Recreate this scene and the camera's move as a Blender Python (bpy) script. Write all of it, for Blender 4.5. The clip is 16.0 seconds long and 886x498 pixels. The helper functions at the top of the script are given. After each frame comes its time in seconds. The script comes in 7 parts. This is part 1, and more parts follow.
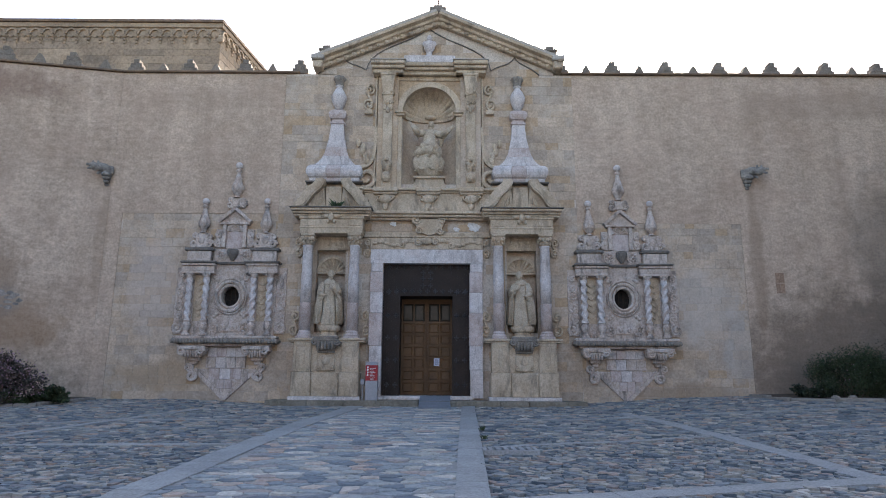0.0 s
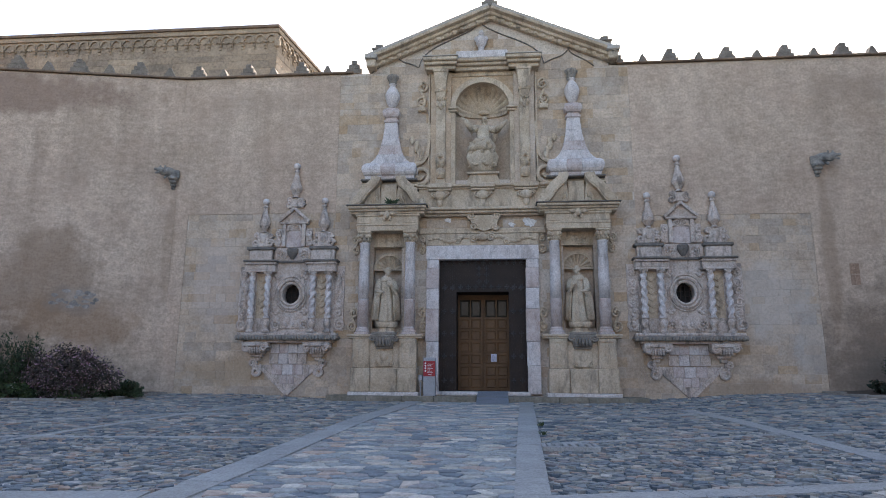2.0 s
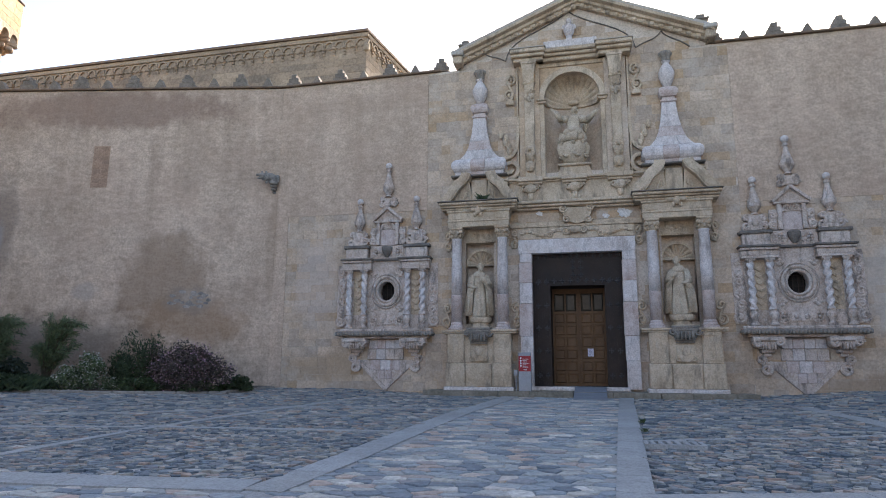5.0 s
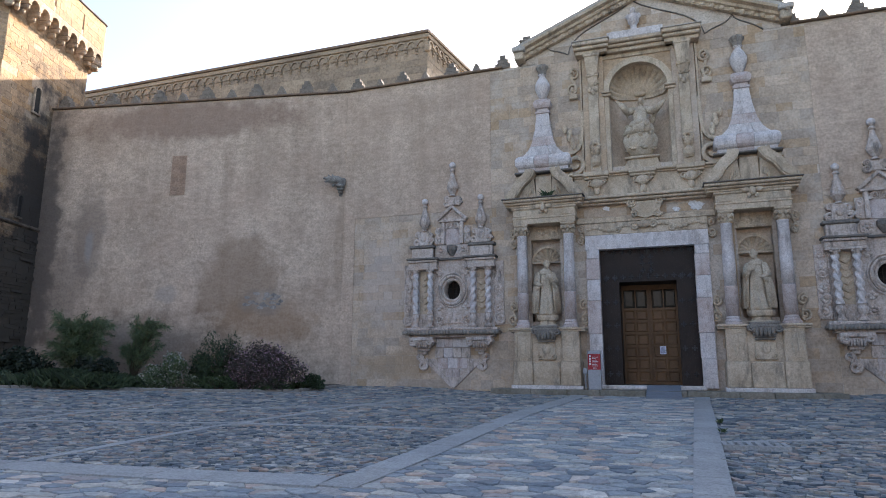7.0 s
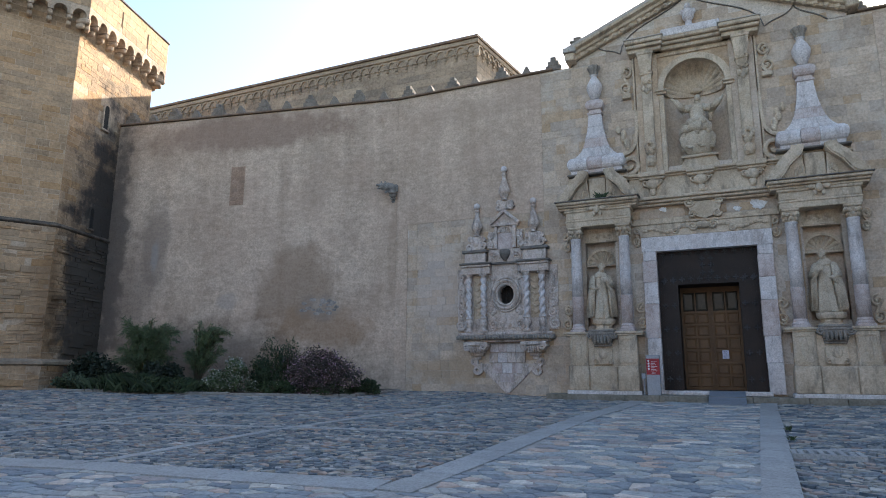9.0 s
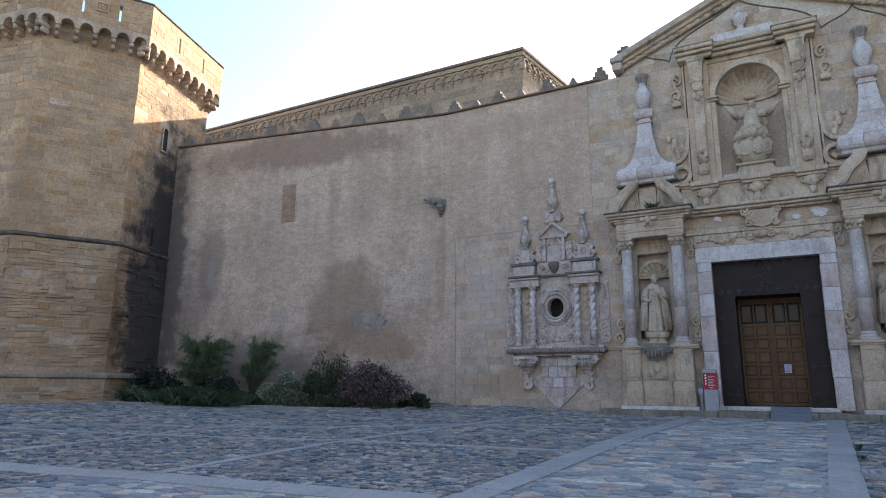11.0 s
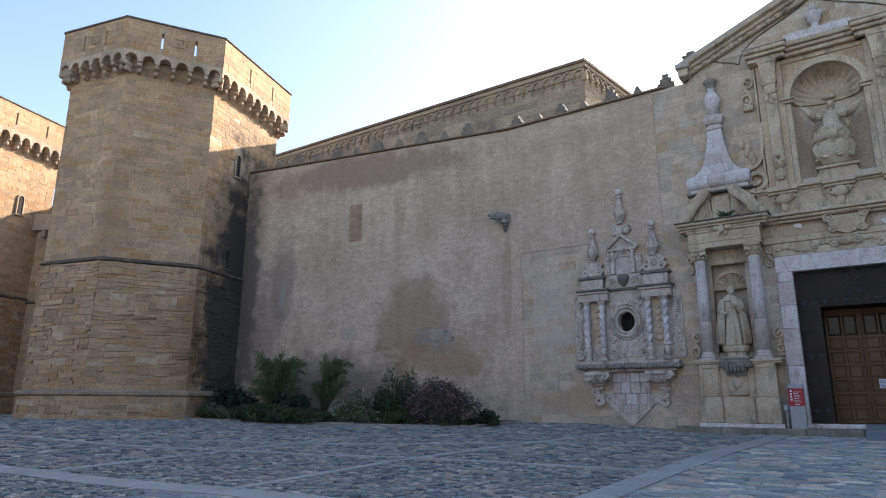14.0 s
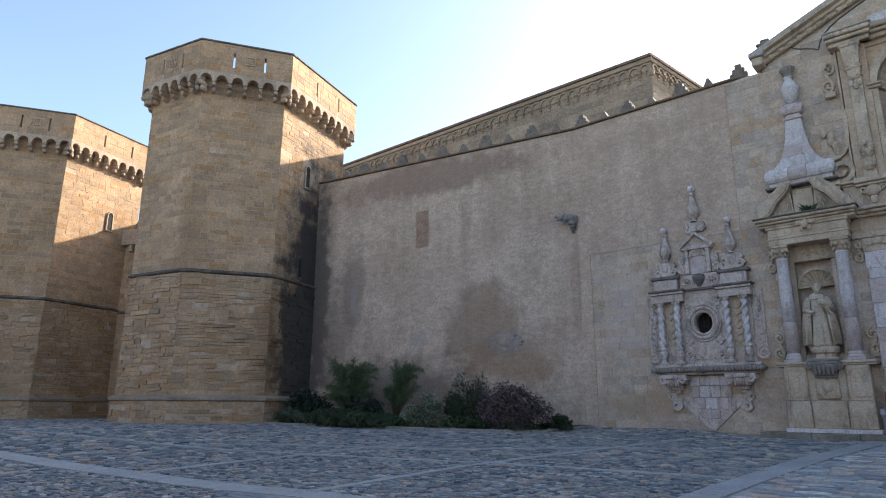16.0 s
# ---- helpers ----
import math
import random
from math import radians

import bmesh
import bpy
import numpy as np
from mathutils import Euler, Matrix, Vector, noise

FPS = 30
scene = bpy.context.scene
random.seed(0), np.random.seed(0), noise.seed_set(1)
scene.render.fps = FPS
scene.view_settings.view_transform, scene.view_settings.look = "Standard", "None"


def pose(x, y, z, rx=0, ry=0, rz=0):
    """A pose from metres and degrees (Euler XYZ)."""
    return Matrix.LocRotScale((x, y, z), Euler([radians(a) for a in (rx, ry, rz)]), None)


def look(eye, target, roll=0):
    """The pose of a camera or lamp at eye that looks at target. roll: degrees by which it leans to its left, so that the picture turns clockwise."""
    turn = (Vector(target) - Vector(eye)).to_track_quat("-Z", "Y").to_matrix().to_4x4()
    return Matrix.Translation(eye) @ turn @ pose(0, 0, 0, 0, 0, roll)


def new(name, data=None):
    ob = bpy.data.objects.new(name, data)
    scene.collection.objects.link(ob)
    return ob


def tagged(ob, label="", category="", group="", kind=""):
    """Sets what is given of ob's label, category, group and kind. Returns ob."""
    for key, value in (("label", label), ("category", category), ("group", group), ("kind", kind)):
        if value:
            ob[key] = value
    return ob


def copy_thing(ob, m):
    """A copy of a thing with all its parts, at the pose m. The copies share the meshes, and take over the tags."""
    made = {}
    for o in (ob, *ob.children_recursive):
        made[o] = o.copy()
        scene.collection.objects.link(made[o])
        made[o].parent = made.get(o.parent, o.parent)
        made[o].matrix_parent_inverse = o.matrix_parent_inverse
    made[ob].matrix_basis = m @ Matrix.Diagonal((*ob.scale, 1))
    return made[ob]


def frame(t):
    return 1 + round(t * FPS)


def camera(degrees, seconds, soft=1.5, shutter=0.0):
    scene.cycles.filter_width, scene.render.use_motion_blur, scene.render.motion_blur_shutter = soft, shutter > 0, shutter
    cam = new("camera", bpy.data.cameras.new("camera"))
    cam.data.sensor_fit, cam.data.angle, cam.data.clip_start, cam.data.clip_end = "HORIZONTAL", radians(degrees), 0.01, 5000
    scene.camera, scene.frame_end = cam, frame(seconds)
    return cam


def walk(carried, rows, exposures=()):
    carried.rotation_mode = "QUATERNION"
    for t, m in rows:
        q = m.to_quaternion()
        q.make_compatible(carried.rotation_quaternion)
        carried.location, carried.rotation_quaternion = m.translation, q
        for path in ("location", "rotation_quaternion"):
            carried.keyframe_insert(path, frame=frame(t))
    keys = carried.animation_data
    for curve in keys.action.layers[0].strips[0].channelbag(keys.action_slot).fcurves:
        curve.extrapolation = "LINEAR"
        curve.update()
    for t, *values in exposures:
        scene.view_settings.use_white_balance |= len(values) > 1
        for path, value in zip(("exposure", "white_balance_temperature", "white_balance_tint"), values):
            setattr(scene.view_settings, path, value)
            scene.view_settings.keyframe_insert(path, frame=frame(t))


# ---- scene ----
# ---- camera and walk ----
cam = camera(69.79, 16.0, soft=0.95)
EYE = (0.0, 0.0, 0.6)
TURNS = [
    (0.0, -0.10, 11.80, -0.30), (0.5, 1.44, 11.76, -0.34), (1.0, 2.68, 11.60, -0.28), (1.5, 3.85, 11.55, -0.33),
    (2.0, 4.98, 11.40, -0.35), (2.5, 6.16, 11.34, -0.32), (3.0, 7.59, 11.30, -0.33), (3.5, 8.66, 11.22, -0.34),
    (4.0, 10.12, 11.08, -0.34), (6.5, 18.05, 10.80, -0.34), (7.0, 19.38, 10.75, -0.28), (7.5, 20.66, 10.73, -0.30),
    (8.0, 21.95, 10.73, -0.33), (8.5, 23.01, 10.95, -0.34), (9.0, 24.20, 11.15, -0.32), (11.5, 29.59, 12.78, -0.46),
    (12.0, 30.59, 13.33, -0.41), (12.5, 31.68, 13.79, -0.39), (13.0, 32.65, 13.91, -0.42), (13.5, 33.52, 13.80, -0.36),
    (14.0, 34.64, 13.75, -0.39), (14.5, 35.69, 13.77, -0.37), (15.0, 37.28, 13.81, -0.39), (15.5, 39.09, 14.04, -0.39),
    (16.0, 40.85, 14.10, -0.35),
]
walk(cam, [(t, pose(*EYE, 90 + p, r, y)) for t, y, p, r in TURNS], exposures=[(0.0, 1.9, 6800, 15), (4.0, 1.9, 6800, 15), (7.0, 1.83, 6650, 14.5), (8.0, 1.71, 6500, 10), (9.0, 1.72, 6490, 10), (11.5, 1.79, 6550, 13.3), (13.0, 1.68, 6550, 13), (16.0, 1.54, 6450, 12)])

# ---- light: low sun behind the church front, clear sky ----
SUN_AZ, SUN_EL = 12.0, 26.5
world = bpy.data.worlds.new("sky")
scene.world = world
world.use_nodes = True
wn = world.node_tree.nodes
sky = wn.new("ShaderNodeTexSky")
sky.sky_type = "NISHITA"
sky.sun_disc = False
sky.sun_elevation = radians(SUN_EL)
sky.sun_rotation = radians(SUN_AZ)
sky.air_density, sky.dust_density, sky.ozone_density = 1.0, 1.6, 1.0
world.node_tree.links.new(sky.outputs[0], wn["Background"].inputs[0])
wn["Background"].inputs[1].default_value = 0.13
sun_data = bpy.data.lights.new("sun", "SUN")
sun_data.energy, sun_data.angle, sun_data.color = 4.2, radians(0.5), (1.0, 0.9, 0.76)
sun = new("sun", sun_data)
sa, se = radians(SUN_AZ), radians(SUN_EL)
sun.matrix_world = look((30 * math.sin(sa) * math.cos(se), 30 * math.cos(sa) * math.cos(se), 40 * math.sin(se)),
                        (0, 0, 40 * math.sin(se) - 30 * math.sin(se)))


# ---- materials ----
def node(nt, kind, **sets):
    n = nt.nodes.new(kind)
    for k, v in sets.items():
        n.inputs[k.replace("_", " ")].default_value = v
    return n


def ramp(nt, fac, stops):
    n = nt.nodes.new("ShaderNodeValToRGB")
    el = n.color_ramp.elements
    while len(el) < len(stops):
        el.new(0.5)
    for e, (p, c) in zip(el, stops):
        e.position, e.color = p, (*c, 1) if len(c) == 3 else c
    nt.links.new(fac, n.inputs[0])
    return n.outputs[0]


def mixc(nt, fac, a, b, mode="MIX"):
    n = nt.nodes.new("ShaderNodeMix")
    n.data_type, n.blend_type = "RGBA", mode
    for s, v in ((0, fac), (6, a), (7, b)):
        if hasattr(v, "is_output"):
            nt.links.new(v, n.inputs[s])
        else:
            n.inputs[s].default_value = v if s == 0 else (*v, 1)
    return n.outputs[2]


def surface(name, light, dark, grain=18.0, patch=1.2, rough=0.85, bump=0.25, vary=0.0, island=False, speck=None, metallic=0.0,
            extra=None, depth=0.012, contrast=1.0, ochre=False):
    """A stone-like or painted surface: broad patches, fine grain, relief, and piece-by-piece variation."""
    m = bpy.data.materials.new(name)
    m.use_nodes = True
    nt = m.node_tree
    b = nt.nodes["Principled BSDF"]
    b.inputs["Roughness"].default_value = rough
    b.inputs["Metallic"].default_value = metallic
    b.inputs["Specular IOR Level"].default_value = 0.3
    co = nt.nodes.new("ShaderNodeNewGeometry").outputs["Position"]

    def nz(scale, detail=6.0, rough_n=0.6, src=co):
        n = node(nt, "ShaderNodeTexNoise", Scale=scale, Detail=detail, Roughness=rough_n)
        nt.links.new(src, n.inputs["Vector"])
        return n.outputs["Fac"]
    broad, fine = nz(patch, 5), nz(grain, 8, 0.7)
    col = mixc(nt, ramp(nt, broad, [(0.32, (0, 0, 0)), (0.68, (1, 1, 1))]), dark, light)
    fine_c = ramp(nt, fine, [(0.3, (1 - 0.36 * contrast,) * 3), (0.5, (0.99, 0.99, 0.99)), (0.7, (1 + 0.25 * contrast,) * 3)])
    col = mixc(nt, 1.0, col, fine_c, "MULTIPLY")
    cloud = ramp(nt, nz(patch * 4.3, 6, 0.7), [(0.35, (0.9, 0.895, 0.89)), (0.65, (1.07, 1.07, 1.07))])
    col = mixc(nt, 1.0, col, cloud, "MULTIPLY")
    if speck:
        sp = ramp(nt, nz(speck[0], 8, 0.7), [(speck[2] - 0.02, (0, 0, 0)), (speck[2] + 0.16, (0.75, 0.75, 0.75))])
        col = mixc(nt, sp, col, speck[1])
    if vary:
        if island:
            r = nt.nodes.new("ShaderNodeNewGeometry").outputs["Random Per Island"]
        else:
            r = nt.nodes.new("ShaderNodeObjectInfo").outputs["Random"]
        v = ramp(nt, r, [(0.0, (1 - vary, 1 - vary * 0.95, 1 - vary * 0.85)), (0.5, (1, 0.98, 0.95)), *([(0.8, (1.04, 1.0, 0.95)), (0.84, (0.93, 0.84, 0.71)), (0.93, (0.84, 0.74, 0.6))] if ochre else []), (1.0, (1 + vary * 0.6, 1 + vary * 0.55, 1 + vary * 0.5))])
        col = mixc(nt, 1.0, col, v, "MULTIPLY")
    if extra:
        col = extra(nt, col, co, nz)
    nt.links.new(col, b.inputs["Base Color"])
    bp = node(nt, "ShaderNodeBump", Strength=bump, Distance=depth)
    nt.links.new(fine, bp.inputs["Height"])
    nt.links.new(bp.outputs[0], b.inputs["Normal"])
    return m


def blotch(nt, nz, co, centre, size, turn=0.0, ragged=0.9, scale=1.1):
    """A mask, 1 inside a ragged oval patch round a point of a wall."""
    mp = nt.nodes.new("ShaderNodeVectorMath")
    mp.operation = "SUBTRACT"
    nt.links.new(co, mp.inputs[0])
    mp.inputs[1].default_value = centre
    sc = nt.nodes.new("ShaderNodeVectorMath")
    sc.operation = "MULTIPLY"
    nt.links.new(mp.outputs[0], sc.inputs[0])
    sc.inputs[1].default_value = (1 / size[0], 1 / size[2] if len(size) > 2 else 0.0, 1 / size[1])
    ln = nt.nodes.new("ShaderNodeVectorMath")
    ln.operation = "LENGTH"
    nt.links.new(sc.outputs[0], ln.inputs[0])
    ad = nt.nodes.new("ShaderNodeMath")
    ad.operation = "MULTIPLY_ADD"
    nt.links.new(nz(scale, 8, 0.65), ad.inputs[0])
    ad.inputs[1].default_value = ragged * 2
    nt.links.new(ln.outputs["Value"], ad.inputs[2])
    return ramp3(nt, ad.outputs[0], 0.55 + ragged, 1.1 + ragged)


def ramp3(nt, val, lo, hi):
    n = nt.nodes.new("ShaderNodeMapRange")
    nt.links.new(val, n.inputs[0])
    n.interpolation_type = "SMOOTHSTEP"
    for i, v in ((1, lo), (2, hi), (3, 1.0), (4, 0.0)):
        n.inputs[i].default_value = v
    return n.outputs[0]


BROWN = (0.24, 0.16, 0.105)


def stretched(nt, co, k):
    """Positions scaled by axis, for noise drawn out along one of them."""
    n = nt.nodes.new("ShaderNodeVectorMath")
    n.operation = "MULTIPLY"
    nt.links.new(co, n.inputs[0])
    n.inputs[1].default_value = k
    return n.outputs[0]


def plaster_marks(nt, col, co, nz):
    broad = ramp(nt, nz(0.23, 4, 0.55), [(0.34, (0.9, 0.87, 0.85)), (0.66, (1.07, 1.06, 1.05))])
    col = mixc(nt, 1.0, col, broad, "MULTIPLY")
    warm = ramp(nt, nz(0.55, 7, 0.68), [(0.46, (0, 0, 0)), (0.66, (0.5, 0.5, 0.5))])
    col = mixc(nt, warm, col, (0.45, 0.325, 0.245))
    run = ramp(nt, nz(1.0, 7, 0.65, stretched(nt, co, (1.5, 1.5, 0.13))), [(0.34, (0.88, 0.87, 0.86)), (0.6, (1.04, 1.04, 1.04))])
    col = mixc(nt, 1.0, col, run, "MULTIPLY")
    trowel = ramp(nt, nz(1.0, 9, 0.72, stretched(nt, co, (3.0, 3.0, 7.5))), [(0.36, (0.84, 0.83, 0.82)), (0.62, (1.09, 1.09, 1.09))])
    col = mixc(nt, 1.0, col, trowel, "MULTIPLY")
    for c, s, tint, amount in WALL_MARKS:
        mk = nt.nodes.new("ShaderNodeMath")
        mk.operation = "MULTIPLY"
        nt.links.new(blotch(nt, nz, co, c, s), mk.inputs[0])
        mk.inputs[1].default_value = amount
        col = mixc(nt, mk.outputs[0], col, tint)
    return col


def ashlar_marks(nt, col, co, nz):
    pale = ramp(nt, nz(1.3, 8, 0.7), [(0.5, (0, 0, 0)), (0.7, (0.55, 0.55, 0.55))])
    col = mixc(nt, pale, col, (0.56, 0.49, 0.42))
    for c, s, tint, amount in (((8.3, 20, 2.9), (1.3, 1.4), (0.56, 0.51, 0.46), 0.4), ((9.3, 20, 1.6), (0.5, 1.6), (0.46, 0.45, 0.43), 0.3), ((-8.6, 20, 0.7), (2.0, 0.5), (0.3, 0.2, 0.11), 0.45),
                               ((7.6, 20, 0.2), (2.4, 0.4), (0.28, 0.19, 0.12), 0.45), ((-9.2, 20, 3.6), (1.0, 1.8), (0.52, 0.44, 0.39), 0.4)):
        mk = nt.nodes.new("ShaderNodeMath")
        mk.operation = "MULTIPLY"
        nt.links.new(blotch(nt, nz, co, c, s), mk.inputs[0])
        mk.inputs[1].default_value = amount
        col = mixc(nt, mk.outputs[0], col, tint)
    return col


def weathered(black, amount, pale, pale_amount, scale=2.2):
    """Dark crust that runs downwards and pale scoured patches."""
    def marks(nt, col, co, nz):
        sc = ramp(nt, nz(scale * 1.7, 8, 0.7), [(0.5, (0, 0, 0)), (0.66, (pale_amount,) * 3)])
        col = mixc(nt, sc, col, pale)
        run = ramp(nt, nz(scale, 9, 0.72, stretched(nt, co, (1.6, 1.6, 0.5))), [(0.515, (0, 0, 0)), (0.64, (amount,) * 3)])
        col = mixc(nt, run, col, black)
        pit = ramp(nt, nz(scale * 13, 6, 0.7), [(0.36, (0.86, 0.855, 0.845)), (0.56, (1.04, 1.04, 1.04))])
        return mixc(nt, 1.0, col, pit, "MULTIPLY")
    return marks


# brown stains and dark patches on the walls: centre, half size, colour, strength
WALL_MARKS = [((-14.75, 19, 3.7), (1.8, 1.9), BROWN, 0.6), ((-13.7, 19, 2.35), (2.1, 0.95), (0.26, 0.155, 0.085), 0.55), ((-13.7, 19, 2.95), (0.95, 0.55), (0.25, 0.22, 0.195), 0.4),
          # includes a near-black strip up the wall's end at the tower
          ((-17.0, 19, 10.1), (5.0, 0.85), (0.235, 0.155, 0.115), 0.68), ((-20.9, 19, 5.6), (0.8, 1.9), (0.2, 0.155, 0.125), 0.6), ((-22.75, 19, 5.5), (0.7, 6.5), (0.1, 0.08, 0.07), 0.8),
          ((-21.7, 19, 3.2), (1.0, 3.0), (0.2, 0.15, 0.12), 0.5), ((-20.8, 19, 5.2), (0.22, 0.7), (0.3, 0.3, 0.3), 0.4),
          # darker wall foot behind both beds, and darker towards the right end
          ((-18.5, 19, 0.8), (4.8, 1.9), (0.19, 0.135, 0.1), 0.7), ((13.2, 20, 0.8), (4.6, 3.2), (0.15, 0.113, 0.085), 0.7), ((15.0, 20, 4.5), (2.2, 3.4), (0.17, 0.135, 0.105), 0.5),
          ((10.1, 20, 4.2), (0.28, 3.0), BROWN, 0.4), ((-11.0, 20, 5.0), (0.22, 2.4), BROWN, 0.3), ((-17.5, 19, 3.3), (0.5, 0.35), (0.27, 0.25, 0.24), 0.35),
          ((-14.0, 19, 8.0), (0.5, 2.2), (0.33, 0.24, 0.18), 0.25), ((13.0, 20, 9.8), (3.5, 0.6), (0.3, 0.215, 0.16), 0.4), ((-8.0, 20, 9.9), (2.6, 0.5), (0.33, 0.24, 0.18), 0.3)]
PLASTER = surface("lime_plaster", (0.565, 0.448, 0.352), (0.475, 0.368, 0.28), grain=13, patch=0.7, rough=0.95, bump=0.7, contrast=1.0, extra=plaster_marks, depth=0.025)
ASHLAR = surface("ashlar_stone", (0.54, 0.435, 0.34), (0.42, 0.325, 0.242), grain=14, patch=0.8, vary=0.2, ochre=True, contrast=0.9, bump=0.45, extra=ashlar_marks)
ASHLAR_JOINED = surface("ashlar_joined", (0.54, 0.435, 0.34), (0.42, 0.325, 0.242), grain=14, patch=0.8, vary=0.2, ochre=True, contrast=0.9, island=True, bump=0.45, extra=ashlar_marks)
MORTAR = surface("mortar", (0.58, 0.5, 0.42), (0.48, 0.4, 0.32), grain=20, patch=1.5)
CARVED = surface("carved_sandstone", (0.59, 0.475, 0.35), (0.42, 0.32, 0.22), grain=19, patch=1.2, bump=0.55, contrast=0.7, speck=(3.0, (0.24, 0.195, 0.14), 0.62), extra=weathered((0.12, 0.1, 0.08), 0.6, (0.62, 0.53, 0.43), 0.35, 1.7))
WHITE_STONE = surface("grey_white_marble", (0.65, 0.6, 0.575), (0.52, 0.455, 0.425), grain=22, patch=2.0, bump=0.4, speck=(4.5, (0.26, 0.22, 0.195), 0.64), extra=weathered((0.2, 0.17, 0.15), 0.5, (0.68, 0.65, 0.64), 0.5, 3.0))
PINK_STONE = surface("pink_marble", (0.57, 0.485, 0.45), (0.44, 0.34, 0.295), grain=45, patch=2.2, bump=0.4, speck=(16.0, (0.58, 0.55, 0.53), 0.56), extra=weathered((0.24, 0.17, 0.14), 0.5, (0.62, 0.56, 0.54), 0.55, 3.4))
ALTAR_STONE = surface("weathered_altar_stone", (0.58, 0.49, 0.43), (0.43, 0.34, 0.275), grain=22, patch=2.4, bump=0.9, speck=(3.6, (0.21, 0.185, 0.17), 0.62), extra=weathered((0.1, 0.088, 0.08), 0.7, (0.66, 0.6, 0.56), 0.6, 2.8))
CONSOLE = surface("grey_console_stone", (0.3, 0.265, 0.225), (0.19, 0.165, 0.14), grain=24, patch=3, bump=0.4)
DARK_CRUST = surface("weathered_dark_stone", (0.21, 0.185, 0.16), (0.11, 0.1, 0.09), grain=24, patch=3, bump=0.5, speck=(9, (0.3, 0.28, 0.25), 0.6))
STATUE = surface("statue_stone", (0.53, 0.44, 0.335), (0.42, 0.335, 0.24), grain=26, patch=2.5, bump=0.35, speck=(4.0, (0.24, 0.195, 0.15), 0.66))
def tower_marks(nt, col, co, nz):
    # near-black patches by the wall junction, ochre-brown stains at two corners
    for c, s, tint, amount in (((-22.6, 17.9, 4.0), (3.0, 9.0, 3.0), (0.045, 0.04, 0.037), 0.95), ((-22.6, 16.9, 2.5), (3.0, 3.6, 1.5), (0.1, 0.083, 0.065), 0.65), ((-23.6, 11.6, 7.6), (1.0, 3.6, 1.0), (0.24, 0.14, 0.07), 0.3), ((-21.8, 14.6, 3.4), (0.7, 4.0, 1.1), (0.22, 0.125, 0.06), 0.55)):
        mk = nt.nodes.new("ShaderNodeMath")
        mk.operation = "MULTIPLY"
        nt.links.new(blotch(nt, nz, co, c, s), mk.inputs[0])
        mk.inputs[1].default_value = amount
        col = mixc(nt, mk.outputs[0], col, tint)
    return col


TOWER_STONE = surface("tower_stone", (0.53, 0.366, 0.228), (0.4, 0.268, 0.16), grain=11, patch=0.5, vary=0.27, ochre=True, island=True, bump=0.5, speck=(1.1, (0.2, 0.145, 0.09), 0.6), depth=0.03, extra=tower_marks)
TOWER_PIECE = surface("tower_stone_pieces", (0.5, 0.39, 0.29), (0.39, 0.295, 0.21), grain=11, patch=0.5, vary=0.2, bump=0.5, speck=(1.1, (0.2, 0.145, 0.09), 0.6), depth=0.03, extra=tower_marks)
TOWER_CORE = surface("tower_mortar", (0.55, 0.42, 0.3), (0.44, 0.32, 0.215), grain=12, patch=1.0, bump=0.4, extra=tower_marks)
STRING_STONE = surface("black_crusted_string_course", (0.2, 0.155, 0.115), (0.06, 0.05, 0.04), grain=20, patch=1.6, bump=0.7, speck=(2.2, (0.035, 0.03, 0.026), 0.52))
MERLON = surface("lichened_merlon_stone", (0.25, 0.21, 0.17), (0.15, 0.128, 0.105), grain=20, patch=3, bump=0.5, speck=(6, (0.36, 0.25, 0.1), 0.66))
COPING = surface("terracotta_coping", (0.25, 0.17, 0.11), (0.14, 0.1, 0.075), grain=20, patch=3, bump=0.4)
NAVE_STONE = surface("nave_stone", (0.4, 0.315, 0.225), (0.27, 0.212, 0.155), grain=9, patch=0.6, vary=0.2, island=True, bump=0.4)
IRON = surface("rusted_iron_cladding", (0.038, 0.025, 0.019), (0.022, 0.0155, 0.0125), grain=30, patch=2.5, rough=0.6, bump=0.3, metallic=0.2)
WOOD = surface("brown_door_wood", (0.15, 0.078, 0.034), (0.1, 0.051, 0.022), grain=40, patch=2.5, rough=0.5, bump=0.2)
# near-black tone that puts the shade inside openings into the colour
BLACK = surface("shadowed_interior", (0.03, 0.027, 0.024), (0.02, 0.018, 0.016), grain=10, patch=1)


# ---- mesh helpers ----
def mesh_of(bm, name, material, smooth=False):
    me = bpy.data.meshes.new(name)
    bmesh.ops.recalc_face_normals(bm, faces=bm.faces)
    bm.to_mesh(me)
    bm.free()
    me.materials.append(material)
    if smooth:
        for p in me.polygons:
            p.use_smooth = True
    return me


def part(name, bm, material, parent=None, label="", smooth=False):
    ob = new(name, mesh_of(bm, name, material, smooth))
    ob.parent = parent
    return tagged(ob, label)


def thing(name, label, category, m=None, group="", kind=""):
    ob = new(name)
    ob.matrix_basis = m or Matrix()
    return tagged(ob, label, category, group, kind)


def box(bm, x0, x1, y0, y1, z0, z1, bevel=0.0):
    r = bmesh.ops.create_cube(bm, size=1.0)
    vs = r["verts"]
    for v in vs:
        v.co = ((x0 + x1) / 2 + v.co.x * (x1 - x0), (y0 + y1) / 2 + v.co.y * (y1 - y0), (z0 + z1) / 2 + v.co.z * (z1 - z0))
    if bevel:
        es = list({e for v in vs for e in v.link_edges})
        bmesh.ops.bevel(bm, geom=es, offset=bevel, segments=1, affect="EDGES")
    return bm


def boxm(*a, bevel=0.0):
    return box(bmesh.new(), *a, bevel=bevel)


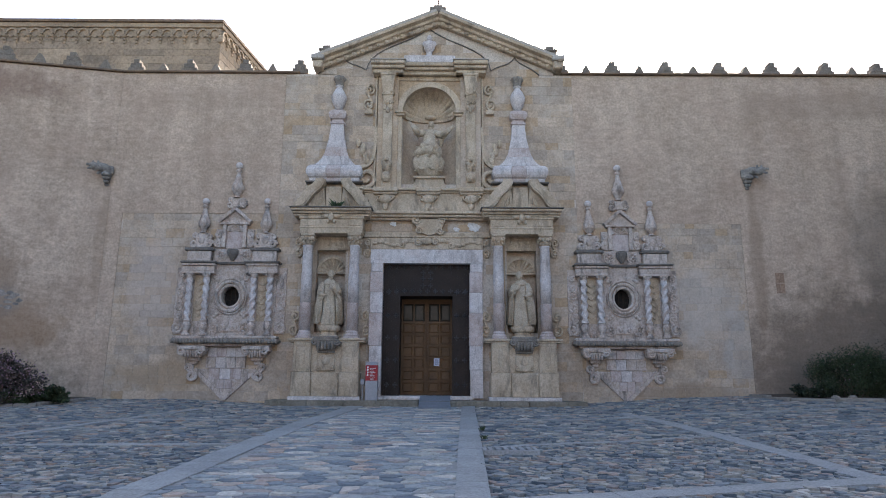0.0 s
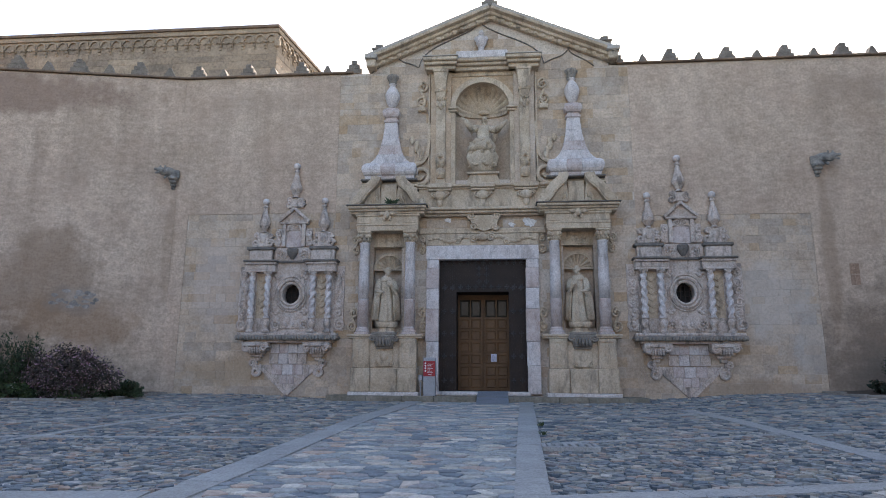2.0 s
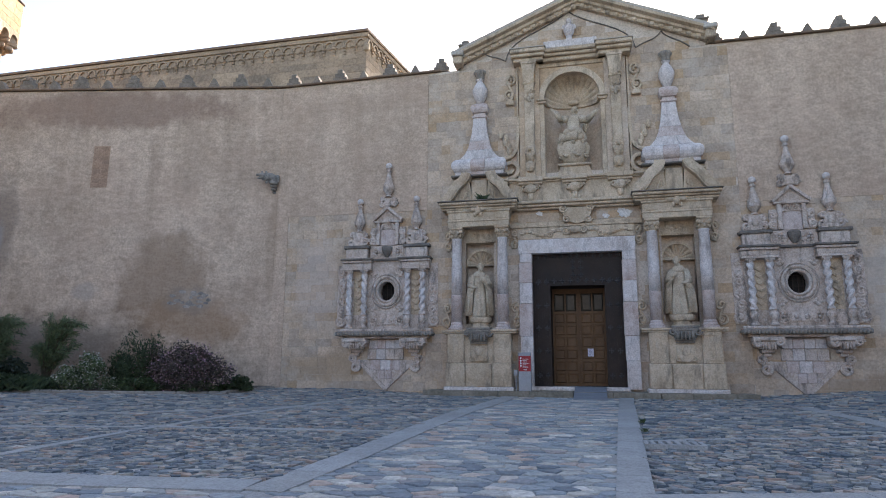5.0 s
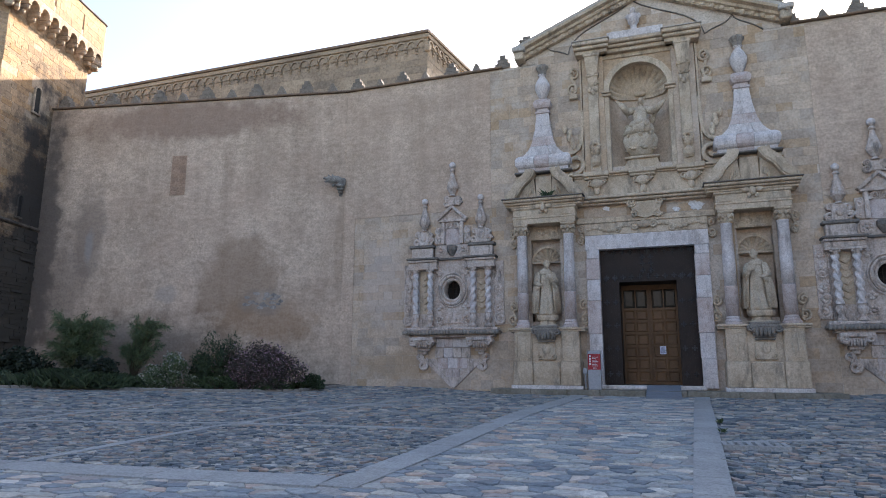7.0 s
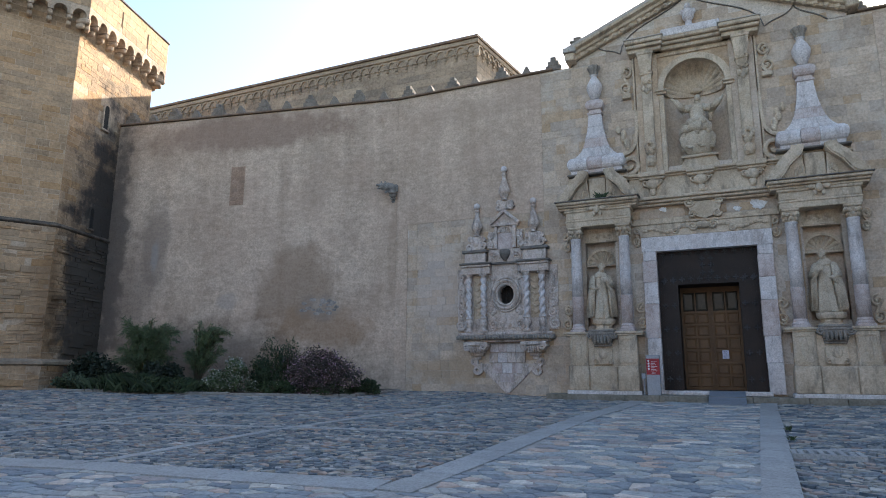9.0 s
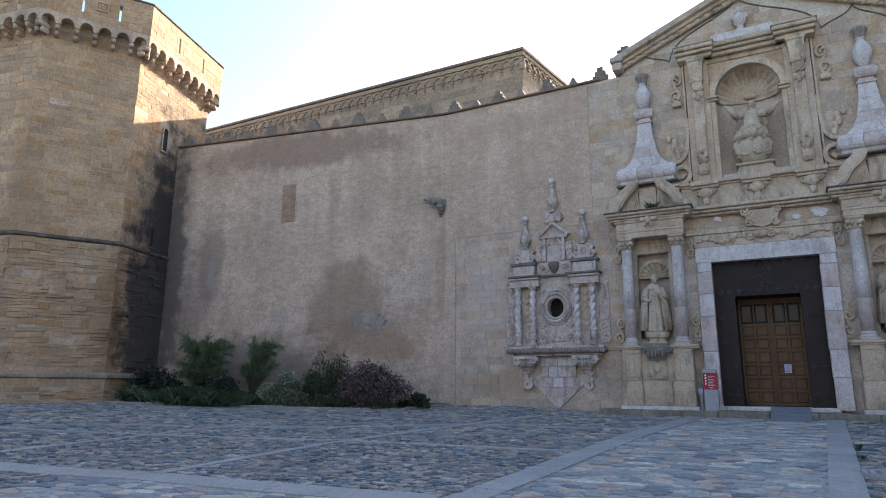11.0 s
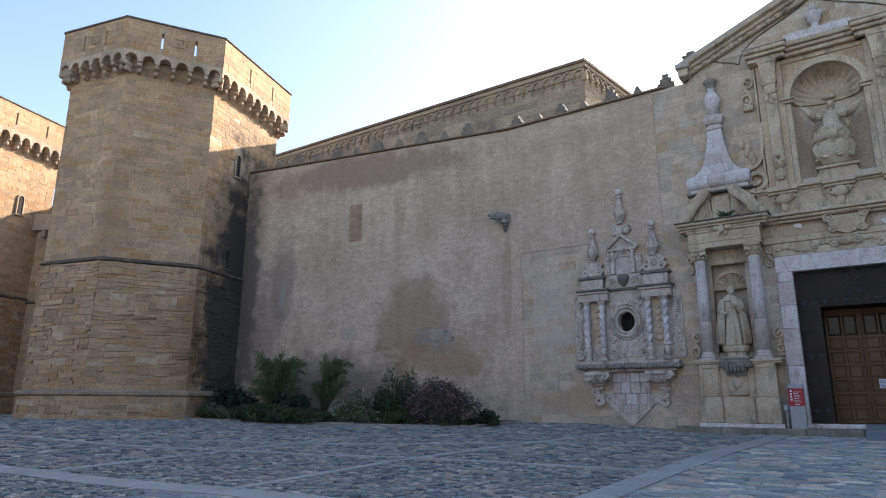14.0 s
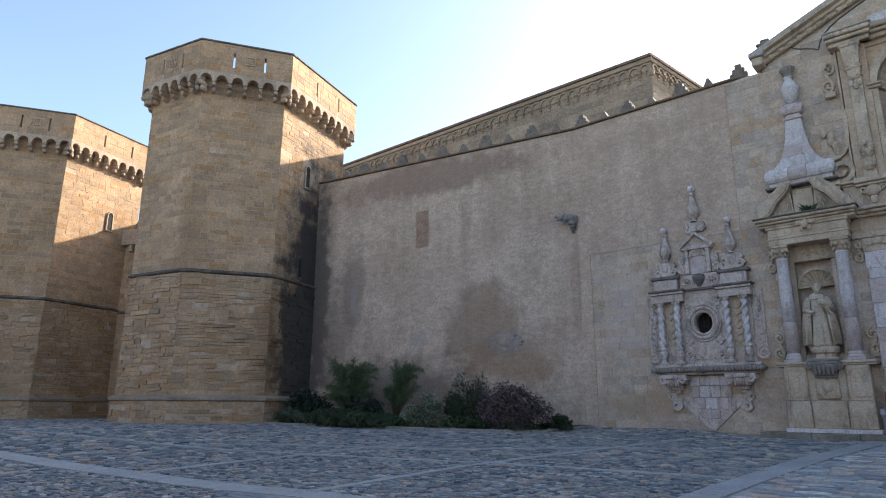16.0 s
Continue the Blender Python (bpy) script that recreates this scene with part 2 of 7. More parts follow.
def prism(bm, pts, y0, y1):
    """A flat outline in x, z, pushed from y0 to y1."""
    f = [bm.verts.new((x, y0, z)) for x, z in pts]
    b = [bm.verts.new((x, y1, z)) for x, z in pts]
    n = len(pts)
    bm.faces.new(f)
    bm.faces.new(b[::-1])
    for i in range(n):
        bm.faces.new((f[i], b[i], b[(i + 1) % n], f[(i + 1) % n]))
    return bm


def lathe(bm, profile, cx=0, cy=0, n=20, squash=1.0, half=False, wave=None):
    """Rings of (radius, height) round an upright axis; half: only the half towards -y."""
    rings = []
    span = math.pi if half else 2 * math.pi
    k = n + 1 if half else n
    for r, z in profile:
        ring = []
        for i in range(k):
            a = math.pi + span * i / n
            rr = r * (wave(a, z) if wave else 1)
            ring.append(bm.verts.new((cx + rr * math.cos(a), cy + rr * math.sin(a) * squash, z)))
        rings.append(ring)
    for a, b in zip(rings, rings[1:]):
        for i in range(n if not half else n):
            j = (i + 1) % k
            bm.faces.new((a[i], a[j], b[j], b[i]))
    for ring in (rings[0], rings[-1]):
        if len(set(tuple(round(c, 5) for c in v.co) for v in ring)) > 2:
            bm.faces.new(ring)
    return bm


def sweep(bm, path, section, closed=False):
    """A section (offset out, offset up) carried along a path in the x, z plane; out is towards -y, up is the path's left."""
    n = len(path)
    rings = []
    for i, (x, z) in enumerate(path):
        a = path[max(i - 1, 0)] if not closed else path[i - 1]
        b = path[min(i + 1, n - 1)] if not closed else path[(i + 1) % n]
        tx, tz = b[0] - a[0], b[1] - a[1]
        ln = math.hypot(tx, tz) or 1
        nx, nz_ = -tz / ln, tx / ln
        rings.append([bm.verts.new((x + nx * u, y, z + nz_ * u)) for y, u in section])
    m = len(section)
    pairs = list(zip(rings, rings[1:])) + ([(rings[-1], rings[0])] if closed else [])
    for a, b in pairs:
        for i in range(m):
            bm.faces.new((a[i], a[(i + 1) % m], b[(i + 1) % m], b[i]))
    if not closed:
        bm.faces.new(rings[0])
        bm.faces.new(rings[-1][::-1])
    return bm


def raw(name, verts, faces, material, parent=None, label="", kind=""):
    me = bpy.data.meshes.new(name)
    me.from_pydata(verts, [], faces)
    me.update()
    me.materials.append(material)
    ob = new(name, me)
    ob.parent = parent
    return tagged(ob, label, kind=kind)


def pierced(x0, x1, z0, z1, y0, y1, holes):
    """A thick wall along x with rectangular holes that go through it."""
    xs = sorted({x0, x1, *[c for h in holes for c in h[:2]]})
    zs = sorted({z0, z1, *[c for h in holes for c in h[2:]]})
    solid = {}
    for i in range(len(xs) - 1):
        for k in range(len(zs) - 1):
            mx, mz = (xs[i] + xs[i + 1]) / 2, (zs[k] + zs[k + 1]) / 2
            solid[i, k] = not any(h[0] < mx < h[1] and h[2] < mz < h[3] for h in holes)
    bm = bmesh.new()
    vs = {}

    def v(i, k, y):
        if (i, k, y) not in vs:
            vs[i, k, y] = bm.verts.new((xs[i], y, zs[k]))
        return vs[i, k, y]
    for (i, k), s in solid.items():
        if not s:
            continue
        for y in (y0, y1):
            bm.faces.new((v(i, k, y), v(i + 1, k, y), v(i + 1, k + 1, y), v(i, k + 1, y)))
        for di, dk, a, b in ((-1, 0, (i, k), (i, k + 1)), (1, 0, (i + 1, k), (i + 1, k + 1)), (0, -1, (i, k), (i + 1, k)), (0, 1, (i, k + 1), (i + 1, k + 1))):
            if not solid.get((i + di, k + dk), False):
                bm.faces.new((v(*a, y0), v(*b, y0), v(*b, y1), v(*a, y1)))
    return bm


# ---- ground ----
def smooth(a, b, x):
    t = min(1.0, max(0.0, (x - a) / (b - a)))
    return t * t * (3 - 2 * t)


def ground_z(x, y):
    z = -0.955 + 0.049 * min(y, 20.0) + 0.028 * min(max(0.0, x - 3.0), 14.0) * smooth(-30, 5, y)
    w = smooth(-9, -22, x) if y > -10 else smooth(-9, -22, x) * smooth(-30, -10, y)
    dip = 0.1 * smooth(13.0, 18.5, y) * smooth(-8.0, -5.3, x) * smooth(7.0, 4.5, x)
    return z * (1 - w) + w * (-0.03) - dip



def ground_mesh():
    xs = [-3000, -600, -150, -70] + [-50 + 1.25 * i for i in range(73)] + [60, 150, 600, 3000]
    ys = [-3000, -600, -150, -50, -30, -20, -10] + [-5 + 1.0 * i for i in range(28)] + [30, 60, 200, 3000]
    vs = [(x, y, ground_z(x, y)) for y in ys for x in xs]
    w = len(xs)
    fs = [(j * w + i, j * w + i + 1, (j + 1) * w + i + 1, (j + 1) * w + i) for j in range(len(ys) - 1) for i in range(w - 1)]
    return vs, fs


GROUND = surface("grey_joint_earth", (0.2, 0.2, 0.19), (0.14, 0.14, 0.135), grain=25, patch=1.5, bump=0.4)
ground = raw("ground", *ground_mesh(), GROUND)
tagged(ground, "grey cobbled square sloping gently up to the church", "ground", kind="structure")

# ---- the walls ----
CX = -0.51
BEND = 11.0
WALL_TOP = 10.86
front = thing("wall_front", "pale stone and plaster church front wall", "wall", kind="structure")
HOLES = [(-1.9, 0.88, -0.5, 4.3), (-1.36, 0.46, 6.95, 10.36), (-7.15, -6.22, 2.75, 3.62), (5.26, 6.16, 2.7, 3.58), (-4.06, -3.1, 2.1, 4.95), (2.06, 3.02, 2.1, 4.95)]
part("wall_core", pierced(-10.9, 17.5, -0.6, WALL_TOP, 20.02, 21.2, HOLES), MORTAR, front)
left_wall = thing("wall_left", "plastered precinct wall, brown damp stains, dark strip by the tower", "wall", pose(-10.9, 20.0, 0, 0, 0, BEND), kind="structure")
part("wall_core", boxm(-12.6, 0.2, 0.02, 1.2, -0.6, WALL_TOP), MORTAR, left_wall)
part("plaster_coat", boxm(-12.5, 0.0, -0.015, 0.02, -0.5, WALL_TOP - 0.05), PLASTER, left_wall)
for name, b in (("plaster_coat", (-10.9, -5.35, 19.998, 20.02, 5.92, WALL_TOP - 0.05)), ("plaster_coat", (-10.9, -10.42, 19.998, 20.02, -0.5, 5.92)),
                ("plaster_coat", (4.36, 17.4, 19.998, 20.02, 5.66, WALL_TOP - 0.05)), ("plaster_coat", (9.66, 17.4, 19.998, 20.02, -0.5, 5.66))):
    part(name, boxm(*b), PLASTER, front)

# coping along the wall heads
cop = thing("coping", "thin brown tile coping along the wall head", "coping", kind="structure")
part("coping_run", boxm(4.0, 17.5, 19.9, 21.25, WALL_TOP, WALL_TOP + 0.07, bevel=0.015), COPING, cop)
part("coping_run", boxm(-10.9, -4.9, 19.9, 21.25, WALL_TOP, WALL_TOP + 0.07, bevel=0.015), COPING, cop)
cl = part("coping_run", boxm(-12.5, 0.06, -0.1, 1.25, WALL_TOP, WALL_TOP + 0.07, bevel=0.015), COPING, cop)
cl.matrix_basis = pose(-10.9, 20.0, 0, 0, 0, BEND)


# ---- merlons ----
def stepped_merlon():
    t = thing("stepped_merlon", "dark lichened stepped stone merlon on the wall head", "merlon", group="merlons")
    bm = bmesh.new()
    for w, z0, z1 in ((0.27, 0.0, 0.19), (0.19, 0.17, 0.35), (0.10, 0.33, 0.5)):
        box(bm, -w, w, -0.16, 0.16, z0, z1, bevel=0.02)
    part("stone", bm, MERLON, t)
    return t


def pointed_merlon():
    t = thing("pointed_merlon", "small dark pyramid merlon on the wall head", "merlon", group="merlons")
    bm = bmesh.new()
    prism(bm, [(-0.19, 0), (0.19, 0), (0.15, 0.1), (0.03, 0.34), (-0.03, 0.34), (-0.15, 0.1)], -0.13, 0.13)
    part("stone", bm, MERLON, t)
    return t


TOPZ = WALL_TOP + 0.07
big, small = stepped_merlon(), pointed_merlon()
spots = [(5.81 + 1.83 * i, 0) for i in range(-1, 7)] + [(-4.96 - 1.88 * i, 0) for i in range(4)]
for i, (x, _) in enumerate(spots):
    m = pose(x + random.uniform(-0.04, 0.04), 20.25, TOPZ, 0, 0, random.uniform(-3, 3))
    if i == 0:
        big.matrix_basis = m
    else:
        copy_thing(big, m)
for i, x in enumerate([4.9 + 1.83 * i for i in range(0, 7)] + [-5.9 - 1.88 * i for i in range(3)]):
    m = pose(x + random.uniform(-0.04, 0.04), 20.22, TOPZ, 0, 0, random.uniform(-3, 3))
    if i == 0:
        small.matrix_basis = m
    else:
        copy_thing(small, m)
LW = pose(-10.9, 20.0, 0, 0, 0, BEND)
for i in range(6):
    copy_thing(big, LW @ pose(-1.63 - 2.04 * i, 0.1, TOPZ))
    copy_thing(small, LW @ pose(-0.6 - 2.04 * i, 0.08, TOPZ))

# ---- polygonal towers ----
TOWER_PLAN = [(-26.98, 10.63), (-23.6, 11.45), (-21.67, 14.73), (-23.2, 19.8), (-27.6, 21.4), (-30.9, 18.6), (-30.4, 13.3)]
TC = (-26.3, 15.6)


def offset_plan(d):
    """The tower's outline, moved out by d, round its own middle."""
    pts = [(x - TC[0], y - TC[1]) for x, y in TOWER_PLAN]
    n, out = len(pts), []
    for i in range(n):
        p, q, r = Vector(pts[i - 1]), Vector(pts[i]), Vector(pts[(i + 1) % n])
        n1, n2 = (q - p).normalized(), (r - q).normalized()
        n1, n2 = Vector((n1.y, -n1.x)), Vector((n2.y, -n2.x))
        mid_n = (n1 + n2).normalized()
        out.append(q + mid_n * (d / max(0.3, mid_n.dot(n1))))
    return out


def tower_rings(bm, rings):
    vs = [[bm.verts.new((p.x, p.y, z)) for p in offset_plan(d)] for d, z in rings]
    n = len(TOWER_PLAN)
    for a, b in zip(vs, vs[1:]):
        for i in range(n):
            bm.faces.new((a[i], a[(i + 1) % n], b[(i + 1) % n], b[i]))
    bm.faces.new(vs[0][::-1])
    bm.faces.new(vs[-1])
    return bm


PARAPET_Z, TOWER_TOP, OVER = 14.0, 15.8, -0.42


def tower(label, m):
    t = thing("tower", label, "tower", m, group="precinct towers")
    part("shaft", tower_rings(bmesh.new(), [(OVER + 0.11, -0.8), (OVER + 0.11, 0.93), (OVER - 0.012, 0.98), (OVER - 0.016, 5.8), (OVER - 0.046, 5.9), (OVER - 0.046, 14.6)]), TOWER_CORE, t)
    part("string_course", tower_rings(bmesh.new(), [(OVER - 0.01, 5.77), (OVER + 0.07, 5.82), (OVER + 0.07, 5.86), (OVER - 0.05, 5.96)]), STRING_STONE, t, "dark weathered string course")
    part("plinth_course", tower_rings(bmesh.new(), [(OVER + 0.1, 0.8), (OVER + 0.2, 0.86), (OVER + 0.2, 0.95), (OVER + 0.02, 1.05)]), NAVE_STONE, t, "weathered plinth moulding")
    outer = offset_plan(0.0)
    inner = offset_plan(-0.4)
    body = offset_plan(OVER - 0.07)
    n = len(outer)
    for i in (6, 0, 1, 2, 3):
        a, b = outer[i], outer[(i + 1) % n]
        ln = (b - a).length
        d = (b - a) / ln
        out = Vector((d.y, -d.x))
        frame_m = Matrix(((d.x, -out.x, 0, a.x), (d.y, -out.y, 0, a.y), (0, 0, 1, 0), (0, 0, 0, 1)))
        # parapet face with loopholes, x along the face, y inwards
        slits = [ln * 0.36, ln * 0.7] if ln > 3.3 else [ln * 0.5]
        bm = pierced(0.005, ln - 0.005, PARAPET_Z + 0.42, TOWER_TOP, 0.0, 0.4, [(s - 0.045, s + 0.045, 14.72, 15.42) for s in slits])
        bm.transform(frame_m)
        wall_p = part("parapet_wall", bm, TOWER_PIECE, t)
        bm = boxm(-0.02, ln + 0.02, -0.06, 0.42, TOWER_TOP, TOWER_TOP + 0.07, bevel=0.01)
        bm.transform(frame_m)
        part("coping", bm, DARK_CRUST, wall_p, "thin dark parapet coping")
        if i in (0, 1):
            bm = sweep(bmesh.new(), [(ln * 0.53 - 0.2, 14.95), (ln * 0.53 + 0.2, 14.95), (ln * 0.53 + 0.2, 15.3), (ln * 0.53 - 0.2, 15.3)], [(0.0, -0.03), (-0.05, -0.03), (-0.05, 0.03), (0.0, 0.03)], closed=True)
            for q in (-0.1, 0.0, 0.1):
                box(bm, ln * 0.53 + q - 0.02, ln * 0.53 + q + 0.02, -0.045, 0.01, 15.0, 15.25)
            bm.transform(frame_m)
            part("carved_plaque", bm, TOWER_CORE, wall_p)
        # corbel table: round arches on stepped corbels
        count = max(4, round(ln / 0.62))
        pitch = ln / count
        r = pitch * 0.36
        for k in range(count):
            bm = bmesh.new()
            c = (k + 0.5) * pitch
            arc = [(c + r * math.cos(math.pi * j / 8), PARAPET_Z + 0.06 + r * math.sin(math.pi * j / 8)) for j in range(9)]
            pts = [(c + pitch / 2, PARAPET_Z - 0.02), (c + pitch / 2, PARAPET_Z + 0.42), (c - pitch / 2, PARAPET_Z + 0.42), (c - pitch / 2, PARAPET_Z - 0.02), (c - r, PARAPET_Z - 0.02)] + arc[::-1] + [(c + r, PARAPET_Z - 0.02)]
            prism(bm, pts, 0.0, 0.4)
            bm.transform(frame_m)
            part("corbel_arch", bm, TOWER_PIECE, t)
        for k in range(count + 1):
            c = k * pitch
            w = pitch * 0.135
            bm = bmesh.new()
            for z0, y0 in ((PARAPET_Z - 0.22, 0.01), (PARAPET_Z - 0.42, 0.17)):
                box(bm, c - w, c + w, y0, 0.5, z0, z0 + 0.21, bevel=0.05)
            bm.transform(frame_m)
            part("corbel", bm, TOWER_PIECE, t)
    return t


tower_a = tower("tall polygonal sandstone tower with corbelled parapet", pose(TC[0], TC[1], 0))
tower_b = tower("farther polygonal sandstone tower with corbelled parapet", pose(TC[0] - 13.9, TC[1] - 3.95, 0))

# curtain wall between the towers
ang = 26.6
mid = thing("wall_far", "sandstone curtain wall between two towers", "wall", pose(-34.64, 16.72, 0, 0, 0, ang), kind="structure")
part("wall_core", boxm(-4.4, 4.6, -0.4, 0.6, -0.6, 10.0), TOWER_CORE, mid)

# ---- nave behind the wall ----
NY, NZ = 25.2, 15.98
nave = thing("church_nave", "tall sandstone nave with a carved arcaded cornice", "building", pose(0, 0, 0))
SKEW = math.tan(radians(8))


def on_plan(bm, pts, z0, z1):
    """An upright block on a plan in x, y."""
    a, b = [[bm.verts.new((x, y, z)) for x, y in pts] for z in (z0, z1)]
    bm.faces.new(a)
    bm.faces.new(b)
    for i in range(len(pts)):
        j = (i + 1) % len(pts)
        bm.faces.new((a[i], a[j], b[j], b[i]))
    return bm


part("wall", on_plan(bmesh.new(), [(-60, NY), (-9.7, NY), (-9.7 + 9 * SKEW, NY + 9), (-60, NY + 9)], 0, NZ - 0.12), NAVE_STONE, nave)
part("roof", on_plan(bmesh.new(), [(-60, NY - 0.18), (-9.6, NY - 0.18), (-9.52 + 9 * SKEW, NY + 9), (-60, NY + 9)], NZ - 0.12, NZ), COPING, nave, "thin brown tile roof edge")
END = Matrix.Translation((-9.7, NY, 0)) @ Matrix.Rotation(radians(-8), 4, "Z")


# ---- unseen black box behind the front, added to keep light out ----
inside = thing("church_interior", "added black box keeping light out behind the front", "interior", kind="structure")
part("back_wall", boxm(-9.2, 8.0, 22.6, 22.8, -0.6, 10.6), BLACK, inside)
part("ceiling", boxm(-9.2, 8.0, 21.2, 22.8, 10.6, 10.75), BLACK, inside)
part("side_wall", boxm(-9.4, -9.2, 21.2, 22.8, -0.6, 10.6), BLACK, inside)
part("side_wall", boxm(8.0, 8.2, 21.2, 22.8, -0.6, 10.6), BLACK, inside)
part("inner_floor", boxm(-9.2, 8.0, 20.6, 22.8, -0.6, 0.17), BLACK, inside)


def lump(bm, cx, cy, cz, rx, ry, rz, n=10):
    m = Matrix.Translation((cx, cy, cz)) @ Matrix.Diagonal((rx, ry, rz, 1))
    bmesh.ops.create_uvsphere(bm, u_segments=n, v_segments=max(6, n * 2 // 3), radius=1.0, matrix=m)
    return bm


# ---- gable ----
gable = thing("gable", "stone gable with a moulded raking cornice", "gable", kind="structure")
part("gable_wall", prism(bmesh.new(), [(-4.28, WALL_TOP - 0.02), (3.72, WALL_TOP - 0.02), (3.85, 11.08), (-0.18, 12.87), (-4.2, 11.15)], 20.02, 20.9), MORTAR, gable)
ROOF_EDGE = surface("weathered_roof_stone", (0.46, 0.42, 0.37), (0.36, 0.32, 0.275), grain=18, patch=2.5, bump=0.4, speck=(5, (0.15, 0.13, 0.11), 0.62))
RAKE = [(-4.27, 11.2), (-0.18, 12.9), (3.93, 11.12)]
for i, (a, b) in enumerate(zip(RAKE, RAKE[1:])):
    part("raking_cornice", sweep(bmesh.new(), [a, b], [(20.3, -0.24), (19.86, -0.22), (19.84, -0.13), (19.74, -0.1), (19.72, -0.02), (19.58, 0.02), (19.56, 0.1), (20.3, 0.1)]), CARVED, gable)
    part("roof_edge", sweep(bmesh.new(), [a, b], [(20.9, 0.103), (19.62, 0.103), (19.6, 0.22), (19.75, 0.25), (20.9, 0.25)]), ROOF_EDGE, gable, "weathered grey roof edge")
for x, sgn in ((-4.24, 1), (3.86, -1)):
    part("cornice_return", boxm(x - 0.16, x + 0.16, 19.62, 20.9, 10.93, 11.2, bevel=0.03), CARVED, gable)
    part("cornice_return_top", boxm(x - 0.22, x + 0.22, 19.55, 20.9, 11.205, 11.38, bevel=0.03), ROOF_EDGE, gable)
n_dent = 15
for i in range(n_dent):
    for a, b in zip(RAKE, RAKE[1:]):
        f = (i + 0.5) / n_dent
        x, z = a[0] + (b[0] - a[0]) * f, a[1] + (b[1] - a[1]) * f
        bm = lump(bmesh.new(), x, 19.86, z - 0.235, 0.07, 0.05, 0.045, 8)
        box(bm, x - 0.075, x + 0.075, 19.79, 19.93, z - 0.24, z - 0.13, bevel=0.015)
        part("scalloped_bracket", bm, CARVED, gable)
for x in (-4.0, 3.62):
    t = thing("gable_finial", "small stepped dark stone finial on the gable end", "finial", group="gable finials")
    bm = bmesh.new()
    box(bm, x - 0.2, x + 0.2, 19.75, 20.15, 11.38, 11.62, bevel=0.02)
    box(bm, x - 0.24, x + 0.24, 19.7, 20.2, 11.6, 11.68, bevel=0.02)
    box(bm, x - 0.13, x + 0.13, 19.8, 20.1, 11.68, 11.83, bevel=0.02)
    part("stone", bm, MERLON, t)
t = thing("gable_cross", "small dark cross on a stone block at the gable peak", "cross")
part("block", boxm(-0.48, 0.08, 19.7, 20.2, 13.05, 13.26, bevel=0.03), MERLON, t)
part("cap", boxm(-0.36, -0.04, 19.78, 20.12, 13.26, 13.38, bevel=0.03), MERLON, t)
bm = box(bmesh.new(), -0.225, -0.175, 19.92, 19.97, 13.38, 13.95)
box(bm, -0.33, -0.07, 19.925, 19.965, 13.68, 13.73)
part("iron_cross", bm, IRON, t)


def bezier(p0, p1, p2, p3, n=10):
    return [tuple((1 - t) ** 3 * a + 3 * (1 - t) ** 2 * t * b + 3 * (1 - t) * t * t * c + t ** 3 * d for a, b, c, d in zip(p0, p1, p2, p3)) for t in [i / n for i in range(n + 1)]]


def mirror(pts, c=CX):
    return [(2 * c - x, z) for x, z in pts][::-1]


HALF = (bezier((-4.28, 10.85), (-3.95, 11.2), (-3.6, 11.2), (-3.45, 11.5)) + bezier((-3.45, 11.5), (-3.25, 11.15), (-2.95, 11.25), (-2.64, 11.0))[1:]
        + bezier((-2.64, 11.0), (-2.5, 11.9), (-1.3, 11.9), (CX, 12.58))[1:])
part("old_roof_line", sweep(bmesh.new(), HALF + mirror(HALF)[1:], [(20.03, -0.013), (19.97, -0.013), (19.97, 0.013), (20.03, 0.013)]), DARK_CRUST, gable, "thin dark line of an older curved roof")


# ---- carved ornament helpers ----
def spiral(bm, cx, cz, r, turns=1.6, sgn=1, start=0.0, y=19.9, wide=0.05, back=20.03, n=22):
    path = []
    for i in range(n + 1):
        f = i / n
        a = start + sgn * 2 * math.pi * turns * f
        rr = r * (1 - 0.82 * f)
        path.append((cx + rr * math.cos(a), cz + rr * math.sin(a)))
    return sweep(bm, path, [(back, -wide), (y, -wide), (y - 0.02, 0), (y, wide), (back, wide)])


def scroll_s(bm, x, z0, z1, sgn, y=19.9, wide=0.05, back=20.03, r=None):
    """An upright S scroll between two heights."""
    r = r or (z1 - z0) * 0.22
    spiral(bm, x, z0 + r, r, 1.4, sgn, -math.pi / 2, y, wide, back, n=16)
    spiral(bm, x, z1 - r, r, 1.4, sgn, math.pi / 2, y, wide, back, n=16)
    sweep(bm, bezier((x + sgn * 0, z0), (x - sgn * r * 1.6, z0 + r), (x + sgn * r * 1.6, z1 - r), (x, z1), 8), [(back, -wide), (y, -wide), (y, wide), (back, wide)])
    return bm


def rosette(bm, cx, cz, r, y=19.9, back=20.03, petals=8):
    lump(bm, cx, y, cz, r * 0.3, 0.06, r * 0.3, 8)
    for i in range(petals):
        a = 2 * math.pi * i / petals
        lump(bm, cx + r * 0.65 * math.cos(a), y + 0.02, cz + r * 0.65 * math.sin(a), r * 0.3, 0.05, r * 0.3, 6)
    path = [(cx + r * math.cos(2 * math.pi * i / 16), cz + r * math.sin(2 * math.pi * i / 16)) for i in range(16)]
    return sweep(bm, path, [(back, -0.03), (y, -0.03), (y, 0.03), (back, 0.03)], closed=True)


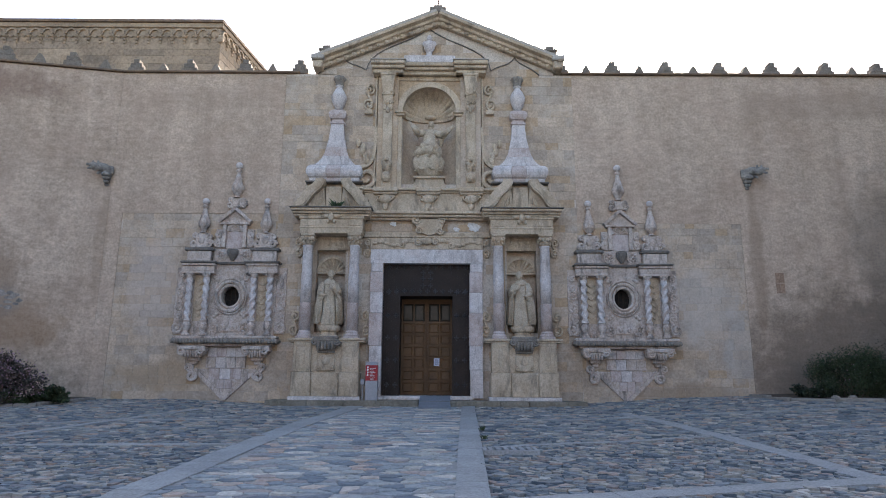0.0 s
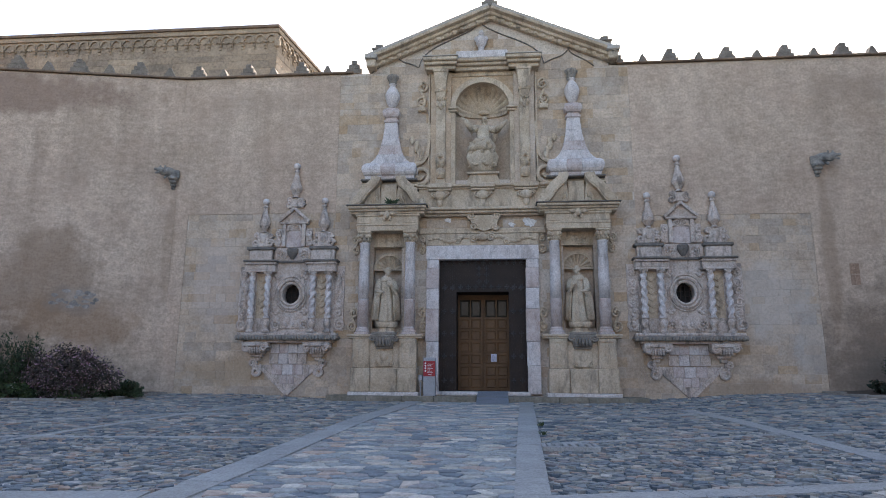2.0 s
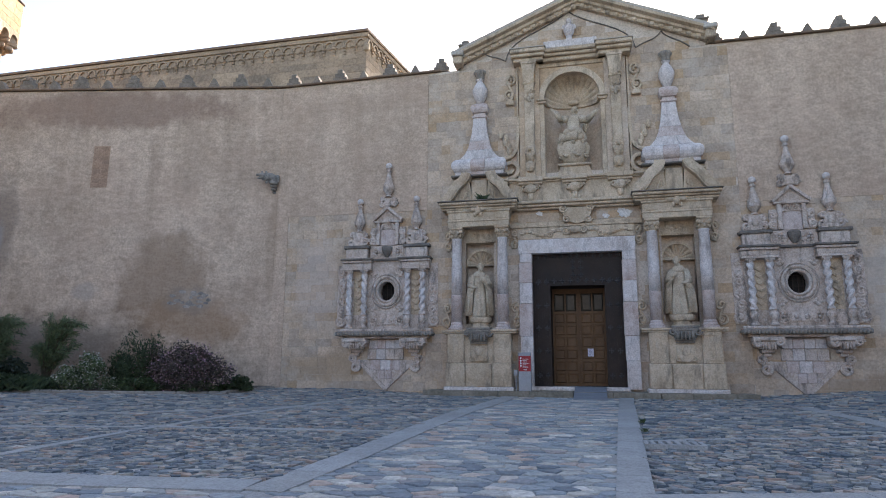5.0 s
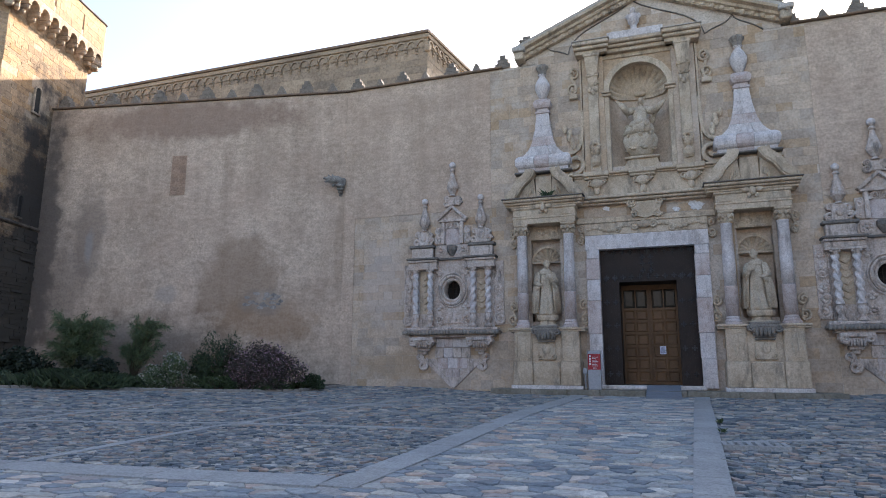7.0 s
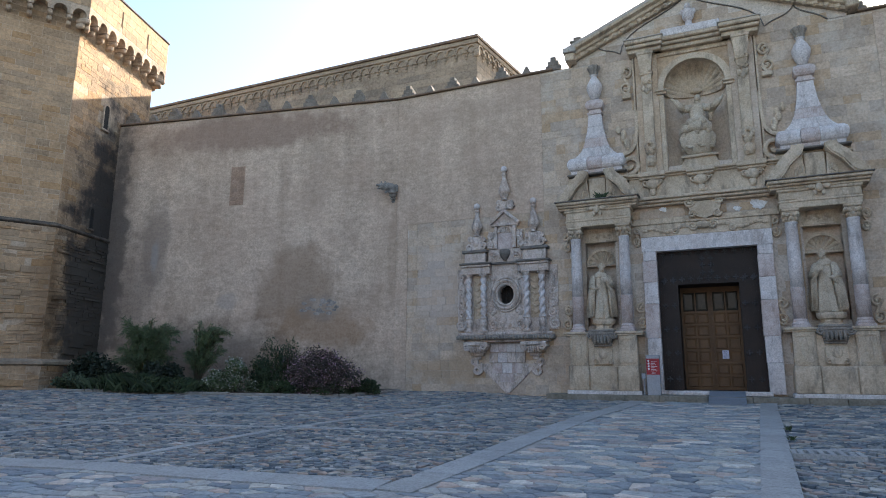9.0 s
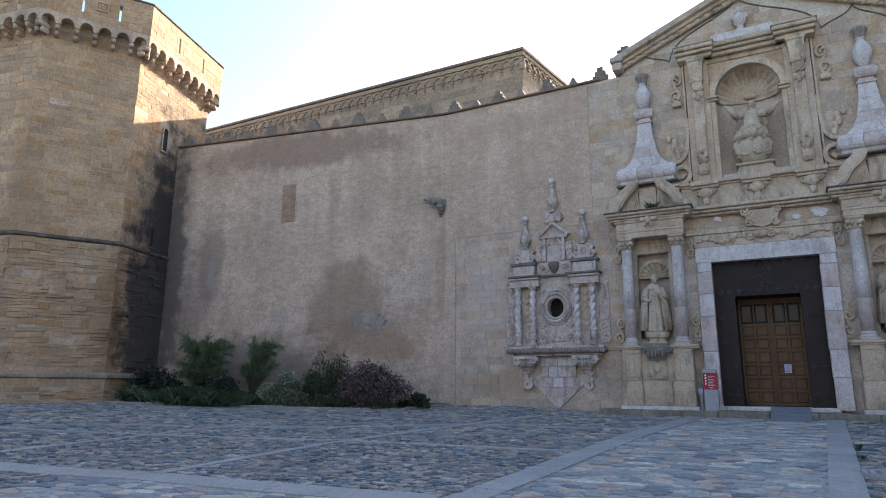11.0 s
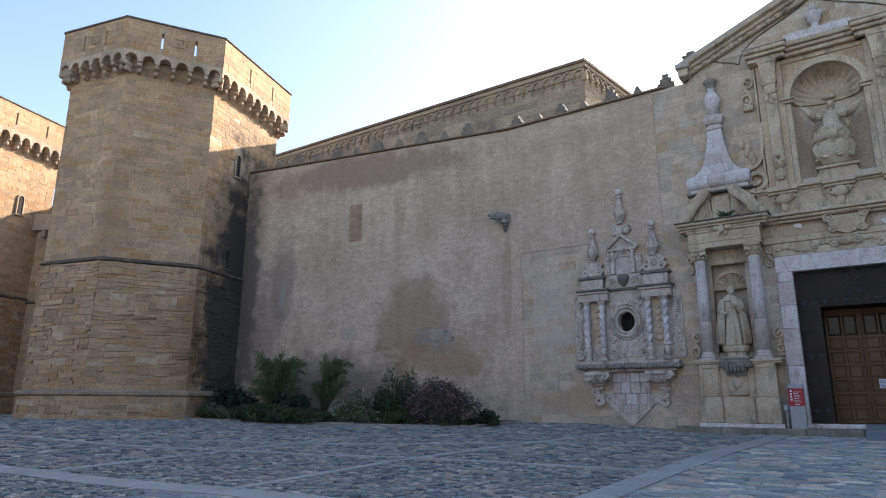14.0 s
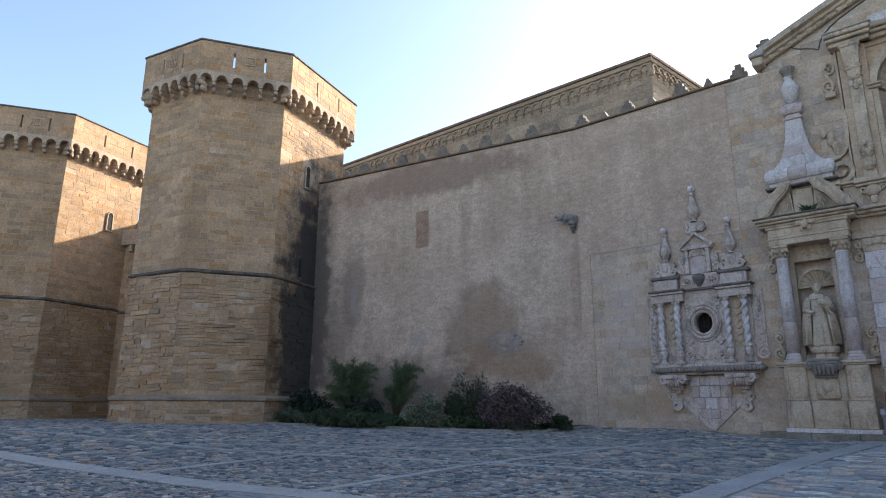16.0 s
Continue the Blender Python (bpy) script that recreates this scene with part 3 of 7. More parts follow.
def shell(bm, cx, cz, r, y_edge, y_deep, flutes=11, steps=6):
    """A fluted half-round shell, hollow towards its middle."""
    n = flutes * 4
    rows = []
    for j in range(steps + 1):
        f = j / steps
        row = []
        for i in range(n + 1):
            a = math.pi * i / n
            rr = r * (0.08 + 0.92 * f)
            y = y_deep + (y_edge - y_deep) * (f ** 2.2) - 0.05 * f * abs(math.sin(flutes * a))
            row.append(bm.verts.new((cx + rr * math.cos(a), y, cz + rr * math.sin(a))))
        rows.append(row)
    for a, b in zip(rows, rows[1:]):
        for i in range(n):
            bm.faces.new((a[i], a[i + 1], b[i + 1], b[i]))
    return bm


def arch_band(bm, cx, cz, r0, r1, y0, y1, n=20, a0=0.0, a1=math.pi):
    pts = [(cx + r1 * math.cos(a0 + (a1 - a0) * i / n), cz + r1 * math.sin(a0 + (a1 - a0) * i / n)) for i in range(n + 1)]
    pin = [(cx + r0 * math.cos(a0 + (a1 - a0) * i / n), cz + r0 * math.sin(a0 + (a1 - a0) * i / n)) for i in range(n + 1)]
    f0, f1 = [[bm.verts.new((x, y, z)) for x, z in pts] for y in (y0, y1)]
    g0, g1 = [[bm.verts.new((x, y, z)) for x, z in pin] for y in (y0, y1)]
    for i in range(n):
        for q in ((f0[i], f0[i + 1], g0[i + 1], g0[i]), (f1[i], g1[i], g1[i + 1], f1[i + 1]), (f0[i], f1[i], f1[i + 1], f0[i + 1]), (g0[i], g0[i + 1], g1[i + 1], g1[i])):
            bm.faces.new(q)
    bm.faces.new((f0[0], g0[0], g1[0], f1[0]))
    bm.faces.new((f0[-1], f1[-1], g1[-1], g0[-1]))
    return bm


def moulded(bm, x0, x1, back, steps):
    """Stacked courses: each (z0, z1, how far it stands out, bevel)."""
    for z0, z1, out, bev in steps:
        box(bm, x0 - out * 0.36, x1 + out * 0.36, back - out, back + 0.03, z0, z1, bevel=bev)
    return bm


# ---- main portal: marble surround, iron cladding, wooden leaves ----
portal = thing("portal_surround", "grey and pink marble door surround with carved lintel", "door surround")
for side, (x0, x1) in enumerate(((-2.27, -1.88), (0.87, 1.27))):
    for z0, z1, mat in ((0.1, 0.95, WHITE_STONE), (0.955, 1.68, WHITE_STONE), (1.685, 2.7, PINK_STONE), (2.705, 3.35, WHITE_STONE), (3.355, 4.0, PINK_STONE), (4.005, 4.28, WHITE_STONE)):
        part("jamb_stone", boxm(x0 + random.uniform(-0.03, 0.01), x1, 19.86, 20.35, z0, z1, bevel=0.012), mat, portal)
part("lintel", prism(bmesh.new(), [(-1.95, 4.285), (0.95, 4.285), (1.12, 4.73), (-2.12, 4.73)], 19.86, 20.4), WHITE_STONE, portal)
part("corner_stone", prism(bmesh.new(), [(-2.29, 4.285), (-1.955, 4.285), (-2.125, 4.73), (-2.29, 4.73)], 19.865, 20.3), WHITE_STONE, portal)
part("corner_stone", prism(bmesh.new(), [(0.955, 4.285), (1.28, 4.285), (1.28, 4.73), (1.125, 4.73)], 19.865, 20.3), WHITE_STONE, portal)
part("door_sill", boxm(-1.95, 0.95, 19.7, 20.9, 0.05, 0.17, bevel=0.02), WHITE_STONE, portal)

door = thing("door_1", "dark iron-clad portal with brown panelled wooden leaves", "door", kind="structure")
IX0, IX1, IZ = -1.34, 0.325, 3.27
for b in ((-1.9, IX0, 0.17, 4.3), (IX1, 0.89, 0.17, 4.3), (IX0, IX1, IZ, 4.3)):
    part("iron_panel", boxm(b[0], b[1], 20.12, 21.05, b[2], b[3]), IRON, door)
xs = [-1.88 + 0.068 * i for i in range(41)]
for x in xs:
    if IX0 - 0.02 < x < IX1 + 0.02:
        part("iron_strip_rib", boxm(x - 0.006, x + 0.006, 20.108, 20.121, IZ + 0.02, 4.28), IRON, door)
    else:
        part("iron_strip_rib", boxm(x - 0.006, x + 0.006, 20.108, 20.121, 0.2, 4.28), IRON, door)
STUD = surface("iron_stud_metal", (0.07, 0.065, 0.068), (0.04, 0.037, 0.037), grain=30, patch=3, rough=0.45, metallic=0.5)
bm = bmesh.new()
for k in range(5):
    a = 2 * math.pi * k / 4
    o = 0.0 if k == 4 else 0.055
    lump(bm, o * math.cos(a), 0, o * math.sin(a), 0.032, 0.022, 0.032, 6)
stud_mesh = mesh_of(bm, "stud_cluster", STUD)
for x, z in ([(x, z) for x in (-1.72, -1.46, 0.45, 0.71) for z in (0.5, 1.25, 1.95, 2.65, 3.38)] + [(x, z) for x in [-1.7 + 0.245 * i for i in range(11)] for z in (3.42, 4.2)]
             + [(-0.62, 3.6), (-0.38, 3.6), (-0.62, 3.82), (-0.38, 3.82), (-0.62, 4.02), (-0.38, 4.02)]):
    o = new("stud_cluster", stud_mesh)
    o.parent = door
    o.location = (x, 20.105, z)
MIDX = (IX0 + IX1) / 2
# dark pane tone that also carries the shade under the door head
DARK_PANE = surface("shaded_door_glass", (0.05, 0.04, 0.028), (0.035, 0.028, 0.02), grain=20, patch=2, rough=0.25, bump=0.02)
for side, (x0, x1) in enumerate(((IX0, MIDX - 0.012), (MIDX + 0.012, IX1))):
    leaf = part("door_leaf", boxm(x0, x1, 20.98, 21.03, 0.18, IZ + 0.05), WOOD, door, "brown wooden leaf with raised panels")
    w = (x1 - x0 - 0.16) / 2
    hs = [0.375, 0.375, 0.375, 0.395, 0.375, 0.375, 0.63]
    z = 0.27
    for h in hs:
        for c in range(2):
            px = x0 + 0.06 + c * (w + 0.04)
            bm = bmesh.new()
            v0 = [bm.verts.new(p) for p in ((px, 20.978, z), (px + w, 20.978, z), (px + w, 20.978, z + h - 0.06), (px, 20.978, z + h - 0.06))]
            v1 = [bm.verts.new(p) for p in ((px + 0.025, 20.958, z + 0.025), (px + w - 0.025, 20.958, z + 0.025), (px + w - 0.025, 20.958, z + h - 0.085), (px + 0.025, 20.958, z + h - 0.085))]
            v2 = [bm.verts.new(p) for p in ((px + 0.06, 20.974, z + 0.06), (px + w - 0.06, 20.974, z + 0.06), (px + w - 0.06, 20.974, z + h - 0.12), (px + 0.06, 20.974, z + h - 0.12))]
            for a, b in ((v0, v1), (v1, v2)):
                for i in range(4):
                    bm.faces.new((a[i], a[(i + 1) % 4], b[(i + 1) % 4], b[i]))
            bm.faces.new(v2)
            if h > 0.5:
                part("door_pane", bm, DARK_PANE, leaf, "dark glass pane, door-head shade put in its colour")
            else:
                part("door_panel", bm, WOOD, leaf)
        z += h
    part("meeting_stile", boxm((x1 if side == 0 else x0) - 0.02, (x1 if side == 0 else x0) + 0.02, 20.945, 20.98, 0.18, IZ), WOOD, leaf)
PAPER = surface("white_paper", (0.62, 0.62, 0.72), (0.57, 0.57, 0.67), grain=30, patch=5, bump=0.02)
INK = surface("grey_ink", (0.2, 0.22, 0.3), (0.16, 0.18, 0.26), grain=30, patch=5, bump=0.02)
notice = thing("paper_notice", "white paper notice fixed to the wooden door leaf", "notice")
part("sheet", boxm(-0.265, -0.085, 20.945, 20.956, 1.1, 1.345), PAPER, notice)
for i in range(6):
    part("text_bar", boxm(-0.24, -0.11 - 0.02 * (i % 2), 20.941, 20.944, 1.14 + 0.032 * i, 1.152 + 0.032 * i), INK, notice)


# ---- the two column bays ----
def acanthus(bm, r, z0, z1, cx=0, cy=0, n=8):
    for row, (zz, rr) in enumerate(((z0 + (z1 - z0) * 0.3, r * 1.12), (z0 + (z1 - z0) * 0.62, r * 1.3))):
        for i in range(n):
            a = 2 * math.pi * (i + 0.5 * row) / n
            lump(bm, cx + rr * math.cos(a), cy + rr * math.sin(a), zz, 0.05, 0.05, (z1 - z0) * 0.2, 6)
    for i in range(4):
        a = math.pi / 4 + math.pi / 2 * i
        lump(bm, cx + r * 1.5 * math.cos(a), cy + r * 1.5 * math.sin(a), z1 - 0.09, 0.07, 0.07, 0.07, 6)
    return bm


def bay_pedestal(m):
    t = thing("portal_pedestal", "tall sandstone pedestal with sunk panels under paired columns", "pedestal", m, group="portal pedestals")
    part("plinth_slab", boxm(-1.08, 1.08, -0.67, 0.03, 0.03, 0.15, bevel=0.02), WHITE_STONE, t, "pale marble base slab")
    part("plinth", boxm(-1.02, 1.02, -0.56, 0.03, 0.152, 0.86, bevel=0.015), CARVED, t)
    part("plinth_centre", boxm(-0.4, 0.4, -0.6, -0.55, 0.152, 0.84, bevel=0.015), CARVED, t)
    part("die", boxm(-0.97, 0.97, -0.47, 0.03, 0.862, 1.76, bevel=0.012), CARVED, t)
    part("top_moulding", moulded(bmesh.new(), -0.97, 0.97, 0.0, [(1.762, 1.81, 0.55, 0.01), (1.812, 1.88, 0.59, 0.015)]), CARVED, t)
    for x in (-0.72, 0.72):
        part("die_pier", boxm(x - 0.27, x + 0.27, -0.53, -0.46, 0.864, 1.758, bevel=0.012), CARVED, t)
        part("plinth_pier", boxm(x - 0.3, x + 0.3, -0.62, -0.55, 0.154, 0.858, bevel=0.015), CARVED, t)
    for x in (-0.72, 0.72):
        bm = sweep(bmesh.new(), [(x - 0.2, 0.98), (x + 0.2, 0.98), (x + 0.2, 1.66), (x - 0.2, 1.66)], [(-0.52, -0.03), (-0.56, -0.03), (-0.56, 0.02), (-0.52, 0.02)], closed=True)
        pm = part("panel_moulding", bm, CARVED, t)
        lz = lump(bmesh.new(), x, -0.53, 1.32, 0.09, 0.025, 0.28, 8)
        part("panel_oval", lz, CARVED, pm)
    bm = bmesh.new()
    for i in range(7):
        f = i / 6
        w = 0.38 - 0.12 * f
        box(bm, -w, w, -0.74 + 0.18 * f * f, -0.45, 1.86 - 0.07 * i, 1.93 - 0.07 * i, bevel=0.015)
    cons = part("console", bm, CONSOLE, t, "grey weathered carved console")
    for x in (-0.34, 0.34):
        part("console_volute", spiral(bmesh.new(), x * 0.98, 1.76, 0.11, 1.5, 1 if x < 0 else -1, 0, -0.72, 0.025, -0.45), CONSOLE, cons)
    for i in range(5):
        part("console_leaf", lump(bmesh.new(), -0.2 + 0.1 * i, -0.7, 1.66, 0.045, 0.07, 0.14, 6), CONSOLE, cons)
    bm = boxm(-0.27, 0.27, -0.53, -0.45, 0.9, 1.38, bevel=0.02)
    for x in (-0.2, 0.2):
        spiral(bm, x, 0.99, 0.085, 1.3, 1 if x < 0 else -1, math.pi / 2, -0.56, 0.02, -0.45)
    lump(bm, 0, -0.53, 1.22, 0.14, 0.05, 0.15, 8)
    part("carved_bracket", bm, CARVED, t)
    return t


def bay_column(m):
    t = thing("column", "pinkish grey marble column with carved capital", "column", m, group="portal columns")
    bm = boxm(-0.22, 0.22, -0.22, 0.22, 1.882, 1.95, bevel=0.01)
    lathe(bm, [(0.215, 1.95), (0.225, 1.98), (0.2, 2.02), (0.185, 2.04), (0.195, 2.07), (0.175, 2.1), (0.165, 2.12)], n=20)
    part("base", bm, PINK_STONE, t)
    part("lower_shaft", lathe(bmesh.new(), [(0.172, 2.12), (0.175, 2.9), (0.18, 2.92), (0.18, 2.95), (0.172, 2.97)], n=22), PINK_STONE, t, smooth=True)
    part("upper_shaft", lathe(bmesh.new(), [(0.17, 2.975), (0.168, 3.7), (0.15, 4.74), (0.165, 4.76), (0.165, 4.79)], n=22), WHITE_STONE, t, smooth=True)
    bm = lathe(bmesh.new(), [(0.14, 4.79), (0.15, 4.95), (0.2, 5.08)], n=16)
    acanthus(bm, 0.15, 4.79, 5.1)
    box(bm, -0.22, 0.22, -0.22, 0.22, 5.08, 5.15, bevel=0.02)
    part("capital", bm, CARVED, t, "carved leafy sandstone capital")
    return t


def bay_top(m):
    t = thing("portal_entablature", "sandstone entablature with broken curved pediment", "entablature", m, group="portal entablatures")
    bm = boxm(-0.985, 0.985, -0.54, 0.03, 5.152, 5.7, bevel=0.012)
    part("architrave", bm, CARVED, t)
    part("architrave_moulding", boxm(-1.01, 1.01, -0.565, 0.02, 5.32, 5.37, bevel=0.01), CARVED, t)
    part("frieze_moulding", boxm(-1.03, 1.03, -0.585, 0.02, 5.62, 5.7, bevel=0.02), CARVED, t)
    for q in (-0.735, 0.735):
        part("frieze_panel", boxm(q - 0.2, q + 0.2, -0.56, -0.53, 5.4, 5.59, bevel=0.008), CARVED, t)
    part("cornice", moulded(bmesh.new(), -0.98, 0.98, 0.0, [(5.7, 5.77, 0.6, 0.015), (5.772, 5.84, 0.69, 0.02), (5.842, 5.93, 0.78, 0.025)]), CARVED, t)
    part("cornice_cap", boxm(-1.3, 1.3, -0.82, 0.02, 5.932, 5.965, bevel=0.01), DARK_CRUST, t, "dark lichened cornice edge")
    bm = lump(bmesh.new(), 0, -0.64, 5.66, 0.1, 0.09, 0.13, 8)
    for s in (-1, 1):
        lump(bm, s * 0.17, -0.62, 5.7, 0.13, 0.05, 0.07, 8)
        lump(bm, s * 0.1, -0.62, 5.53, 0.06, 0.05, 0.08, 6)
    part("winged_ornament", bm, CARVED, t)
    for s in (-1, 1):
        arm = bezier((s * 1.16, 6.06), (s * 0.98, 6.02), (s * 0.88, 6.1), (s * 0.76, 6.32), 8) + bezier((s * 0.76, 6.32), (s * 0.6, 6.62), (s * 0.36, 6.6), (s * 0.32, 6.93), 8)[1:]
        for w0, w1, out in ((-0.24, -0.1, 0.56), (-0.1, 0.03, 0.66), (0.03, 0.08, 0.63)):
            part("pediment_arm", sweep(bmesh.new(), arm, [(0.0, s * w0), (-out, s * w0), (-out, s * w1), (0.0, s * w1)]), CARVED, t)
        part("arm_volute", spiral(bmesh.new(), s * 1.14, 6.07, 0.1, 1.4, s, math.pi / 2, -0.64, 0.035, -0.3), CARVED, t)
        part("pediment_infill", prism(bmesh.new(), [(x, z - 0.03) for x, z in arm] + [(s * 0.24, 5.97), (s * 1.0, 5.97)], -0.4, 0.02), CARVED, t)
        bm = bmesh.new()
        for k in range(5):
            a = radians(20 + 16 * k)
            lump(bm, s * (0.32 + 0.2 * math.cos(a)), -0.42, 6.05 + 0.24 * math.sin(a), 0.03, 0.04, 0.12, 6)
        part("shell_fluting", bm, CARVED, t)
    part("pediment_block", boxm(-0.26, 0.26, -0.36, 0.02, 5.97, 6.75, bevel=0.02), CARVED, t)
    part("block_cornice", moulded(bmesh.new(), -0.86, 0.86, 0.0, [(6.58, 6.7, 0.2, 0.02), (6.702, 6.78, 0.28, 0.02), (6.782, 6.86, 0.22, 0.02)]), CARVED, t)
    return t


def obelisk(m):
    t = thing("onion_obelisk", "white stone onion-shaped obelisk crowned by a vase", "obelisk", m, group="portal obelisks")

    def loft(rows, f0=-1.0, f1=1.0):
        bm = bmesh.new()
        rings = [[bm.verts.new(q) for q in ((w * f0, 0.02, z), (w * f0, -d, z), (w * f1, -d, z), (w * f1, 0.02, z))] for w, d, z in rows]
        for a, b in zip(rings, rings[1:]):
            for i in range(4):
                bm.faces.new((a[i], a[(i + 1) % 4], b[(i + 1) % 4], b[i]))
        bm.faces.new(rings[0])
        bm.faces.new(rings[-1])
        return bm
    bulb = [(0.8, 0.36, 6.92), (0.81, 0.38, 7.03), (0.78, 0.34, 7.04), (0.85, 0.41, 7.08), (0.89, 0.46, 7.15), (0.905, 0.48, 7.24), (0.895, 0.47, 7.33), (0.86, 0.43, 7.41), (0.79, 0.38, 7.47), (0.68, 0.34, 7.49)]
    for f0, f1, mat in ((-1.0, -0.32, WHITE_STONE), (-0.31, 0.22, PINK_STONE), (0.23, 1.0, WHITE_STONE)):
        part("bulb_block", loft(bulb, f0, f1), mat, t)
    part("foot", boxm(-0.93, 0.93, -0.45, 0.02, 6.86, 6.92, bevel=0.02), DARK_CRUST, t)
    part("skirt", loft([(0.66, 0.35, 7.49), (0.56, 0.33, 7.58), (0.48, 0.31, 7.68), (0.42, 0.3, 7.8)], -1, 0.35), WHITE_STONE, t)
    part("skirt", loft([(0.66, 0.35, 7.49), (0.56, 0.33, 7.58), (0.48, 0.31, 7.68), (0.42, 0.3, 7.8)], 0.37, 1), WHITE_STONE, t)
    part("swelling", loft([(0.42, 0.3, 7.805), (0.36, 0.28, 7.95), (0.32, 0.27, 8.12)]), PINK_STONE, t, "pinkish marble swelling")
    part("neck", loft([(0.32, 0.27, 8.125), (0.27, 0.25, 8.35), (0.245, 0.24, 8.52)]), WHITE_STONE, t)
    part("neck", loft([(0.245, 0.24, 8.525), (0.22, 0.23, 8.75), (0.205, 0.22, 8.94)]), WHITE_STONE, t)
    bm = loft([(0.2, 0.22, 8.94), (0.24, 0.26, 8.96), (0.24, 0.26, 9.02), (0.19, 0.2, 9.04), (0.19, 0.2, 9.12), (0.24, 0.26, 9.14), (0.28, 0.3, 9.22), (0.29, 0.31, 9.3), (0.26, 0.27, 9.4), (0.16, 0.18, 9.48)])
    part("vase_pedestal", bm, PINK_STONE, t)
    vase = part("vase", lathe(bmesh.new(), [(0.1, 9.48), (0.13, 9.55), (0.19, 9.68), (0.25, 9.88), (0.255, 9.98), (0.18, 10.15), (0.1, 10.28), (0.1, 10.32), (0.14, 10.36)], cy=-0.08, n=20), WHITE_STONE, t, smooth=True)
    part("vase_mouth", lathe(bmesh.new(), [(0.12, 10.34), (0.13, 10.48), (0.2, 10.62), (0.19, 10.68), (0.1, 10.66)], cy=-0.08, n=16, wave=lambda a, z: 1 + 0.1 * math.cos(8 * a)), CONSOLE, vase, "dark weathered leafy vase mouth")
    return t


def bay_niche(m):
    t = thing("statue_niche", "shallow sandstone niche with a carved shell", "niche", m, group="statue niches")
    part("back", boxm(-0.62, 0.62, 0.26, 0.36, 1.8, 5.3), ASHLAR, t)
    for x0, x1 in ((-0.62, -0.5), (0.5, 0.62)):
        part("reveal", boxm(x0, x1, -0.06, 0.26, 1.9, 5.15), ASHLAR, t)
    part("head", boxm(-0.5, 0.5, -0.05, 0.26, 4.72, 5.15), CARVED, t)
    bm = shell(bmesh.new(), 0, 4.02, 0.44, 0.1, 0.24, flutes=9)
    part("shell", bm, CARVED, t)
    part("shell_arch", arch_band(bmesh.new(), 0, 4.02, 0.43, 0.5, 0.03, 0.26), CARVED, t)
    part("shell_sill", boxm(-0.5, 0.5, 0.05, 0.26, 3.96, 4.02, bevel=0.01), CARVED, t)
    bm = sweep(bmesh.new(), [(-0.36, 4.78), (0.36, 4.78), (0.36, 5.08), (-0.36, 5.08)], [(-0.04, -0.02), (-0.075, -0.02), (-0.075, 0.02), (-0.04, 0.02)], closed=True)
    for i in range(5):
        lump(bm, -0.24 + 0.12 * i, -0.05, 4.93 + 0.03 * (-1) ** i, 0.07, 0.03, 0.06, 6)
    part("carved_panel", bm, CARVED, t)
    for s in (-1, 1):
        part("side_scroll", scroll_s(bmesh.new(), s * 1.12, 2.0, 2.75, s, -0.06, 0.035, 0.03), CARVED, t)
        part("side_scroll", scroll_s(bmesh.new(), s * 1.1, 4.5, 5.1, -s, -0.06, 0.035, 0.03), CARVED, t)
    return t


def limb(bm, p0, p1, r0, r1, n=10):
    p0, p1 = Vector(p0), Vector(p1)
    d = (p1 - p0).normalized()
    u = d.orthogonal().normalized()
    w = d.cross(u)
    rings = [[bm.verts.new(p + (u * math.cos(2 * math.pi * i / n) + w * math.sin(2 * math.pi * i / n)) * r) for i in range(n)] for p, r in ((p0, r0), (p1, r1))]
    for i in range(n):
        bm.faces.new((rings[0][i], rings[0][(i + 1) % n], rings[1][(i + 1) % n], rings[1][i]))
    bm.faces.new(rings[0])
    bm.faces.new(rings[1])
    for p, r in ((p0, r0), (p1, r1)):
        lump(bm, p.x, p.y, p.z, r, r, r, n)
    return bm


def draped(bm, rings, n=56, folds=((8, 0.0), (15, 1.0)), span=(0.0, 2 * math.pi)):
    """Cloth round a body: each ring (x, y, z, half width, half depth, depth of the folds)."""
    rows, full = [], abs(span[1] - span[0] - 2 * math.pi) < 1e-6
    k = n if full else n + 1
    for x, y, z, rx, ry, amp in rings:
        row = []
        for i in range(k):
            a = span[0] + (span[1] - span[0]) * i / n
            f = 1 + sum(amp / (j + 1) * math.cos(c * a + p + 0.8 * z * (j + 1)) for j, (c, p) in enumerate(folds))
            row.append(bm.verts.new((x + rx * f * math.cos(a), y + ry * f * math.sin(a), z)))
        rows.append(row)
    for a, b in zip(rows, rows[1:]):
        for i in range(n):
            j = (i + 1) % k
            bm.faces.new((a[i], a[j], b[j], b[i]))
    if full:
        bm.faces.new(rows[0])
        bm.faces.new(rows[-1])
    return bm


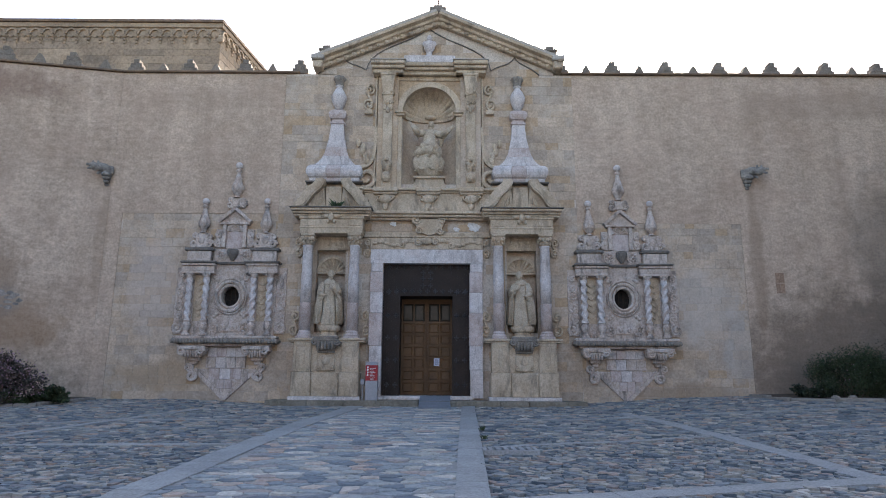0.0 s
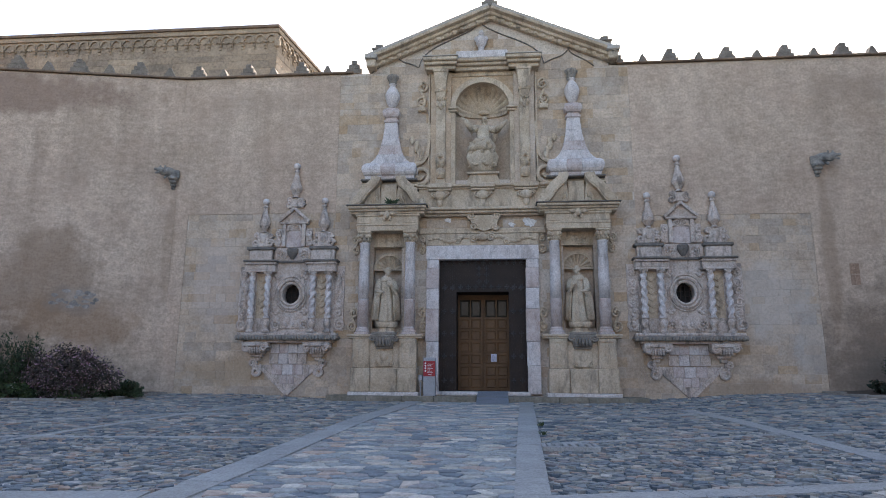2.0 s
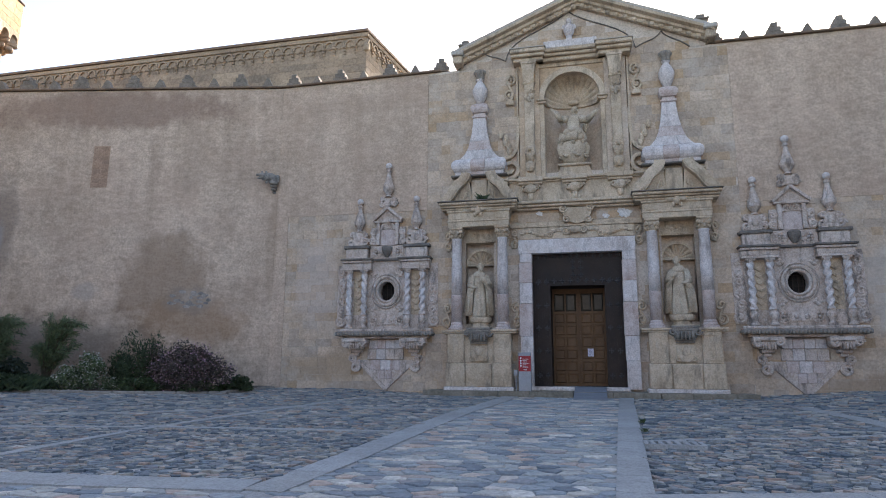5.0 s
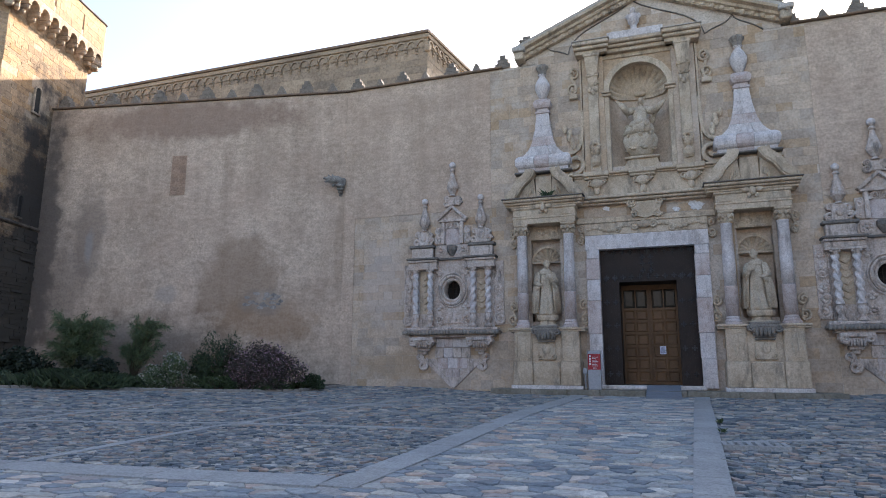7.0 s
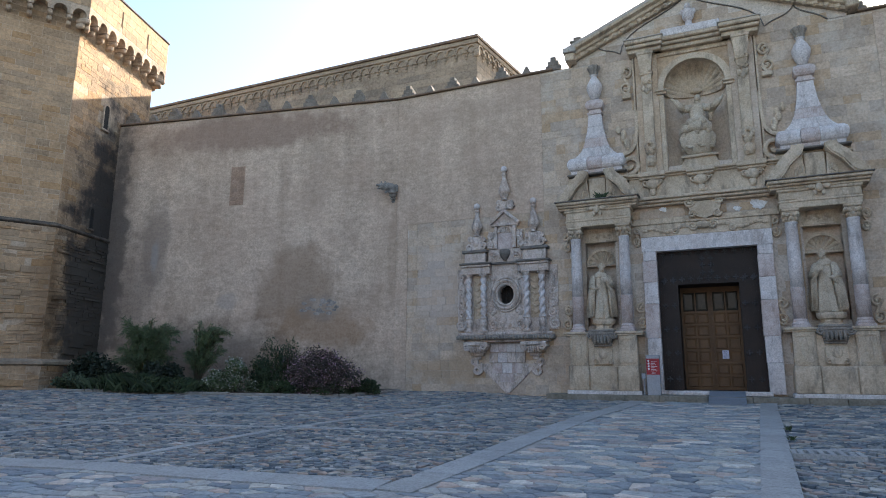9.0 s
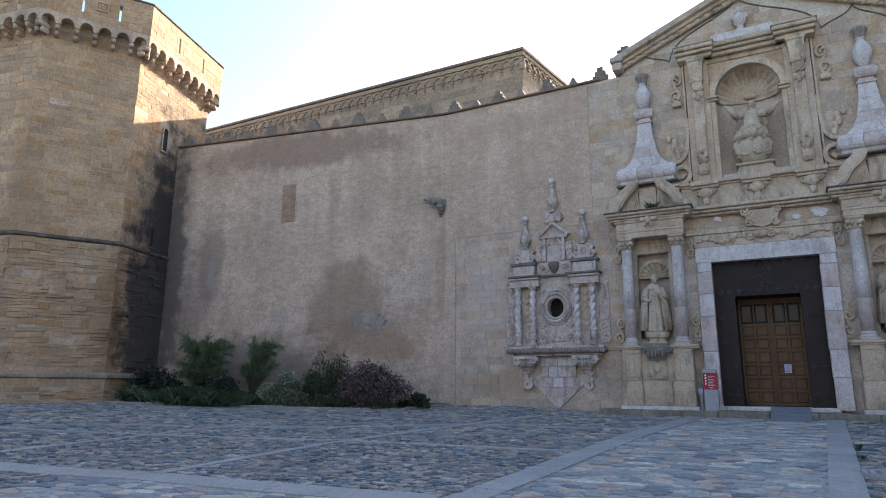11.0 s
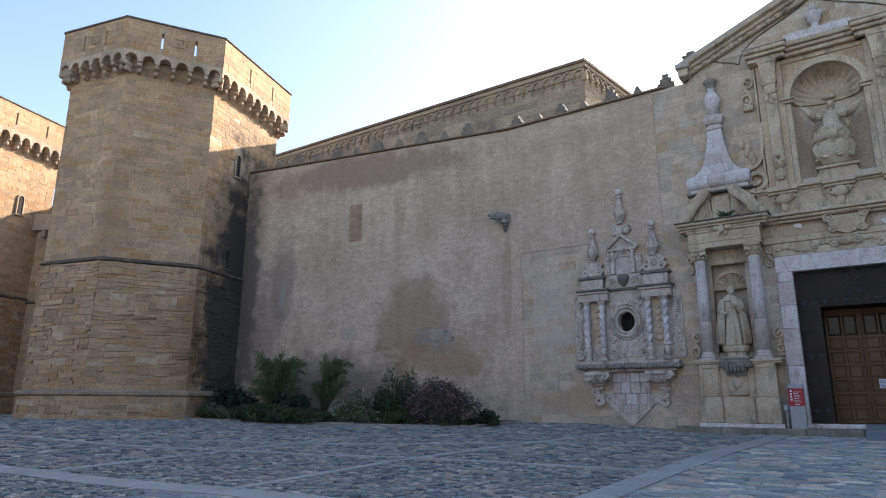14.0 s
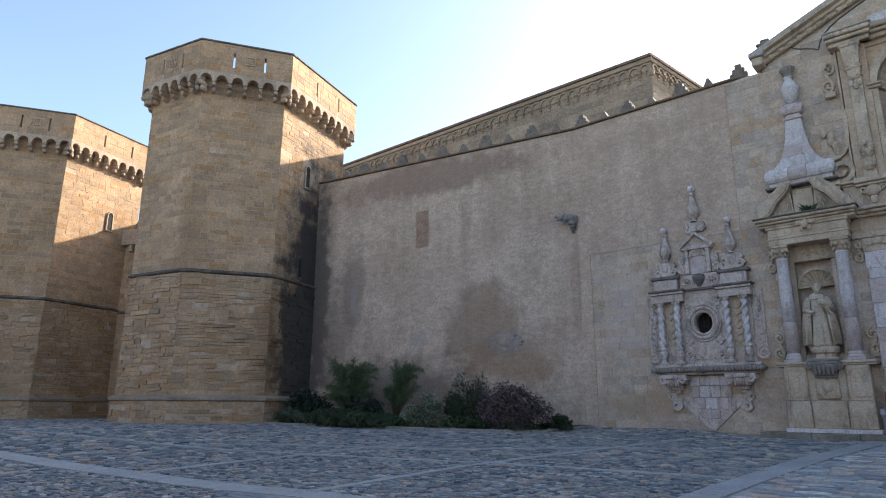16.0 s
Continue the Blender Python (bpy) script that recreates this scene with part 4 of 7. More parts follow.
def robed_statue(m, lean):
    """A standing figure in a habit and an open mantle, as one plain mesh."""
    bm = bmesh.new()
    s = lean
    draped(bm, [(0, 0, 2.27, 0.29, 0.22, 0.1), (0, 0, 2.36, 0.29, 0.22, 0.11), (0.01 * s, 0, 2.7, 0.25, 0.2, 0.1), (0.01 * s, 0, 3.0, 0.22, 0.18, 0.07), (0, 0, 3.22, 0.2, 0.17, 0.04), (0, 0, 3.45, 0.2, 0.165, 0.02),
                (0, 0, 3.58, 0.19, 0.14, 0.01), (0, 0, 3.68, 0.13, 0.11, 0.0), (0, -0.01, 3.74, 0.07, 0.07, 0.0)], folds=((9, 0.4 * s), (16, 1.2)))
    # mantle: open in front, from the shoulders to the hem
    for d in (0.0, 0.035):
        draped(bm, [(0, 0.06, 2.33, 0.4 - d, 0.24, 0.09), (0, 0.06, 2.42, 0.43 - d, 0.25, 0.09), (0, 0.05, 2.8, 0.42 - d, 0.25, 0.07), (0, 0.04, 3.15, 0.38 - d, 0.23, 0.04), (0, 0.02, 3.42, 0.33 - d, 0.2, 0.02),
                    (0, 0.02, 3.57, 0.26 - d, 0.17, 0.0), (0, 0.02, 3.66, 0.18 - d, 0.14, 0.0)], folds=((11, 0.8), (19, 0.3 * s)), span=(radians(-52), radians(232)))
    for q in (-1, 1):
        limb(bm, (q * 0.2, -0.12, 3.56), (q * 0.27, -0.15, 2.4), 0.035, 0.04, 8)
        for k in range(4):
            limb(bm, (q * (0.24 + 0.02 * k), -0.12 + 0.02 * k, 3.45), (q * (0.3 + 0.035 * k), -0.12 + 0.03 * k, 2.38), 0.03, 0.034, 7)
    # cowl, neck and bearded head
    lathe(bm, [(0.21, 3.54), (0.215, 3.6), (0.17, 3.69), (0.1, 3.75)], n=20, squash=0.78)
    limb(bm, (0, -0.02, 3.66), (0.02 * s, -0.05, 3.82), 0.075, 0.065)
    lump(bm, 0.03 * s, -0.06, 3.9, 0.098, 0.115, 0.13, 16)
    lump(bm, 0.045 * s, -0.15, 3.81, 0.055, 0.05, 0.07, 10)
    lump(bm, 0.045 * s, -0.175, 3.9, 0.018, 0.03, 0.035, 8)
    for q in (-1, 1):
        lump(bm, 0.03 * s + q * 0.1, -0.05, 3.89, 0.02, 0.03, 0.04, 6)
    # arms: one lowered, one holding a book before the chest
    low, high = (-0.19 * s, -0.24, 3.2), (0.14 * s, -0.3, 3.4)
    for end, q in ((low, -s), (high, s)):
        elbow = (q * 0.31, -0.08, 3.28)
        limb(bm, (q * 0.22, -0.02, 3.56), elbow, 0.085, 0.09)
        limb(bm, elbow, end, 0.09, 0.06)
        lump(bm, end[0] - q * 0.05, end[1] - 0.03, end[2], 0.05, 0.035, 0.035, 8)
        for k in range(4):
            f = (k + 0.5) / 4
            p = [elbow[j] + (end[j] - elbow[j]) * f for j in range(3)]
            limb(bm, (p[0], p[1], p[2] - 0.03), (p[0] + q * 0.03, p[1] + 0.05, p[2] - 0.34 + 0.06 * k), 0.05, 0.02, 7)
    box(bm, high[0] - s * 0.05 - 0.09, high[0] - s * 0.05 + 0.09, high[1] - 0.07, high[1] - 0.02, high[2] - 0.02, high[2] + 0.14, bevel=0.012)
    for q in (-0.1, 0.12):
        lump(bm, q, -0.25, 2.29, 0.055, 0.09, 0.035, 8)
    ob = new("statue", mesh_of(bm, "statue", STATUE, True))
    ob.matrix_basis = m
    return tagged(ob, "pale stone statue of a robed figure in a niche", "statue", "portal statues")


def statue_base(m):
    t = thing("plinth_block", "moulded sandstone plinth under a statue", "plinth", m, group="statue plinths")
    bm = lathe(bmesh.new(), [(0.36, 1.88), (0.37, 1.96), (0.26, 2.0), (0.25, 2.08), (0.33, 2.12), (0.36, 2.2), (0.36, 2.27)], n=8, squash=0.9)
    part("stone", bm, CARVED, t)
    return t


BAYS = (CX - 3.003, CX + 3.003)
first = None
for k, bx in enumerate(BAYS):
    m = pose(bx, 20.0, 0)
    if first is None:
        first = [bay_pedestal(m), bay_top(m), obelisk(m), bay_niche(m), bay_column(pose(bx - 0.735, 19.66, 0))]
        copy_thing(first[4], pose(bx + 0.735, 19.66, 0))
        base_a = statue_base(pose(bx, 19.78, 0))
    else:
        for o in first[:4]:
            copy_thing(o, m)
        for s in (-1, 1):
            copy_thing(first[4], pose(bx + s * 0.735, 19.66, 0))
        copy_thing(base_a, pose(bx, 19.78, 0))
    robed_statue(pose(bx - 0.03, 19.8, 0, 0, 0, 12 - 24 * k), 1 - 2 * k)

# ---- frieze and cornice between the bays ----
frieze = thing("portal_frieze", "weathered carved frieze and cornice above the door", "frieze")
part("carved_lintel", boxm(-2.32, 1.3, 19.9, 20.03, 4.735, 5.12, bevel=0.02), CARVED, frieze)
for s in (-1, 1):
    for i in range(12):
        f = i / 11
        part("garland_leaf", lump(bmesh.new(), CX + s * (0.3 + 1.35 * f), 19.89, 4.96 + 0.07 * math.sin(f * 9) - 0.06 * f, 0.1, 0.05, 0.075 - 0.03 * f, 7), CARVED, frieze)
    part("garland_scroll", spiral(bmesh.new(), CX + s * 0.28, 4.98, 0.13, 1.5, s, 0, 19.84, 0.03, 19.95), CARVED, frieze)
    part("garland_scroll", spiral(bmesh.new(), CX + s * 0.78, 4.86, 0.1, 1.5, -s, 0, 19.86, 0.025, 19.95), CARVED, frieze)
part("garland_boss", lump(bmesh.new(), CX, 19.84, 5.0, 0.2, 0.09, 0.12, 10), CARVED, frieze)
part("frieze_moulding", moulded(bmesh.new(), -2.5, 1.48, 20.0, [(5.125, 5.19, 0.12, 0.015), (5.195, 5.3, 0.06, 0.01)]), CARVED, frieze)
part("cornice", moulded(bmesh.new(), -2.5, 1.48, 20.0, [(5.7, 5.77, 0.16, 0.02), (5.775, 5.86, 0.26, 0.02), (5.865, 5.96, 0.34, 0.02)]), CARVED, frieze)
bm = prism(bmesh.new(), [(-0.82, 5.85), (-0.9, 5.6), (-0.75, 5.3), (-0.43, 5.18), (-0.1, 5.3), (0.04, 5.6), (-0.04, 5.85)], 19.84, 20.02)
for s in (-1, 1):
    spiral(bm, -0.43 + s * 0.42, 5.7, 0.15, 1.5, s, 0, 19.82, 0.03, 19.98)
    spiral(bm, -0.43 + s * 0.34, 5.34, 0.12, 1.5, -s, 0, 19.82, 0.03, 19.98)
for i in range(5):
    lump(bm, -0.43 - 0.2 + 0.1 * i, 19.82, 6.0 + 0.04 * (2 - abs(i - 2)), 0.06, 0.06, 0.09, 6)
box(bm, -0.68, -0.18, 19.8, 19.9, 5.9, 5.96, bevel=0.01)
part("crowned_shield", bm, CARVED, frieze, "worn stone coat of arms under a crown")
PATCH = surface("white_lime_patch", (0.7, 0.68, 0.66), (0.6, 0.57, 0.54), grain=12, patch=3)
for cx0, cz0, s in ((1.0, 5.5, 0.2), (0.45, 5.42, 0.1), (-1.6, 5.6, 0.1)):
    pts = [(cx0 + s * (1 + 0.22 * math.sin(3 * a + cx0) + 0.12 * math.sin(7 * a)) * math.cos(a), cz0 + s * 0.8 * (1 + 0.25 * math.cos(2 * a + 1) + 0.14 * math.sin(9 * a)) * math.sin(a)) for a in [2 * math.pi * i / 30 for i in range(30)]]
    part("lime_patch", prism(bmesh.new(), pts, 19.983, 20.01), PATCH, frieze, "bare white lime patch")

# ---- upper aedicule ----
UX = -0.47
aed = thing("upper_aedicule", "sandstone aedicule with pilasters framing an arched niche", "aedicule")
part("base_course", boxm(-2.55, 1.6, 19.86, 20.03, 5.965, 6.62, bevel=0.01), CARVED, aed)
part("base_ledge", moulded(bmesh.new(), -2.5, 1.56, 20.0, [(6.6, 6.66, 0.2, 0.015), (6.662, 6.74, 0.28, 0.02)]), CARVED, aed)
for s in (-1, 0, 1):
    bm = moulded(bmesh.new(), UX + s * 1.39 - 0.27, UX + s * 1.39 + 0.27, 20.0, [(6.52, 6.6, 0.3, 0.02), (6.6, 6.75, 0.36, 0.02)])
    lump(bm, UX + s * 1.39, 19.78, 6.38, 0.2, 0.12, 0.16, 10)
    for q in (-1, 1):
        spiral(bm, UX + s * 1.39 + q * 0.2, 6.42, 0.1, 1.4, q, 0, 19.76, 0.025, 19.9)
    lump(bm, UX + s * 1.39, 19.8, 6.15, 0.1, 0.06, 0.14, 8)
    part("carved_corbel", bm, CARVED, aed)
for s in (-1, 1):
    px = UX + s * 1.38
    part("pilaster", boxm(px - 0.34, px + 0.34, 19.85, 20.03, 6.745, 10.75, bevel=0.012), ASHLAR, aed)
    part("pilaster_strip", boxm(px - 0.16, px + 0.16, 19.78, 19.86, 6.745, 10.2, bevel=0.012), CARVED, aed)
    bm = lathe(bmesh.new(), [(0.1, 6.95), (0.16, 7.05), (0.16, 7.2), (0.08, 7.3), (0.14, 7.38), (0.16, 7.44)], cx=px, cy=19.78, n=12)
    for i in range(9):
        a = 2 * math.pi * i / 9
        lump(bm, px + 0.12 * math.cos(a), 19.74, 7.62 + 0.12 * math.sin(a), 0.08, 0.06, 0.07, 6)
    part("carved_vase", bm, CARVED, aed)
    bm = bmesh.new()
    for w0, w1, d0, d1, z0, z1 in ((0.16, 0.23, 0.3, 0.42, 10.0, 10.62), (0.12, 0.17, 0.24, 0.3, 9.7, 9.97)):
        ring = [[bm.verts.new((px + q * w, 20.0 - d if front_v else 19.9, z)) for q, front_v in ((-1, 0), (-1, 1), (1, 1), (1, 0))] for w, d, z in ((w0, d0, z0), (w1, d1, z1))]
        for i in range(4):
            bm.faces.new((ring[0][i], ring[0][(i + 1) % 4], ring[1][(i + 1) % 4], ring[1][i]))
        bm.faces.new(ring[0])
        bm.faces.new(ring[1])
        box(bm, px - w1 - 0.03, px + w1 + 0.03, 20.0 - d1 - 0.03, 19.9, z1, z1 + 0.05, bevel=0.015)
        for q in (-1, 1):
            spiral(bm, px + q * w0 * 0.75, z0 + 0.03, 0.075, 1.4, q, 0, 20.0 - d0 - 0.02, 0.02, 19.9, n=14)
    box(bm, px - 0.26, px + 0.26, 19.57, 19.9, 10.66, 10.72, bevel=0.02)
    for q in (-1, 0, 1):
        lump(bm, px + q * 0.1, 19.76, 9.55 - 0.1 * (q == 0), 0.075, 0.06, 0.11, 8)
    part("stepped_bracket", bm, CARVED, aed)
    part("cornice_block", moulded(bmesh.new(), px - 0.36, px + 0.36, 20.0, [(10.72, 10.85, 0.4, 0.02), (10.852, 10.96, 0.52, 0.025), (10.962, 11.1, 0.6, 0.03)]), CARVED, aed)
    part("cornice_block_cap", boxm(px - 0.6, px + 0.6, 19.39, 20.03, 11.102, 11.14, bevel=0.01), ROOF_EDGE, aed)
    bm = bmesh.new()
    ox = UX + s * 2.03
    scroll_s(bm, ox, 9.55, 10.45, s, 19.94, 0.035)
    box(bm, ox - 0.14, ox + 0.14, 19.86, 20.02, 9.36, 9.52, bevel=0.02)
    part("upper_scroll", bm, CARVED, aed)
    bm = bmesh.new()
    for i in range(5):
        lump(bm, ox + s * (0.04 + 0.07 * i) * (0.6 if i % 2 else 1), 19.93, 7.75 + 0.15 * i, 0.09, 0.06, 0.14, 7)
    part("leaf_ornament", bm, CARVED, aed)
    bm = bmesh.new()
    spiral(bm, UX + s * 2.05, 7.12, 0.42, 1.7, -s, math.pi / 2, 19.86, 0.06, 20.03, n=30)
    sweep(bm, bezier((UX + s * 1.75, 8.9), (UX + s * 1.8, 8.1), (UX + s * 1.75, 7.7), (UX + s * 2.05, 7.54), 10), [(20.03, -0.05), (19.88, -0.05), (19.88, 0.05), (20.03, 0.05)])
    part("large_volute", bm, CARVED, aed)
    part("edge_moulding", boxm(UX + s * 1.78 - 0.03, UX + s * 1.78 + 0.03, 19.9, 20.03, 6.75, 10.75, bevel=0.01), CARVED, aed)
part("frieze_band", boxm(UX - 1.05, UX + 1.05, 19.9, 20.03, 10.58, 10.86, bevel=0.012), CARVED, aed)
part("top_cornice", moulded(bmesh.new(), UX - 1.05, UX + 1.05, 20.0, [(10.72, 10.85, 0.26, 0.02), (10.852, 10.96, 0.36, 0.025), (10.962, 11.1, 0.44, 0.03)]), CARVED, aed)
part("cornice_slab", boxm(UX - 0.86, UX + 0.86, 19.6, 20.1, 11.105, 11.36, bevel=0.02), WHITE_STONE, aed, "white stone block course")
part("arch_moulding", arch_band(bmesh.new(), UX, 9.42, 0.89, 1.05, 19.82, 20.06, 28), CARVED, aed)
part("arch_outer_moulding", arch_band(bmesh.new(), UX, 9.42, 1.055, 1.1, 19.86, 20.03, 28), CARVED, aed)
bm = prism(bmesh.new(), [(UX - 1.06, 9.42)] + [(UX + 1.06 * math.cos(math.pi - math.pi * i / 16), 9.42 + 1.06 * math.sin(math.pi - math.pi * i / 16)) for i in range(17)] + [(UX + 1.06, 10.58), (UX - 1.06, 10.58)], 19.95, 20.03)
part("spandrel", bm, ASHLAR, aed)
for s in (-1, 1):
    part("impost", moulded(bmesh.new(), UX + s * 0.97 - 0.08, UX + s * 0.97 + 0.08, 20.0, [(9.28, 9.36, 0.2, 0.015), (9.362, 9.42, 0.26, 0.02)]), CARVED, aed)
    part("niche_jamb", boxm(UX + s * 0.97 - 0.075, UX + s * 0.97 + 0.075, 19.88, 20.06, 6.745, 9.28, bevel=0.012), CARVED, aed)
# hollow of the niche: half-round wall with a fluted shell vault
bm = bmesh.new()
rows = []
for z in (6.7, 9.42):
    rows.append([bm.verts.new((UX + 0.9 * math.cos(math.pi * i / 20), 20.04 + 0.5 * math.sin(math.pi * i / 20), z)) for i in range(21)])
for i in range(20):
    bm.faces.new((rows[0][i], rows[0][i + 1], rows[1][i + 1], rows[1][i]))
bm.faces.new(rows[0])
part("niche_wall", bm, ASHLAR, aed)
bm = bmesh.new()
fl, grid = 13, []
for j in range(9):
    ph = math.pi / 2 * j / 8
    row = []
    for i in range(fl * 4 + 1):
        a = math.pi * i / (fl * 4)
        rr = 0.9 - 0.085 * abs(math.sin(fl * a)) * min(1.0, ph / 0.45) * max(0.0, math.cos(ph)) ** 0.5
        row.append(bm.verts.new((UX + rr * math.cos(a) * math.cos(ph), 20.04 + 0.5 * math.sin(ph), 9.42 + rr * math.sin(a) * math.cos(ph))))
    grid.append(row)
for a, b in zip(grid, grid[1:]):
    for i in range(fl * 4):
        bm.faces.new((a[i], a[i + 1], b[i + 1], b[i]))
part("niche_shell", bm, CARVED, aed)
part("niche_cornice", arch_band(bmesh.new(), 0, 0, 0.8, 0.9, -0.05, 0.05, 16), CARVED, aed).matrix_basis = Matrix.Translation((UX, 20.04, 9.35)) @ Matrix.Diagonal((1, 0.55, 1, 1)) @ Matrix.Rotation(radians(-90), 4, "X")
bm = lump(bmesh.new(), UX + 0.04, 20.42, 9.46, 0.2, 0.1, 0.09, 10)
part("shell_hinge", bm, CARVED, aed)

ped = thing("niche_pedestal", "moulded stone pedestal inside the arched niche", "pedestal")
bm = bmesh.new()
prism(bm, [(UX - 0.55, 6.742), (UX + 0.6, 6.742), (UX + 0.46, 7.1), (UX - 0.42, 7.1)], 19.9, 20.5)
box(bm, UX - 0.5, UX + 0.54, 19.82, 20.5, 7.1, 7.18, bevel=0.02)
part("stone", bm, CARVED, ped)
# seated figure with spread arms on a cloud of small heads, one plain mesh
bm = bmesh.new()
SY = 20.02
draped(bm, [(UX, SY + 0.1, 7.18, 0.3, 0.24, 0.0), (UX, SY + 0.08, 7.34, 0.36, 0.27, 0.04), (UX - 0.02, SY + 0.03, 7.52, 0.46, 0.32, 0.07), (UX - 0.02, SY, 7.72, 0.5, 0.34, 0.07), (UX - 0.02, SY, 7.9, 0.44, 0.32, 0.04), (UX, SY, 7.98, 0.3, 0.25, 0.0)], folds=((7, 0.5), (12, 2.0)))
for q, z in ((-0.34, 7.86), (-0.01, 7.85), (0.29, 7.87)):
    yy = SY - 0.3 + 0.9 * q * q
    lump(bm, UX + q, yy, z, 0.075, 0.075, 0.09, 12)
    lump(bm, UX + q, yy - 0.08, z - 0.01, 0.018, 0.025, 0.025, 6)
for i in range(14):
    a = math.pi + math.pi * (i + 0.5) / 14
    lump(bm, UX + 0.4 * math.cos(a), SY + 0.05 + 0.29 * math.sin(a), 7.42 + 0.22 * ((i * 3) % 4) / 4, 0.1, 0.06, 0.05, 10)
# robe over the lap, sweeping to one side
draped(bm, [(UX - 0.06, SY - 0.08, 7.88, 0.43, 0.3, 0.09), (UX - 0.03, SY - 0.12, 8.05, 0.42, 0.33, 0.09), (UX, SY - 0.1, 8.18, 0.36, 0.28, 0.06), (UX + 0.02, SY - 0.05, 8.3, 0.28, 0.22, 0.03), (UX + 0.03, SY, 8.4, 0.21, 0.16, 0.02),
            (UX + 0.02, SY, 8.56, 0.22, 0.16, 0.03), (UX + 0.03, SY, 8.7, 0.23, 0.15, 0.02), (UX + 0.04, SY, 8.8, 0.17, 0.12, 0.0), (UX + 0.05, SY, 8.86, 0.07, 0.07, 0.0)], folds=((10, 0.2), (17, 1.4)))
for q in (-1, 1):
    limb(bm, (UX + q * 0.12, SY - 0.08, 8.24), (UX + q * 0.18, SY - 0.3, 8.16), 0.14, 0.13, 16)
# mantle drawn across the lap from one hip to the other foot
for k in range(6):
    f = k / 5
    path = bezier((UX + 0.26 - 0.04 * f, SY - 0.2, 8.36 - 0.1 * f), (UX + 0.12, SY - 0.42, 8.2 - 0.1 * f), (UX - 0.2, SY - 0.42, 8.12 - 0.12 * f), (UX - 0.42 + 0.05 * f, SY - 0.2, 8.16 - 0.2 * f), 6)
    for a, b in zip(path, path[1:]):
        limb(bm, a, b, 0.03, 0.03, 7)
limb(bm, (UX + 0.05, SY - 0.02, 8.78), (UX + 0.06, SY - 0.06, 8.92), 0.065, 0.06)
lump(bm, UX + 0.07, SY - 0.09, 9.01, 0.088, 0.1, 0.118, 14)
lump(bm, UX + 0.07, SY - 0.03, 8.98, 0.11, 0.08, 0.14, 12)
lump(bm, UX + 0.075, SY - 0.19, 9.0, 0.016, 0.025, 0.03, 6)
for shoulder, elbow, end in (((-0.15, 8.74), (-0.36, 8.68), (-0.56, 8.93)), ((0.22, 8.72), (0.47, 8.62), (0.7, 8.8))):
    e, h = (UX + elbow[0], SY - 0.12, elbow[1]), (UX + end[0], SY - 0.24, end[1])
    limb(bm, (UX + shoulder[0], SY, shoulder[1]), e, 0.12, 0.12)
    limb(bm, e, h, 0.12, 0.075)
    sg = 1 if end[0] > 0 else -1
    lump(bm, h[0] + sg * 0.05, h[1], h[2] + 0.05, 0.05, 0.035, 0.05, 8)
    for k in range(4):
        limb(bm, (h[0] + sg * 0.06, h[1], h[2] + 0.06), (h[0] + sg * (0.08 + 0.025 * k), h[1] - 0.02, h[2] + 0.15 - 0.025 * k), 0.016, 0.012, 6)
    for k in range(5):
        f = 0.15 + 0.2 * k
        p = [e[j] + (h[j] - e[j]) * f for j in range(3)]
        limb(bm, (p[0], p[1], p[2] - 0.02), (p[0] - sg * 0.04, p[1] + 0.06, p[2] - 0.22 + 0.03 * k), 0.05, 0.02, 7)
for k in range(3):
    limb(bm, (UX + 0.4 + 0.04 * k, SY - 0.02, 8.62), (UX + 0.36 + 0.03 * k, SY + 0.02, 8.3), 0.05, 0.035, 7)
me = mesh_of(bm, "statue", STATUE, True)
tagged(new("statue", me), "pale stone statue of a seated figure with spread arms", "statue")
bust = thing("small_shrine_figure", "small pale stone figure above the upper cornice", "statue")
bm = lathe(bmesh.new(), [(0.16, 11.36), (0.17, 11.4), (0.1, 11.5), (0.1, 11.6), (0.17, 11.7), (0.19, 11.85), (0.15, 11.98), (0.06, 12.03)], cx=UX - 0.02, cy=19.85, n=14, squash=0.8)
lump(bm, UX - 0.02, 19.85, 12.12, 0.09, 0.09, 0.12, 10)
for s in (-1, 1):
    lump(bm, UX - 0.02 + s * 0.17, 19.86, 11.92, 0.07, 0.07, 0.1, 8)
bust.name = "shrine_base"
part("figure", bm, WHITE_STONE, bust)


